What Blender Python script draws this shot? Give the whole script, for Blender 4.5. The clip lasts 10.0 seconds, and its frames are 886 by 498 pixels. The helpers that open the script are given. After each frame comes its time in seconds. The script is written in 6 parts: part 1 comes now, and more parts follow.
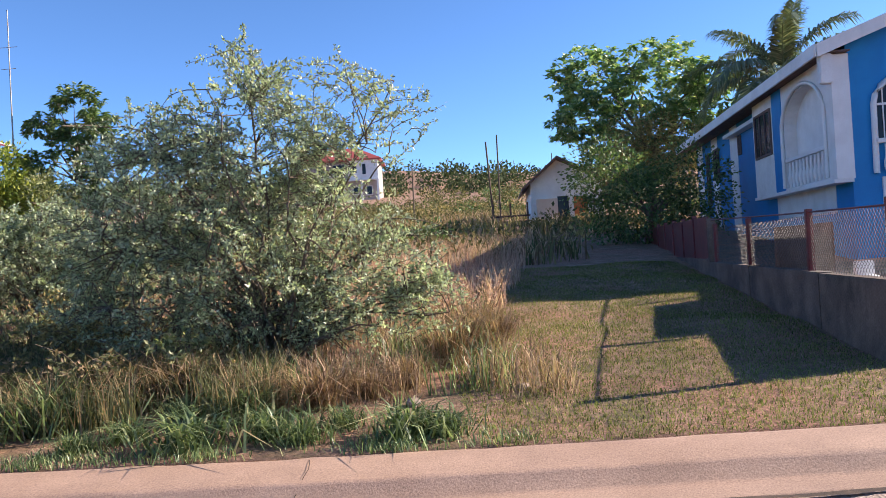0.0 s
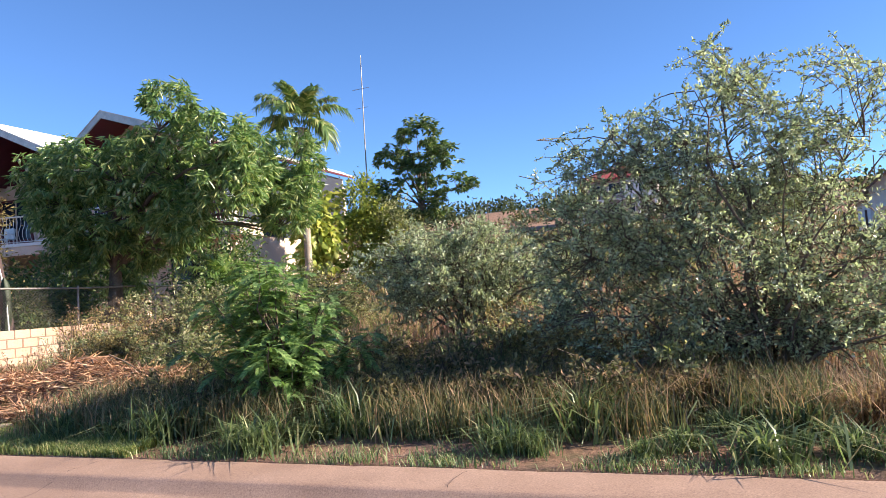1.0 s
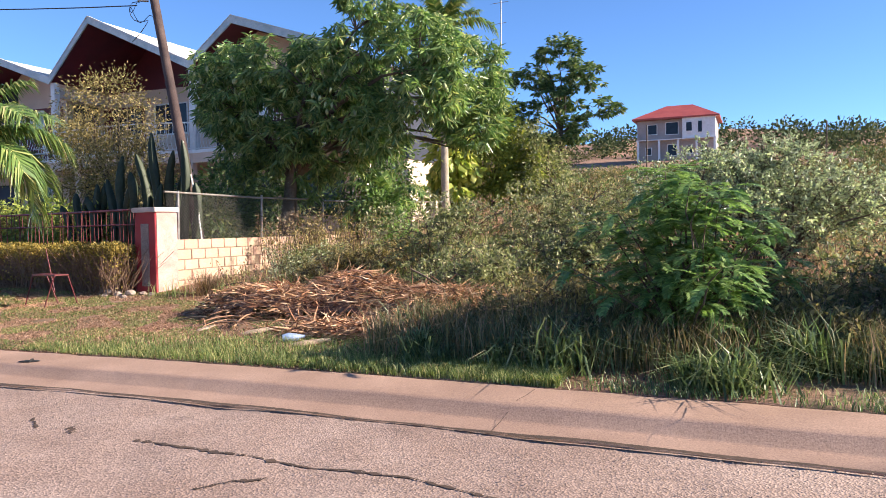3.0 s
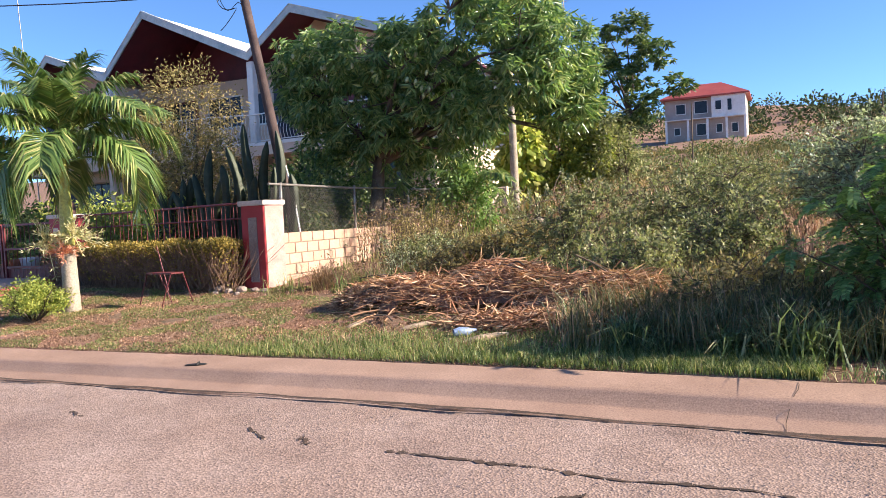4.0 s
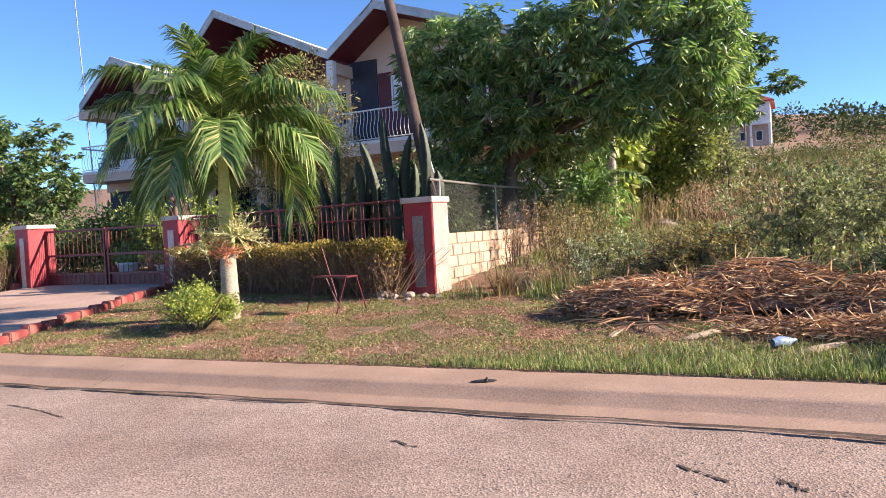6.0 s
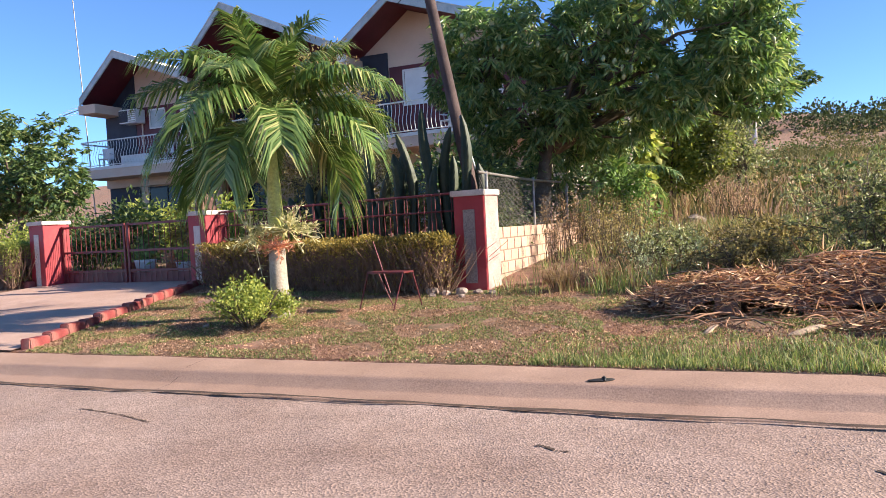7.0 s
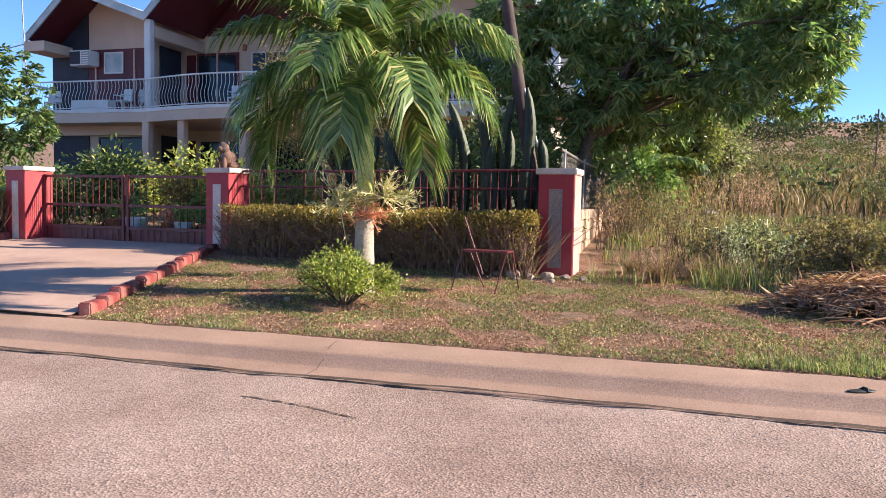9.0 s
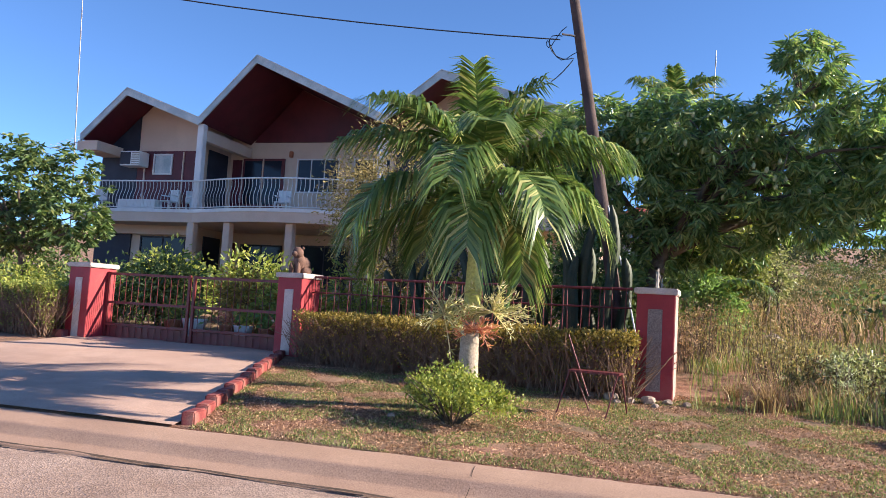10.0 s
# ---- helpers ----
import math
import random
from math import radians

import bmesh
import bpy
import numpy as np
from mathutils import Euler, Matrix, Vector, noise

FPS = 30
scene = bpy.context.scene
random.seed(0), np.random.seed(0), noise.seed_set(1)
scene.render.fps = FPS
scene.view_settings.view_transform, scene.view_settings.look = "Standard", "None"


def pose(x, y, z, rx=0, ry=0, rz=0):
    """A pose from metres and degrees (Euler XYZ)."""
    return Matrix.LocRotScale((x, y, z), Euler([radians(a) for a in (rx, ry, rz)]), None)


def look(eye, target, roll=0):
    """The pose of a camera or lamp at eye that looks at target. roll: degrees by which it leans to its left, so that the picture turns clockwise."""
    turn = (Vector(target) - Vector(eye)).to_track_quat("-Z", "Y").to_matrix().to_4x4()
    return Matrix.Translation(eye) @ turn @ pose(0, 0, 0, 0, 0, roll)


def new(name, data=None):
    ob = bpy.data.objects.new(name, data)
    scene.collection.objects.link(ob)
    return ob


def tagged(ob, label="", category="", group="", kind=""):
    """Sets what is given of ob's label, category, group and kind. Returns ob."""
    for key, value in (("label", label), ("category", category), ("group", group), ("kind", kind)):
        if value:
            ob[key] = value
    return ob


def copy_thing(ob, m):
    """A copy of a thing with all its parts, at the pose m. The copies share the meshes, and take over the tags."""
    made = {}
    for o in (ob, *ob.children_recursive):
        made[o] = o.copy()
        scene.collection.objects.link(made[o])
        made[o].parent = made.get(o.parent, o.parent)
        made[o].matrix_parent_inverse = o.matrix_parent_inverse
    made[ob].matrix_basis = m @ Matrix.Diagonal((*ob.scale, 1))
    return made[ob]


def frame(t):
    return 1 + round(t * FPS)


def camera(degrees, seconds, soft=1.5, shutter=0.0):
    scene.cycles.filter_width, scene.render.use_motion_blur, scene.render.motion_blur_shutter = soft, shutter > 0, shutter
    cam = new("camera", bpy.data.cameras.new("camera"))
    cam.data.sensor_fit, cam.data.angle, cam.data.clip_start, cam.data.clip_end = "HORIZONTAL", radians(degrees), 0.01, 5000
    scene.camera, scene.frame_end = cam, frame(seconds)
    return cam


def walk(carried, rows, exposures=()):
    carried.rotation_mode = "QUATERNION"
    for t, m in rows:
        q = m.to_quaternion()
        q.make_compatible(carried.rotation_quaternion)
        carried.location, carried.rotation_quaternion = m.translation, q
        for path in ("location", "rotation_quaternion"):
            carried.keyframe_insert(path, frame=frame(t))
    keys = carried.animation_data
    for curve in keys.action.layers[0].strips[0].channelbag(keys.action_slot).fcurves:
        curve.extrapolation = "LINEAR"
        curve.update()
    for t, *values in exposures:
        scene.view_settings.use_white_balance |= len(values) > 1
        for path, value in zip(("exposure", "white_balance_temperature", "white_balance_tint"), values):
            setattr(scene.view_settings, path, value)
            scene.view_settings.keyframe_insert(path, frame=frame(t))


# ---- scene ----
cam = camera(60.4, 10.0, soft=0.65)
METRES, EYE, TILT, LEAN, TURN = 16.5, 1.57, 0.5, 3.5, 0.0
ROWS = [
    (0.0, 0.0, 0.0, 0.0, 0.0, 0.0, -0.0),
    (0.1, -0.0145, -0.001, -0.0008, 5.0, -0.5, 0.5),
    (0.2, -0.029, -0.002, -0.0017, 9.2, -1.2, 1.0),
    (0.3, -0.0433, -0.003, -0.0025, 12.0, -1.65, 1.6),
    (0.4, -0.0576, -0.004, -0.0034, 13.5, -1.85, 2.1),
    (0.5, -0.0717, -0.005, -0.0042, 14.18, -1.84, 2.37),
    (1.0, -0.1413, -0.0097, -0.0079, 19.94, 1.65, 0.8),
    (1.5, -0.2078, -0.0139, -0.0126, 21.34, 3.56, -3.23),
    (2.0, -0.2694, -0.0175, -0.0184, 21.83, -1.43, -2.31),
    (2.5, -0.3303, -0.0192, -0.0219, 21.94, -2.92, -2.46),
    (4.0, -0.4977, -0.0307, -0.0305, 23.97, -4.3, -0.12),
    (4.5, -0.55, -0.0304, -0.0342, 24.12, -0.99, -0.31),
    (5.0, -0.5978, -0.0326, -0.0363, 24.43, 1.17, -0.51),
    (5.5, -0.6418, -0.0309, -0.0415, 24.68, -0.82, -0.45),
    (6.0, -0.6848, -0.0303, -0.0455, 24.7, -3.5, -0.04),
]
# the end of the walk: eye, target, roll
LATE = [
    (7.3, (-12.832, -0.606, 1.489), (-13.584, 1.246, 1.424), -3.1),
    (7.5, (-13.101, -0.633, 1.511), (-13.791, 1.242, 1.439), -2.7),
    (8, (-13.759, -0.661, 1.52), (-14.419, 1.225, 1.444), -1.9),
    (8.5, (-14.449, -0.661, 1.513), (-15.048, 1.244, 1.407), -0.8),
    (9, (-15.182, -0.627, 1.498), (-15.755, 1.285, 1.375), 1.1),
    (9.5, (-15.904, -0.586, 1.492), (-16.462, 1.318, 1.747), 3.6),
    (10, (-16.488, -0.714, 1.514), (-17.085, 1.188, 1.677), 3.4),
]
walk(cam, [(t, pose(0, 0, EYE, TILT, LEAN, TURN) @ pose(METRES * x, METRES * y, METRES * z, 90 + pitch, roll, yaw)) for t, x, y, z, yaw, pitch, roll in ROWS]
     + [(t, look(eye, target, roll)) for t, eye, target, roll in LATE])

# ---- world and sun ----
SUN_DIR = Vector((0.875, 0.19, 0.45)).normalized()
world = bpy.data.worlds.new("world")
scene.world = world
world.use_nodes = True
wn = world.node_tree
sky = wn.nodes.new("ShaderNodeTexSky")
sky.sky_type = "NISHITA"
sky.sun_disc = False
sky.sun_elevation = math.asin(SUN_DIR.z)
sky.sun_rotation = math.atan2(SUN_DIR.x, SUN_DIR.y)
sky.air_density, sky.dust_density, sky.ozone_density, sky.altitude = 0.75, 0.0, 6.8, 1500
wn.links.new(sky.outputs[0], wn.nodes["Background"].inputs[0])
wn.nodes["Background"].inputs[1].default_value = 0.108
sun = new("sun", bpy.data.lights.new("sun", "SUN"))
sun.data.energy, sun.data.angle, sun.data.color = 5.0, radians(0.5), (1.0, 0.87, 0.73)
sun.matrix_world = look(SUN_DIR * 50, (0, 0, 0))
scene.view_settings.exposure = 1.34

# ---- materials ----
def nodes_of(name):
    m = bpy.data.materials.new(name)
    m.use_nodes = True
    nt = m.node_tree
    return m, nt, nt.nodes["Principled BSDF"]


def noise_node(nt, scale, detail=4.0, rough=0.6, space="Object"):
    tc = nt.nodes.new("ShaderNodeTexCoord")
    n = nt.nodes.new("ShaderNodeTexNoise")
    n.inputs["Scale"].default_value, n.inputs["Detail"].default_value, n.inputs["Roughness"].default_value = scale, detail, rough
    nt.links.new(tc.outputs[space], n.inputs["Vector"])
    return n.outputs["Fac"]


def ramp_node(nt, fac, stops):
    r = nt.nodes.new("ShaderNodeValToRGB")
    els = r.color_ramp.elements
    while len(els) < len(stops):
        els.new(0.5)
    for e, (p, c) in zip(els, stops):
        e.position, e.color = p, (*c, 1)
    nt.links.new(fac, r.inputs[0])
    return r.outputs[0]


def mix_node(nt, a, b, fac, mode="MIX"):
    m = nt.nodes.new("ShaderNodeMix")
    m.data_type, m.blend_type = "RGBA", mode
    for v, i in ((fac, 0), (a, 6), (b, 7)):
        if isinstance(v, (int, float)):
            m.inputs[i].default_value = v
        elif isinstance(v, tuple):
            m.inputs[i].default_value = (*v, 1)
        else:
            nt.links.new(v, m.inputs[i])
    return m.outputs[2]


def bump_node(nt, bsdf, height, strength, dist=0.02):
    b = nt.nodes.new("ShaderNodeBump")
    b.inputs["Strength"].default_value, b.inputs["Distance"].default_value = strength, dist
    nt.links.new(height, b.inputs["Height"])
    nt.links.new(b.outputs[0], bsdf.inputs["Normal"])


def surface(name, c1, c2, scale=3.0, fine=60.0, rough=0.8, bump=0.4, dist=0.01, stain=None, stain_amount=0.5, metal=0.0, rand=0.0, grain=0.35):
    """Two colours mixed by broad noise, a fine grain over them, and an optional stain colour in patches."""
    m, nt, b = nodes_of(name)
    big, small = noise_node(nt, scale, 6), noise_node(nt, fine, 3, 0.7)
    col = ramp_node(nt, big, [(0.35, c1), (0.65, c2)])
    if stain:
        patch = ramp_node(nt, noise_node(nt, scale * 0.45, 8, 0.7), [(0.5, (0, 0, 0)), (0.66, (stain_amount,) * 3)])
        col = mix_node(nt, col, stain, patch)
    g = ramp_node(nt, small, [(0.3, (1 - grain,) * 3), (0.7, (1 + grain * 0.6,) * 3)])
    col = mix_node(nt, col, g, 1.0, "MULTIPLY")
    if rand:
        info = nt.nodes.new("ShaderNodeObjectInfo")
        r = ramp_node(nt, info.outputs["Random"], [(0.0, (1 - rand,) * 3), (1.0, (1 + rand * 0.7,) * 3)])
        col = mix_node(nt, col, r, 1.0, "MULTIPLY")
    nt.links.new(col, b.inputs["Base Color"])
    b.inputs["Roughness"].default_value, b.inputs["Metallic"].default_value = rough, metal
    if bump:
        bump_node(nt, b, small, bump, dist)
    return m


def leafy(name, stops, rough=0.5, lit=0.35, spec=0.4):
    """Leaves or blades: colour by island, some light let through."""
    m, nt, b = nodes_of(name)
    geo = nt.nodes.new("ShaderNodeNewGeometry")
    col = ramp_node(nt, geo.outputs["Random Per Island"], stops)
    vary = ramp_node(nt, noise_node(nt, 1.1, 3), [(0.3, (1.18, 1.1, 1.05)), (0.7, (1.85, 1.68, 1.55))])
    col = mix_node(nt, col, vary, 1.0, "MULTIPLY")
    nt.links.new(col, b.inputs["Base Color"])
    b.inputs["Roughness"].default_value = rough
    b.inputs["Specular IOR Level"].default_value = spec
    tr = nt.nodes.new("ShaderNodeBsdfTranslucent")
    nt.links.new(mix_node(nt, col, (1.12, 1.2, 0.78), 1.0, "MULTIPLY"), tr.inputs[0])
    mx = nt.nodes.new("ShaderNodeMixShader")
    mx.inputs[0].default_value = lit
    nt.links.new(b.outputs[0], mx.inputs[1])
    nt.links.new(tr.outputs[0], mx.inputs[2])
    nt.links.new(mx.outputs[0], nt.nodes["Material Output"].inputs[0])
    return m


def ground_material():
    m, nt, b = nodes_of("ground_soil_and_grass")
    broad, mid, small = noise_node(nt, 0.6, 7, 0.65), noise_node(nt, 2.6, 6, 0.7), noise_node(nt, 28, 4, 0.8)
    grass = ramp_node(nt, mid, [(0.36, (0.13, 0.10, 0.05)), (0.5, (0.23, 0.14, 0.085)), (0.64, (0.36, 0.22, 0.15))])
    soil = ramp_node(nt, small, [(0.3, (0.18, 0.075, 0.045)), (0.7, (0.40, 0.205, 0.135))])
    col = mix_node(nt, grass, soil, ramp_node(nt, broad, [(0.44, (0, 0, 0)), (0.6, (0.85,) * 3)]))
    col = mix_node(nt, col, ramp_node(nt, small, [(0.3, (0.5,) * 3), (0.7, (1.45,) * 3)]), 1.0, "MULTIPLY")
    nt.links.new(col, b.inputs["Base Color"])
    b.inputs["Roughness"].default_value = 0.95
    bump_node(nt, b, small, 0.8, 0.03)
    return m


def asphalt_material():
    """Old laterite-dusted asphalt: pink-beige with dark and pale aggregate."""
    m, nt, b = nodes_of("worn_asphalt")
    tc = nt.nodes.new("ShaderNodeTexCoord")
    v = nt.nodes.new("ShaderNodeTexVoronoi")
    v.inputs["Scale"].default_value = 62
    nt.links.new(tc.outputs["Object"], v.inputs["Vector"])
    broad = noise_node(nt, 0.7, 6, 0.65)
    col = ramp_node(nt, broad, [(0.32, (0.24, 0.157, 0.12)), (0.5, (0.312, 0.217, 0.172)), (0.68, (0.385, 0.278, 0.225))])
    bw = nt.nodes.new("ShaderNodeRGBToBW")
    nt.links.new(v.outputs["Color"], bw.inputs[0])
    chips = ramp_node(nt, bw.outputs[0], [(0.15, (0.7,) * 3), (0.5, (1.0,) * 3), (0.85, (1.3,) * 3)])
    col = mix_node(nt, col, chips, 1.0, "MULTIPLY")
    col = mix_node(nt, col, (0.15, 0.10, 0.08), ramp_node(nt, noise_node(nt, 1.6, 9, 0.75), [(0.60, (0, 0, 0)), (0.72, (0.55,) * 3)]))
    nt.links.new(col, b.inputs["Base Color"])
    b.inputs["Roughness"].default_value = 0.85
    bump_node(nt, b, v.outputs["Distance"], 0.5, 0.010)
    return m


GROUND = ground_material()
ASPHALT = asphalt_material()
KERB = surface("kerb_concrete", (0.33, 0.205, 0.145), (0.42, 0.27, 0.195), 1.2, 70, 0.85, 0.4, 0.008, (0.3, 0.19, 0.14), 0.6)
CRACK = surface("crack_dirt_and_shade", (0.05, 0.03, 0.02), (0.10, 0.06, 0.04), 5, 60, 0.95)
DRIVE = surface("driveway_concrete", (0.45, 0.29, 0.22), (0.55, 0.37, 0.285), 0.9, 60, 0.8, 0.25, 0.006, (0.29, 0.18, 0.14), 0.6)
RED = surface("red_masonry_paint", (0.30, 0.02, 0.03), (0.38, 0.03, 0.04), 2.0, 50, 0.6, 0.25, 0.006, (0.42, 0.12, 0.10), 0.5, grain=0.2)
EDGE_RED = surface("scuffed_red_kerb_paint", (0.20, 0.035, 0.035), (0.30, 0.06, 0.055), 5, 50, 0.8, 0.4, 0.006, (0.34, 0.20, 0.16), 0.7)
RED_METAL = surface("red_iron_paint", (0.11, 0.014, 0.018), (0.18, 0.024, 0.028), 4.0, 80, 0.45, 0.15, 0.003, (0.16, 0.06, 0.04), 0.5)
CAP = surface("pale_cap_paint", (0.55, 0.45, 0.40), (0.68, 0.58, 0.52), 3.0, 70, 0.75, 0.3, 0.005, (0.30, 0.22, 0.18), 0.5)
BLOCK = surface("painted_block", (0.46, 0.32, 0.22), (0.58, 0.43, 0.31), 1.3, 55, 0.85, 0.4, 0.006, (0.55, 0.20, 0.16), 0.75, rand=0.1, grain=0.2)
PINKW = surface("faded_pink_render", (0.46, 0.27, 0.23), (0.56, 0.40, 0.34), 3.0, 60, 0.85, 0.3, 0.005, (0.40, 0.08, 0.08), 0.6)
MORTAR = surface("mortar", (0.20, 0.14, 0.10), (0.28, 0.20, 0.15), 3, 60, 0.95)
PEBBLE = surface("pebbledash", (0.22, 0.16, 0.14), (0.38, 0.30, 0.27), 60, 120, 0.85, 0.9, 0.01, grain=0.5)
CREAM = surface("cream_render", (0.62, 0.47, 0.37), (0.70, 0.55, 0.44), 0.8, 40, 0.85, 0.25, 0.005, (0.48, 0.34, 0.26), 0.35, grain=0.12)
WHITE = surface("white_paint", (0.70, 0.68, 0.66), (0.80, 0.78, 0.76), 1.5, 50, 0.6, 0.15, 0.004, (0.5, 0.46, 0.42), 0.35, grain=0.1)
MAROON = surface("maroon_boards", (0.085, 0.009, 0.016), (0.13, 0.014, 0.022), 1.5, 60, 0.55, 0.2, 0.005, grain=0.2)
SLATE = surface("slate_blue_wall", (0.02, 0.024, 0.04), (0.035, 0.04, 0.06), 1.2, 50, 0.7, 0.2, 0.004, grain=0.15)
ROOFING = surface("pale_metal_roof", (0.55, 0.54, 0.52), (0.66, 0.65, 0.62), 0.8, 30, 0.5, 0.2, 0.005, (0.40, 0.34, 0.30), 0.4, metal=0.1, grain=0.1)
GLASS = surface("dark_glass_and_opening_shade", (0.012, 0.016, 0.024), (0.02, 0.026, 0.04), 0.5, 10, 0.12, 0.0, grain=0.1)
GLASS.node_tree.nodes["Principled BSDF"].inputs["Specular IOR Level"].default_value = 0.25
BLUE = surface("blue_wall_paint", (0.0, 0.18, 0.46), (0.005, 0.24, 0.54), 0.9, 50, 0.6, 0.2, 0.004, (0.02, 0.10, 0.3), 0.3, grain=0.12)
OLDWALL = surface("weathered_concrete", (0.12, 0.082, 0.062), (0.23, 0.16, 0.125), 2.2, 40, 0.9, 0.7, 0.015, (0.06, 0.045, 0.035), 0.85)
ROOF_RED = surface("red_roof_sheets", (0.33, 0.06, 0.045), (0.42, 0.09, 0.065), 0.4, 12, 0.5, 0.2, 0.02, grain=0.1)
ROOF_DARK = surface("brown_shingles", (0.10, 0.06, 0.05), (0.17, 0.11, 0.09), 3, 40, 0.8, 0.4, 0.01)
FARWALL = surface("far_cream_wall", (0.30, 0.25, 0.23), (0.42, 0.36, 0.33), 0.25, 6, 0.85, 0.1, stain=(0.28, 0.22, 0.18), grain=0.15)
LITTER_SOIL = surface("dark_leaf_mould", (0.15, 0.075, 0.05), (0.26, 0.15, 0.10), 4, 40, 0.95, 0.8, 0.03)
FRUIT = surface("unripe_mango_skin", (0.30, 0.34, 0.14), (0.44, 0.44, 0.22), 5, 40, 0.45, 0.05, rand=0.2)
TRIM = surface("weathered_teal_trim", (0.34, 0.42, 0.44), (0.52, 0.58, 0.58), 2.0, 40, 0.6, 0.2, 0.004, (0.7, 0.68, 0.64), 0.6, grain=0.15)
PALEWOOD = surface("weathered_cut_wood", (0.36, 0.25, 0.17), (0.50, 0.37, 0.26), 6, 50, 0.9, 0.5)
MESHWIRE = surface("old_fence_wire", (0.10, 0.09, 0.08), (0.17, 0.15, 0.13), 6, 90, 0.6, 0.1, 0.002, metal=0.3)
GALV = surface("galvanised_steel", (0.28, 0.26, 0.24), (0.42, 0.39, 0.36), 6, 90, 0.45, 0.1, 0.002, (0.28, 0.13, 0.07), 0.6, metal=0.6)
WOODPOLE = surface("tarred_pole_wood", (0.055, 0.034, 0.032), (0.10, 0.064, 0.056), 2.5, 50, 0.85, 0.6, 0.01, (0.17, 0.125, 0.11), 0.45)
BARK = surface("bark", (0.09, 0.065, 0.045), (0.17, 0.13, 0.10), 6, 50, 0.95, 0.8, 0.015)
HEDGE_TWIG = surface("bare_hedge_twigs", (0.15, 0.085, 0.055), (0.30, 0.185, 0.125), 6, 60, 0.95, 0.5)
TWIG = surface("twig_bark", (0.09, 0.065, 0.045), (0.16, 0.12, 0.085), 6, 60, 0.95, 0.5)
PALMBARK = surface("palm_trunk", (0.33, 0.27, 0.20), (0.45, 0.38, 0.30), 5, 40, 0.85, 0.5, 0.012, (0.22, 0.16, 0.12), 0.5)
PALMGREEN = surface("palm_crownshaft", (0.42, 0.44, 0.09), (0.52, 0.50, 0.14), 3, 30, 0.5, 0.15)
BLACK = surface("black_rubber", (0.015, 0.014, 0.013), (0.03, 0.028, 0.026), 8, 60, 0.6)
CABLE = surface("black_cable", (0.012, 0.012, 0.014), (0.02, 0.02, 0.022), 8, 60, 0.5, 0)
CLAY = surface("terracotta", (0.36, 0.12, 0.06), (0.45, 0.18, 0.09), 6, 50, 0.8)
STATUE = surface("weathered_brown_cast", (0.12, 0.062, 0.045), (0.20, 0.11, 0.08), 8, 60, 0.85, 0.5)
STONE = surface("pale_field_stone", (0.26, 0.19, 0.15), (0.42, 0.33, 0.27), 5, 50, 0.9, 0.6, rand=0.2)
PLASTIC = surface("white_plastic", (0.68, 0.67, 0.66), (0.76, 0.75, 0.74), 2, 40, 0.4, 0.05, grain=0.05)
CACTUS = surface("cactus_skin", (0.025, 0.042, 0.02), (0.06, 0.075, 0.035), 5, 60, 0.6, 0.3, rand=0.2)
ORANGE = surface("orange_door", (0.45, 0.13, 0.03), (0.52, 0.17, 0.05), 2, 30, 0.6, 0.1)

L_MANGO = leafy("mango_leaves", [(0.0, (0.05, 0.11, 0.036)), (0.5, (0.12, 0.205, 0.072)), (0.85, (0.22, 0.30, 0.12)), (1.0, (0.38, 0.41, 0.20))], 0.3, 0.45, 0.7)
L_BUSH = leafy("thorn_bush_leaves", [(0.0, (0.105, 0.14, 0.095)), (0.5, (0.235, 0.29, 0.20)), (0.9, (0.36, 0.42, 0.32)), (1.0, (0.44, 0.46, 0.38))], 0.3, 0.5, 0.8)
L_GREEN = leafy("bright_shrub_leaves", [(0.0, (0.07, 0.13, 0.045)), (0.6, (0.14, 0.245, 0.085)), (1.0, (0.24, 0.34, 0.14))], 0.42, 0.48)
L_DARK = leafy("dark_tree_leaves", [(0.0, (0.03, 0.06, 0.022)), (0.6, (0.07, 0.125, 0.04)), (1.0, (0.16, 0.20, 0.07))], 0.45, 0.3)
L_YELLOW = leafy("yellow_creeper_leaves", [(0.0, (0.12, 0.19, 0.045)), (0.5, (0.29, 0.35, 0.09)), (1.0, (0.50, 0.50, 0.20))], 0.45, 0.4)
L_LIME = leafy("lime_shrub_leaves", [(0.0, (0.09, 0.14, 0.03)), (0.5, (0.19, 0.245, 0.055)), (1.0, (0.34, 0.36, 0.095))], 0.5, 0.4)
L_HEDGE = leafy("hedge_leaves", [(0.0, (0.08, 0.075, 0.02)), (0.5, (0.18, 0.145, 0.038)), (1.0, (0.32, 0.25, 0.065))], 0.55, 0.35)
L_PALM = leafy("palm_leaflets", [(0.0, (0.04, 0.085, 0.028)), (0.5, (0.09, 0.16, 0.045)), (0.8, (0.17, 0.24, 0.08)), (1.0, (0.40, 0.40, 0.19))], 0.32, 0.34, 0.65)
L_CLUMP = leafy("broad_kerb_grass", [(0.0, (0.035, 0.06, 0.028)), (0.5, (0.10, 0.15, 0.07)), (0.85, (0.19, 0.25, 0.125)), (1.0, (0.40, 0.38, 0.24))], 0.42, 0.4, 0.5)
L_SCRUB = leafy("mixed_scrub_leaves", [(0.0, (0.08, 0.105, 0.05)), (0.5, (0.18, 0.21, 0.10)), (0.9, (0.29, 0.305, 0.175)), (1.0, (0.38, 0.36, 0.24))], 0.4, 0.45, 0.5)
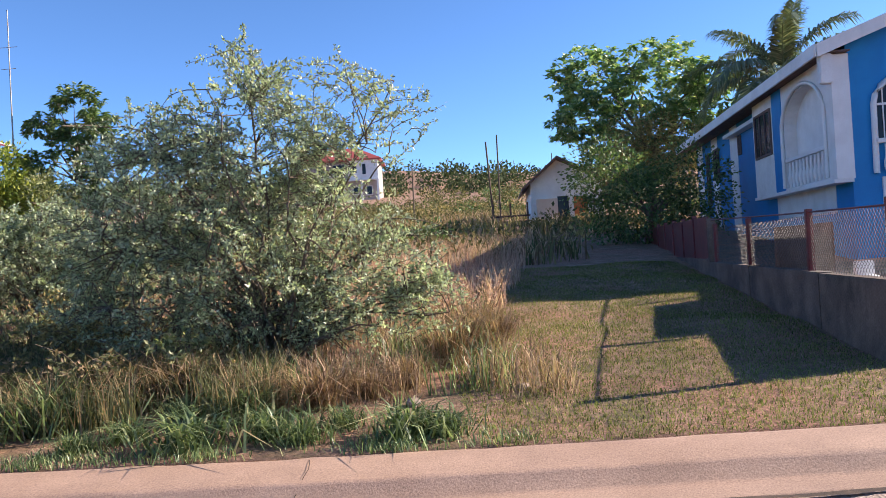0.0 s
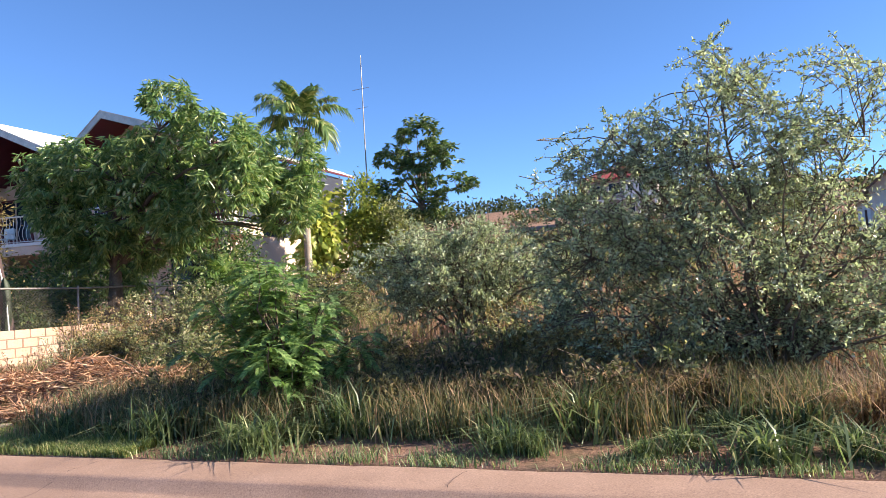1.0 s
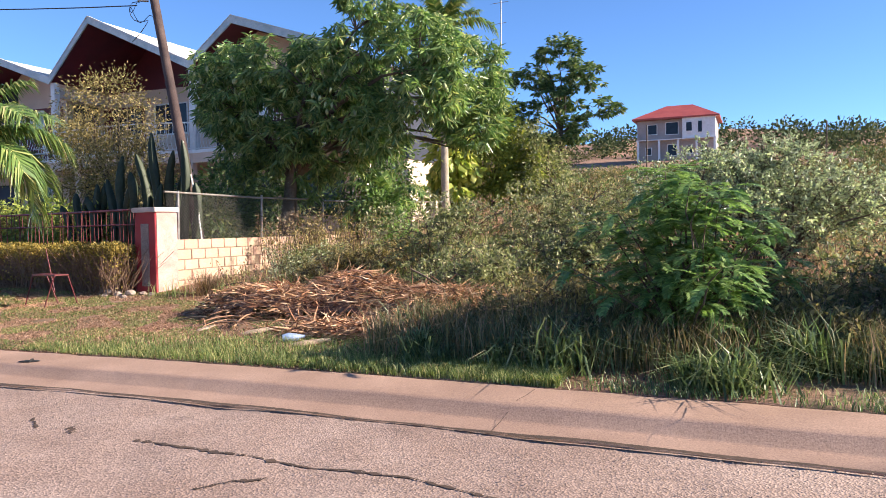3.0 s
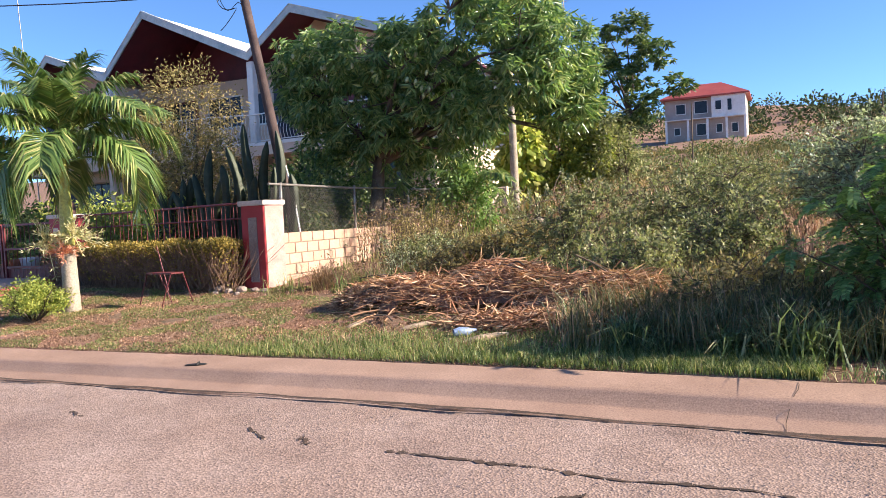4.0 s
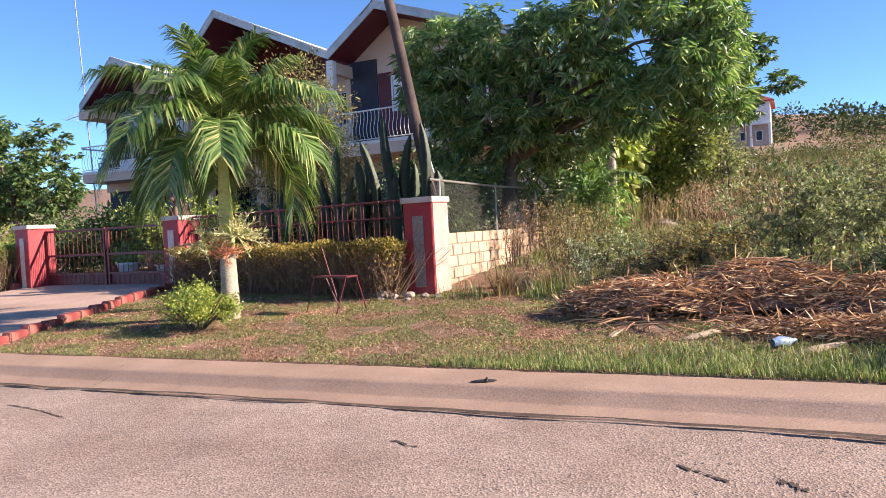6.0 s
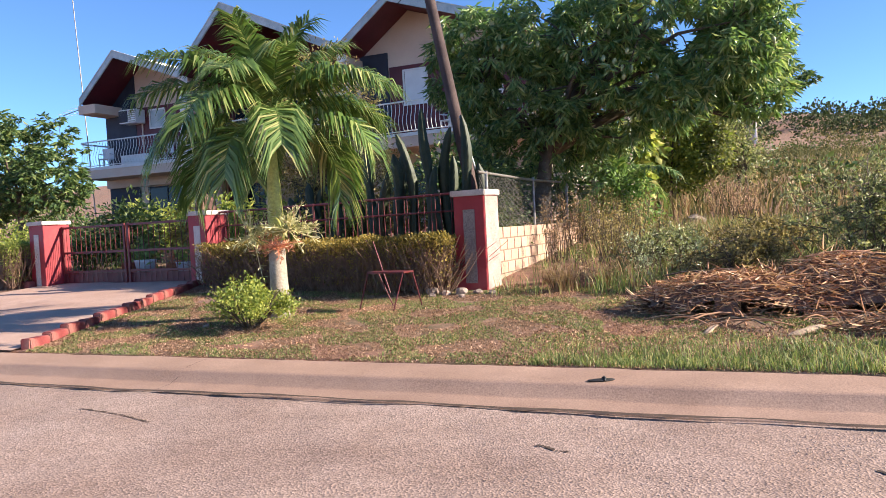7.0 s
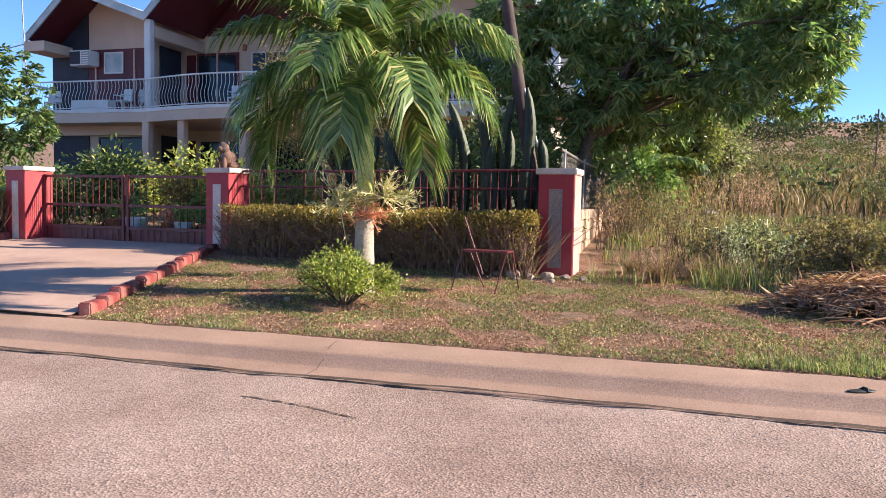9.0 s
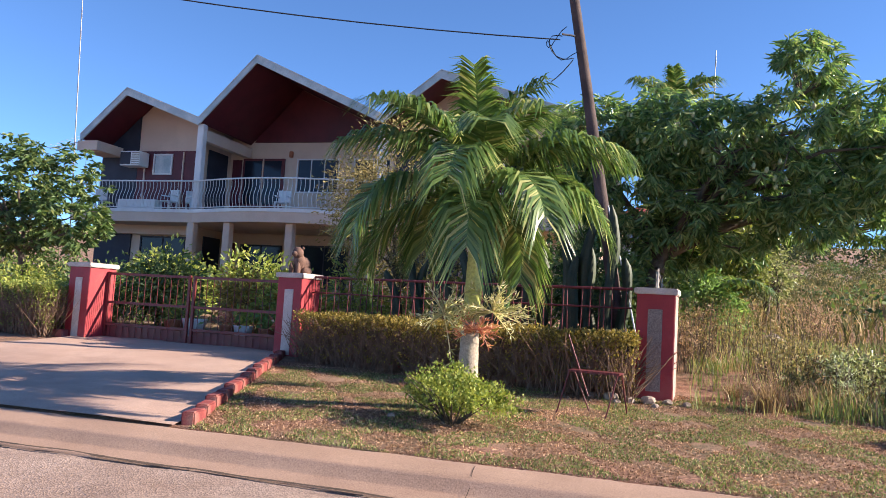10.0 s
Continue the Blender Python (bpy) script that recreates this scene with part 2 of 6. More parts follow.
L_WOODS = leafy("far_tree_leaves", [(0.0, (0.02, 0.033, 0.018)), (0.5, (0.042, 0.06, 0.03)), (1.0, (0.08, 0.095, 0.05))], 0.8, 0.2, 0.1)
L_LAWN = leafy("mown_lawn_grass", [(0.0, (0.05, 0.06, 0.02)), (0.5, (0.115, 0.145, 0.045)), (1.0, (0.22, 0.22, 0.09))], 0.8, 0.35, 0.1)
L_TANGLE = leafy("dark_weed_tangle", [(0.0, (0.04, 0.048, 0.026)), (0.5, (0.10, 0.11, 0.055)), (0.85, (0.20, 0.155, 0.095)), (1.0, (0.34, 0.235, 0.165))], 0.7, 0.3, 0.2)
L_COCO = leafy("coconut_leaflets", [(0.0, (0.05, 0.08, 0.045)), (0.6, (0.10, 0.14, 0.08)), (1.0, (0.22, 0.24, 0.15))], 0.4, 0.25, 0.6)
L_VERGE = leafy("trampled_red_dry_grass", [(0.0, (0.08, 0.05, 0.034)), (0.45, (0.21, 0.13, 0.09)), (0.8, (0.38, 0.25, 0.18)), (1.0, (0.60, 0.46, 0.35))], 0.85, 0.25, 0.1)
L_GRASS = leafy("green_grass", [(0.0, (0.05, 0.085, 0.027)), (0.5, (0.135, 0.19, 0.065)), (0.85, (0.26, 0.29, 0.12)), (1.0, (0.46, 0.40, 0.23))], 0.5, 0.4)
L_DRY = leafy("dry_grass", [(0.0, (0.11, 0.08, 0.055)), (0.5, (0.22, 0.155, 0.11)), (1.0, (0.42, 0.33, 0.24))], 0.8, 0.35, 0.1)
L_MAUVE = leafy("seeding_grass", [(0.0, (0.22, 0.13, 0.11)), (0.5, (0.36, 0.25, 0.20)), (1.0, (0.50, 0.38, 0.31))], 0.85, 0.35, 0.1)
L_FROND = leafy("dead_fronds", [(0.0, (0.10, 0.05, 0.035)), (0.4, (0.29, 0.165, 0.105)), (0.75, (0.47, 0.31, 0.20)), (1.0, (0.58, 0.45, 0.33))], 0.85, 0.2, 0.1)
L_FAR = leafy("far_scrub", [(0.0, (0.04, 0.055, 0.026)), (0.5, (0.095, 0.10, 0.045)), (1.0, (0.19, 0.165, 0.085))], 0.8, 0.2, 0.1)
L_OLIVE = leafy("brown_bush_leaves", [(0.0, (0.09, 0.08, 0.035)), (0.5, (0.19, 0.165, 0.07)), (1.0, (0.33, 0.275, 0.135))], 0.6, 0.38)
L_PALE = leafy("pale_bromeliad", [(0.0, (0.20, 0.22, 0.09)), (0.5, (0.42, 0.42, 0.24)), (1.0, (0.62, 0.60, 0.42))], 0.5, 0.3)
L_PINK = leafy("pink_bromeliad", [(0.0, (0.30, 0.10, 0.06)), (0.5, (0.55, 0.25, 0.16)), (1.0, (0.65, 0.45, 0.32))], 0.5, 0.3)

# ---- builders ----
def smooth(a, b, v):
    u = np.clip((np.asarray(v, float) - a) / (b - a), 0, 1)
    return u * u * (3 - 2 * u)


def edge_y(x):
    """Where the verge meets the kerb."""
    return 6.05 - 0.55 * smooth(-13, 1, x)


def soft_noise(x, y, s, seed=0.0):
    x, y = np.asarray(x, float) / s + seed, np.asarray(y, float) / s - seed
    return (np.sin(x * 1.7 + 1.3 * np.sin(y * 1.1)) + np.sin(y * 1.9 + 1.1 * np.sin(x * 0.9 + 2)) + 0.5 * np.sin(3.1 * x + 2.3 * y)) / 2.5


def ground_z(x, y):
    x, y = np.asarray(x, float), np.asarray(y, float)
    e = edge_y(x)
    far = np.interp(y, [5, 6, 10.5, 16, 22, 30, 60, 110, 200, 290, 380, 520, 900], [0.16, 0.17, 0.46, 0.85, 1.35, 1.95, 4.1, 8.0, 16.5, 30, 41, 40, 30])
    bumps = 0.05 * soft_noise(x, y, 0.9) * smooth(7.5, 10, y) * smooth(-14.5, -12.5, x) + 0.008 * soft_noise(x, y, 0.5, 3) * smooth(6.2, 7, y)
    roll = soft_noise(x, y, 16, 5) * 0.8 * smooth(35, 70, y) + soft_noise(x, y, 60, 2) * 4 * smooth(120, 260, y)
    z = far + bumps + roll
    return np.where(y < e, np.where(y < e - 1.2, -0.35, 0.0), z) * 1.0


def gz(x, y):
    return float(ground_z(x, y))


def road_z(x, y):
    v = y - edge_y(x)
    return 0.02 + 0.008 * soft_noise(x, v, 0.35) + 0.012 * soft_noise(x, v, 1.4, 2)


def mesh_np(name, verts, faces, material=None, smooth_shade=False):
    verts, faces = np.asarray(verts, np.float32), np.asarray(faces, np.int32)
    me = bpy.data.meshes.new(name)
    k = faces.shape[1]
    me.vertices.add(len(verts)), me.loops.add(faces.size), me.polygons.add(len(faces))
    me.vertices.foreach_set("co", verts.ravel())
    me.loops.foreach_set("vertex_index", faces.ravel())
    me.polygons.foreach_set("loop_start", np.arange(0, faces.size, k, dtype=np.int32))
    me.polygons.foreach_set("loop_total", np.full(len(faces), k, np.int32))
    me.update(calc_edges=True)
    me.validate()
    if smooth_shade:
        me.polygons.foreach_set("use_smooth", np.ones(len(faces), bool))
    if material:
        me.materials.append(material)
    return me


def thing(name, label, category, at=(0, 0, 0), turn=0.0, group="", kind=""):
    ob = new(name)
    ob.matrix_basis = pose(*at, 0, 0, turn)
    return tagged(ob, label, category, group, kind)


def child(name, me, parent, label=""):
    ob = new(name, me)
    ob.parent = parent
    if label:
        ob["label"] = label
    return ob


def part(name, bm, material, parent, label="", soft=False):
    me = bpy.data.meshes.new(name)
    bm.to_mesh(me)
    bm.free()
    me.materials.append(material)
    if soft:
        me.polygons.foreach_set("use_smooth", np.ones(len(me.polygons), bool))
    return child(name, me, parent, label)


def box(bm, x0, x1, y0, y1, z0, z1, bevel=0.0, turn=None):
    r = bmesh.ops.create_cube(bm, size=1)
    m = Matrix.Translation(((x0 + x1) / 2, (y0 + y1) / 2, (z0 + z1) / 2)) @ Matrix.Diagonal((abs(x1 - x0), abs(y1 - y0), abs(z1 - z0), 1))
    bmesh.ops.transform(bm, matrix=(turn @ m) if turn else m, verts=r["verts"])
    if bevel:
        edges = list({e for v in r["verts"] for e in v.link_edges})
        bmesh.ops.bevel(bm, geom=edges, offset=bevel, segments=2, affect="EDGES")
    return bm


def boxes(*specs, bevel=0.0):
    bm = bmesh.new()
    for s in specs:
        box(bm, *s, bevel=bevel)
    return bm


def prism(profile, axis, a, b):
    """A closed outline in the two other axes, drawn out along axis from a to b."""
    bm = bmesh.new()

    def put(u, v, w):
        return {"x": (w, u, v), "y": (u, w, v), "z": (u, v, w)}[axis]
    f0 = [bm.verts.new(put(u, v, a)) for u, v in profile]
    f1 = [bm.verts.new(put(u, v, b)) for u, v in profile]
    n = len(profile)
    bm.faces.new(f0), bm.faces.new(f1[::-1])
    for i in range(n):
        bm.faces.new((f0[i], f1[i], f1[(i + 1) % n], f0[(i + 1) % n]))
    bmesh.ops.recalc_face_normals(bm, faces=bm.faces)
    return bm


def tube_np(paths, sides=6):
    """Tubes along paths of (x, y, z, radius)."""
    V, F, base = [], [], 0
    ang = np.arange(sides) * 2 * np.pi / sides
    for p in paths:
        p = np.asarray(p, float)
        c, r = p[:, :3], p[:, 3]
        t = np.gradient(c, axis=0)
        t /= np.linalg.norm(t, axis=1)[:, None] + 1e-9
        up = np.where(np.abs(t[:, 2:3]) > 0.9, np.array([[1.0, 0, 0]]), np.array([[0, 0, 1.0]]))
        a = np.cross(t, up)
        a /= np.linalg.norm(a, axis=1)[:, None] + 1e-9
        b = np.cross(t, a)
        ring = c[:, None] + r[:, None, None] * (np.cos(ang)[None, :, None] * a[:, None] + np.sin(ang)[None, :, None] * b[:, None])
        V.append(ring.reshape(-1, 3))
        n = len(p)
        i, j = np.meshgrid(np.arange(n - 1), np.arange(sides), indexing="ij")
        q = np.stack([i * sides + j, i * sides + (j + 1) % sides, (i + 1) * sides + (j + 1) % sides, (i + 1) * sides + j], -1).reshape(-1, 4)
        F.append(q + base)
        base += n * sides
    return np.concatenate(V), np.concatenate(F)


def tubes(name, paths, material, sides=6):
    v, f = tube_np(paths, sides)
    return mesh_np(name, v, f, material, True)


def unit(a):
    return a / (np.linalg.norm(a, axis=-1, keepdims=True) + 1e-9)


def leaves_np(p, d, length, width, rng, fold=0.14, curl=0.07):
    """Folded leaves: base p, direction d, each of its own length and width."""
    n = len(p)
    d = unit(d)
    side = unit(np.cross(d, rng.normal(size=(n, 3))))
    nor = np.cross(side, d)
    L, W = np.broadcast_to(length, n)[:, None], np.broadcast_to(width, n)[:, None]
    mid = p + d * L * 0.5 + nor * L * curl * 0.3
    tip = p + d * L - nor * L * curl
    V = np.stack([p, mid + side * W * 0.5 + nor * W * fold, tip, mid - side * W * 0.5 + nor * W * fold], 1).reshape(-1, 3)
    k = np.arange(n)[:, None] * 4
    F = np.concatenate([k + [0, 1, 2], k + [0, 2, 3]], 1).reshape(-1, 3)
    return V, F


def blades_np(p, height, width, lean, rng, bend=0.5):
    """Grass blades, bent over."""
    n = len(p)
    a = rng.uniform(0, 2 * np.pi, n)
    out = np.stack([np.cos(a), np.sin(a), np.zeros(n)], 1)
    b = a + np.pi / 2 + rng.normal(0, 0.5, n)
    side = np.stack([np.cos(b), np.sin(b), np.zeros(n)], 1)
    H, W, Ln = (np.broadcast_to(v, n)[:, None] for v in (height, width, lean))
    up = np.array([[0, 0, 1.0]])
    m1 = p + up * H * 0.55 + out * H * Ln * 0.3
    tip = p + up * H * (1 - bend * Ln * 0.6) + out * H * Ln
    V = np.stack([p - side * W / 2, p + side * W / 2, m1 - side * W * 0.4, m1 + side * W * 0.4, tip], 1).reshape(-1, 3)
    k = np.arange(n)[:, None] * 5
    F = np.concatenate([k + [0, 1, 2], k + [1, 3, 2], k + [2, 3, 4]], 1).reshape(-1, 3)
    return V, F


def in_blobs(blobs, n, rng, shell=0.55, gap=0.0, grain=0.27):
    """Points in a union of ellipsoids, mostly near their skin; gap thins them in patches."""
    w = np.array([b[3] * b[4] + b[4] * b[5] + b[3] * b[5] for b in blobs])
    pick = rng.choice(len(blobs), n * 2, p=w / w.sum())
    B = np.array(blobs)[pick]
    u = unit(rng.normal(size=(n * 2, 3)))
    r = shell + (1.06 - shell) * rng.uniform(size=(n * 2, 1)) ** 0.8
    p = B[:, :3] + u * r * B[:, 3:6]
    if gap:
        s = soft_noise(p[:, 0] + p[:, 2] * 0.7, p[:, 1] - p[:, 2] * 1.3, grain, 1.7)
        p, u = p[s > gap - 1], u[s > gap - 1]
    return p[:n], u[:n]


def limb_paths(start, ends, r0, rng, steps=5, sag=0.15, thin=0.15):
    out = []
    for e in ends:
        s = np.asarray(start, float)
        t = np.linspace(0, 1, steps)[:, None]
        d = e - s
        mid = np.array([0, 0, np.linalg.norm(d) * sag])
        c = s + d * t + mid * np.sin(np.pi * t) + rng.normal(0, 0.03, (steps, 3)) * np.linalg.norm(d) * np.sin(np.pi * t)
        out.append(np.concatenate([c, np.linspace(r0, r0 * thin, steps)[:, None]], 1))
    return out


def tree(name, label, category, base, trunk, blobs, clusters, per, spread, leaf, leaf_mat, seed, droop=0.3, bark=BARK, limbs=14, twigs=60, gap=0.0, shell=0.55, stems=1, crown_label="", group="", rosette=False):
    """trunk: (height, radius, lean x, lean y). blobs: crown ellipsoids, relative to the base."""
    rng = np.random.default_rng(seed)
    ob = thing(name, label, category, base, group=group)
    c, out = in_blobs(blobs, clusters, rng, shell, gap, min(0.5, leaf[0] * 2.3 + 0.12))
    h, r, lx, ly = trunk
    fork = np.array([lx, ly, h])
    paths, limb = [], []
    for s in range(stems):
        off = rng.normal(0, 0.12 * (stems > 1), 3) * [1, 1, 0]
        t = np.linspace(0, 1, 6)[:, None]
        p = off * 1.5 + (fork - off * 1.5 + off) * t + rng.normal(0, r * 0.5, (6, 3)) * np.sin(np.pi * t) * [1, 1, 0]
        rad = r * (1.25 - 0.55 * t) / math.sqrt(stems)
        p[0, 2] -= 0.12
        paths.append(np.concatenate([p, rad], 1))
    for q in paths:
        child("trunk" if stems == 1 else "stem", tubes("trunk", [q], bark, 8), ob)
    picks = c[rng.choice(len(c), min(limbs, len(c)), replace=False)]
    first = limb_paths(fork, picks * 0.85 + fork * 0.15, r * 0.5, rng)
    for q in first:
        if q[-1, 2] < h * 0.9:
            q[:, :3] = q[:, :3] * 0.9 + fork * 0.1
    for q in first:
        child("limb", tubes("limb", [q], bark, 5), ob)
    hub = np.concatenate([q[2:, :3] for q in first])
    tw = []
    for e in c[rng.choice(len(c), min(twigs, len(c)), replace=False)]:
        s = hub[np.argmin(np.linalg.norm(hub - e, axis=1))]
        tw += limb_paths(s, [e], max(r * 0.1, 0.008), rng, 4, 0.08, 0.3)
    if tw:
        tagged(child("twig_mass", tubes("twig_mass", tw, bark, 3), ob), kind="stuff")
    n = len(c) * per
    cc, oo = np.repeat(c, per, 0), np.repeat(out, per, 0)
    p = cc + rng.normal(0, spread, (n, 3))
    d = unit(p - cc) * 0.7 + oo * 0.5 + rng.normal(0, 0.35, (n, 3)) + [0, 0, -droop]
    if rosette:
        # leaves radiate from the tip of each twig and hang over
        a = rng.uniform(0, 2 * np.pi, n)
        p = cc + rng.normal(0, spread * 0.35, (n, 3))
        d = np.stack([np.cos(a), np.sin(a), rng.uniform(-2.3, 0.25, n) * droop], 1) + oo * 0.35
    L = leaf[0] * rng.uniform(0.65, 1.25, n)
    v, f = leaves_np(p, d, L, L * leaf[1] / leaf[0], rng)
    child("crown", mesh_np("crown", v, f, leaf_mat), ob, crown_label)
    return ob

def spray_bush(name, label, base, blobs, stems, sprays, per, leaf, leaf_mat, seed, bark=TWIG, length=(0.35, 0.8), gap=0.9, shell=0.25, droop=0.25, thick=0.035, group=""):
    """A bush of arching sprays: stems fan out from the ground, thin twigs bend away from them, leaves sit along the twigs."""
    rng = np.random.default_rng(seed)
    ob = thing(name, label, "bush", base, group=group)
    tips, _ = in_blobs(blobs, stems, rng, 0.3)
    limbs = []
    for e in tips:
        b = np.array([rng.normal(0, 0.14), rng.normal(0, 0.12), -0.05])
        limbs += limb_paths(b, [e], thick * rng.uniform(0.5, 1.0), rng, 8, 0.1, 0.18)
    for q in limbs:
        child("stem", tubes("stem", [q], bark, 5), ob)
    hub = np.concatenate([q[2:, :3] for q in limbs])
    c, out = in_blobs(blobs, sprays, rng, shell, gap, 0.34)
    m = len(c)
    d = unit(out * [1, 1, 0.35] * 0.8 + rng.normal(0, 0.45, (m, 3)) + [0, 0, 0.35])
    L = rng.uniform(*length, m)[:, None]
    t = np.linspace(0, 1, 6)
    P = (c - d * L * 0.6)[:, None] + (d * L)[:, None] * t[None, :, None] - np.array([0, 0, 1.0]) * (L * droop)[:, None] * (t ** 2)[None, :, None]
    P += rng.normal(0, 0.012, P.shape)
    paths = [np.concatenate([q, np.linspace(0.006, 0.002, 6)[:, None]], 1) for q in P]
    for q in P[::4]:
        s = hub[np.argmin(np.linalg.norm(hub - q[0], axis=1))]
        paths += limb_paths(s, [q[0]], 0.009, rng, 4, 0.05, 0.6)
    tagged(child("twig_mass", tubes("twig_mass", paths, bark, 3), ob), kind="stuff")
    u = rng.uniform(0.08, 1.0, (m, per))
    k = np.clip((u * 5).astype(int), 0, 4)
    f = (u * 5 - k)[..., None]
    r = np.arange(m)[:, None]
    p = (P[r, k] * (1 - f) + P[r, k + 1] * f).reshape(-1, 3) + rng.normal(0, 0.014, (m * per, 3))
    tan = unit(P[r, k + 1] - P[r, k]).reshape(-1, 3)
    dd = tan * 0.5 + unit(rng.normal(size=p.shape)) * 0.9 + [0, 0, 0.15]
    ll = leaf[0] * rng.uniform(0.55, 1.25, len(p))
    v, fc = leaves_np(p, dd, ll, ll * leaf[1] / leaf[0], rng)
    tagged(child("foliage", mesh_np("foliage", v, fc, leaf_mat), ob), kind="stuff")
    return ob


# ---- ground, road, kerb ----
def build_ground():
    xs = np.concatenate([[-1500, -700, -350, -200, -130, -90, -70], np.arange(-60, 30, 0.5), [30, 36, 44, 60, 80, 120, 180, 300, 700, 1500]])
    vs = np.concatenate([[-1200, -300, -60, -20, -9.6, -9.2, -8.8, -1.3, -0.12, -0.03], np.arange(0, 12, 0.25), np.arange(12, 30, 0.75), np.arange(30, 70, 4), np.arange(70, 330, 12), [360, 420, 520, 700, 1000, 1500, 2600]])
    X, V = np.meshgrid(xs, vs)
    Y = edge_y(X) + V
    Z = np.where(V >= 0, ground_z(X, np.maximum(Y, edge_y(X) + 1e-6)), np.where(V < -9, 0.05, -0.3))
    n, m = X.shape
    i, j = np.meshgrid(np.arange(n - 1), np.arange(m - 1), indexing="ij")
    F = np.stack([i * m + j, i * m + j + 1, (i + 1) * m + j + 1, (i + 1) * m + j], -1).reshape(-1, 4)
    ob = new("ground", mesh_np("ground", np.stack([X, Y, Z], -1).reshape(-1, 3), F, GROUND, True))
    tagged(ob, "dry patchy grass and reddish soil rising to a hill", "ground", kind="structure")


def strip(name, xs, vs, zs, material, jag=None):
    """A sheet along the road: vs across it, from the verge's edge."""
    X, V = np.meshgrid(xs, vs)
    Z = np.repeat(np.asarray(zs, float)[:, None], len(xs), 1)
    if jag is not None:
        V, Z = jag(X, V, Z)
    Y = edge_y(X) + V
    n, m = X.shape
    i, j = np.meshgrid(np.arange(n - 1), np.arange(m - 1), indexing="ij")
    F = np.stack([i * m + j, i * m + j + 1, (i + 1) * m + j + 1, (i + 1) * m + j], -1).reshape(-1, 4)
    return new(name, mesh_np(name, np.stack([X, Y, Z], -1).reshape(-1, 3), F, material, name == "road"))


def build_road():
    xs = np.concatenate([[-400, -150, -80, -50], np.arange(-36, 10, 0.08), [12, 20, 40, 80, 150, 400]])
    rng = np.random.default_rng(3)
    wob = np.interp(xs, np.arange(-37, 11, 0.17), np.cumsum(rng.normal(0, 0.006, 283)) * 0.4 + rng.normal(0, 0.018, 283) + 0.03)

    def ragged(X, V, Z):
        Z = Z + 0.008 * soft_noise(X, V, 0.35) * (V > -5) + 0.012 * soft_noise(X, V, 1.4, 2) * (V < -1.1)
        Z = Z + 0.012 * soft_noise(X, 0 * X, 0.8, 4) * smooth(-1.5, -1.1, V)
        return V, Z
    vs = np.concatenate([[-9.2, -8, -6.5], np.arange(-5.5, -1.08, 0.12), [-1.10, -1.06, -1.0, -0.97]])
    zs = np.concatenate([np.full(len(vs) - 4, 0.02), [0.022, 0.023, 0.022, 0.004]])
    tagged(strip("road", xs, vs, zs, ASPHALT, ragged), "old pinkish asphalt road with loose gravel and cracks", "road", kind="structure")
    kv = [-1.012, -1.0, -0.96, -0.74, -0.69, -0.62, -0.59, -0.55, -0.08, -0.03, 0.0, 0.03]
    kz = [-0.2, 0.026, 0.036, 0.048, 0.060, 0.142, 0.158, 0.162, 0.178, 0.172, 0.14, 0.02]
    kx = np.concatenate([[-400, -150, -80, -50], np.arange(-36, 10, 0.25), [12, 20, 40, 80, 150, 400]])
    kj = np.interp(kx, xs, wob)
    kr = np.random.default_rng(8).normal(0, 0.004, (len(kv), len(kx)))

    def worn(X, V, Z):
        return V + kr * (V > -0.98) + (kj - 0.03) * 0.8 * (V < -0.97), Z + kr * 0.7 * (V > -0.98) * (V < 0)
    tagged(strip("kerb", kx, kv, kz, KERB, worn), "low rolled concrete kerb and gutter stained pink-brown", "kerb", kind="structure")


build_ground()
build_road()

# ---- the cream and maroon house ----
ROOF_LINE = [(-38.9, 7.5), (-36.9, 9.27), (-33.6, 8.05), (-31.35, 10.3), (-26.3, 8.0), (-24.3, 9.48), (-19.3, 7.8)]


def roof_under(x):
    if x < -38.9:
        return 7.5 - (-38.9 - x) * 0.88 - 0.17
    return float(np.interp(x, [p[0] for p in ROOF_LINE], [p[1] for p in ROOF_LINE])) - 0.17


def wall_to_roof(x0, x1, y0, y1, z0):
    """A wall whose top follows the underside of the roof."""
    mids = [p[0] for p in ROOF_LINE if x0 < p[0] < x1]
    top = [(x, roof_under(x)) for x in [x1, *mids[::-1], x0]]
    return prism([(x0, z0), (x1, z0), *top], "y", y0, y1)


def window_unit(parent, x0, x1, z0, z1, y, panes=2, trim=WHITE, fill=None, label=""):
    """A framed window in a wall that faces the road."""
    w = part("window", boxes((x0, x1, y - 0.05, y - 0.002, z0, z0 + 0.06), (x0, x1, y - 0.05, y - 0.002, z1 - 0.06, z1),
                             (x0, x0 + 0.06, y - 0.05, y - 0.002, z0 + 0.06, z1 - 0.06), (x1 - 0.06, x1, y - 0.05, y - 0.002, z0 + 0.06, z1 - 0.06)), trim, parent, label)
    wd = (x1 - x0 - 0.12) / panes
    for i in range(panes):
        a = x0 + 0.06 + i * wd
        part("pane", boxes((a + 0.02, a + wd - 0.02, y - 0.02, y - 0.006, z0 + 0.06, z1 - 0.06)), fill or GLASS, w)
        if i:
            part("mullion", boxes((a - 0.02, a + 0.02, y - 0.045, y - 0.004, z0 + 0.06, z1 - 0.06)), trim, w)
    return w


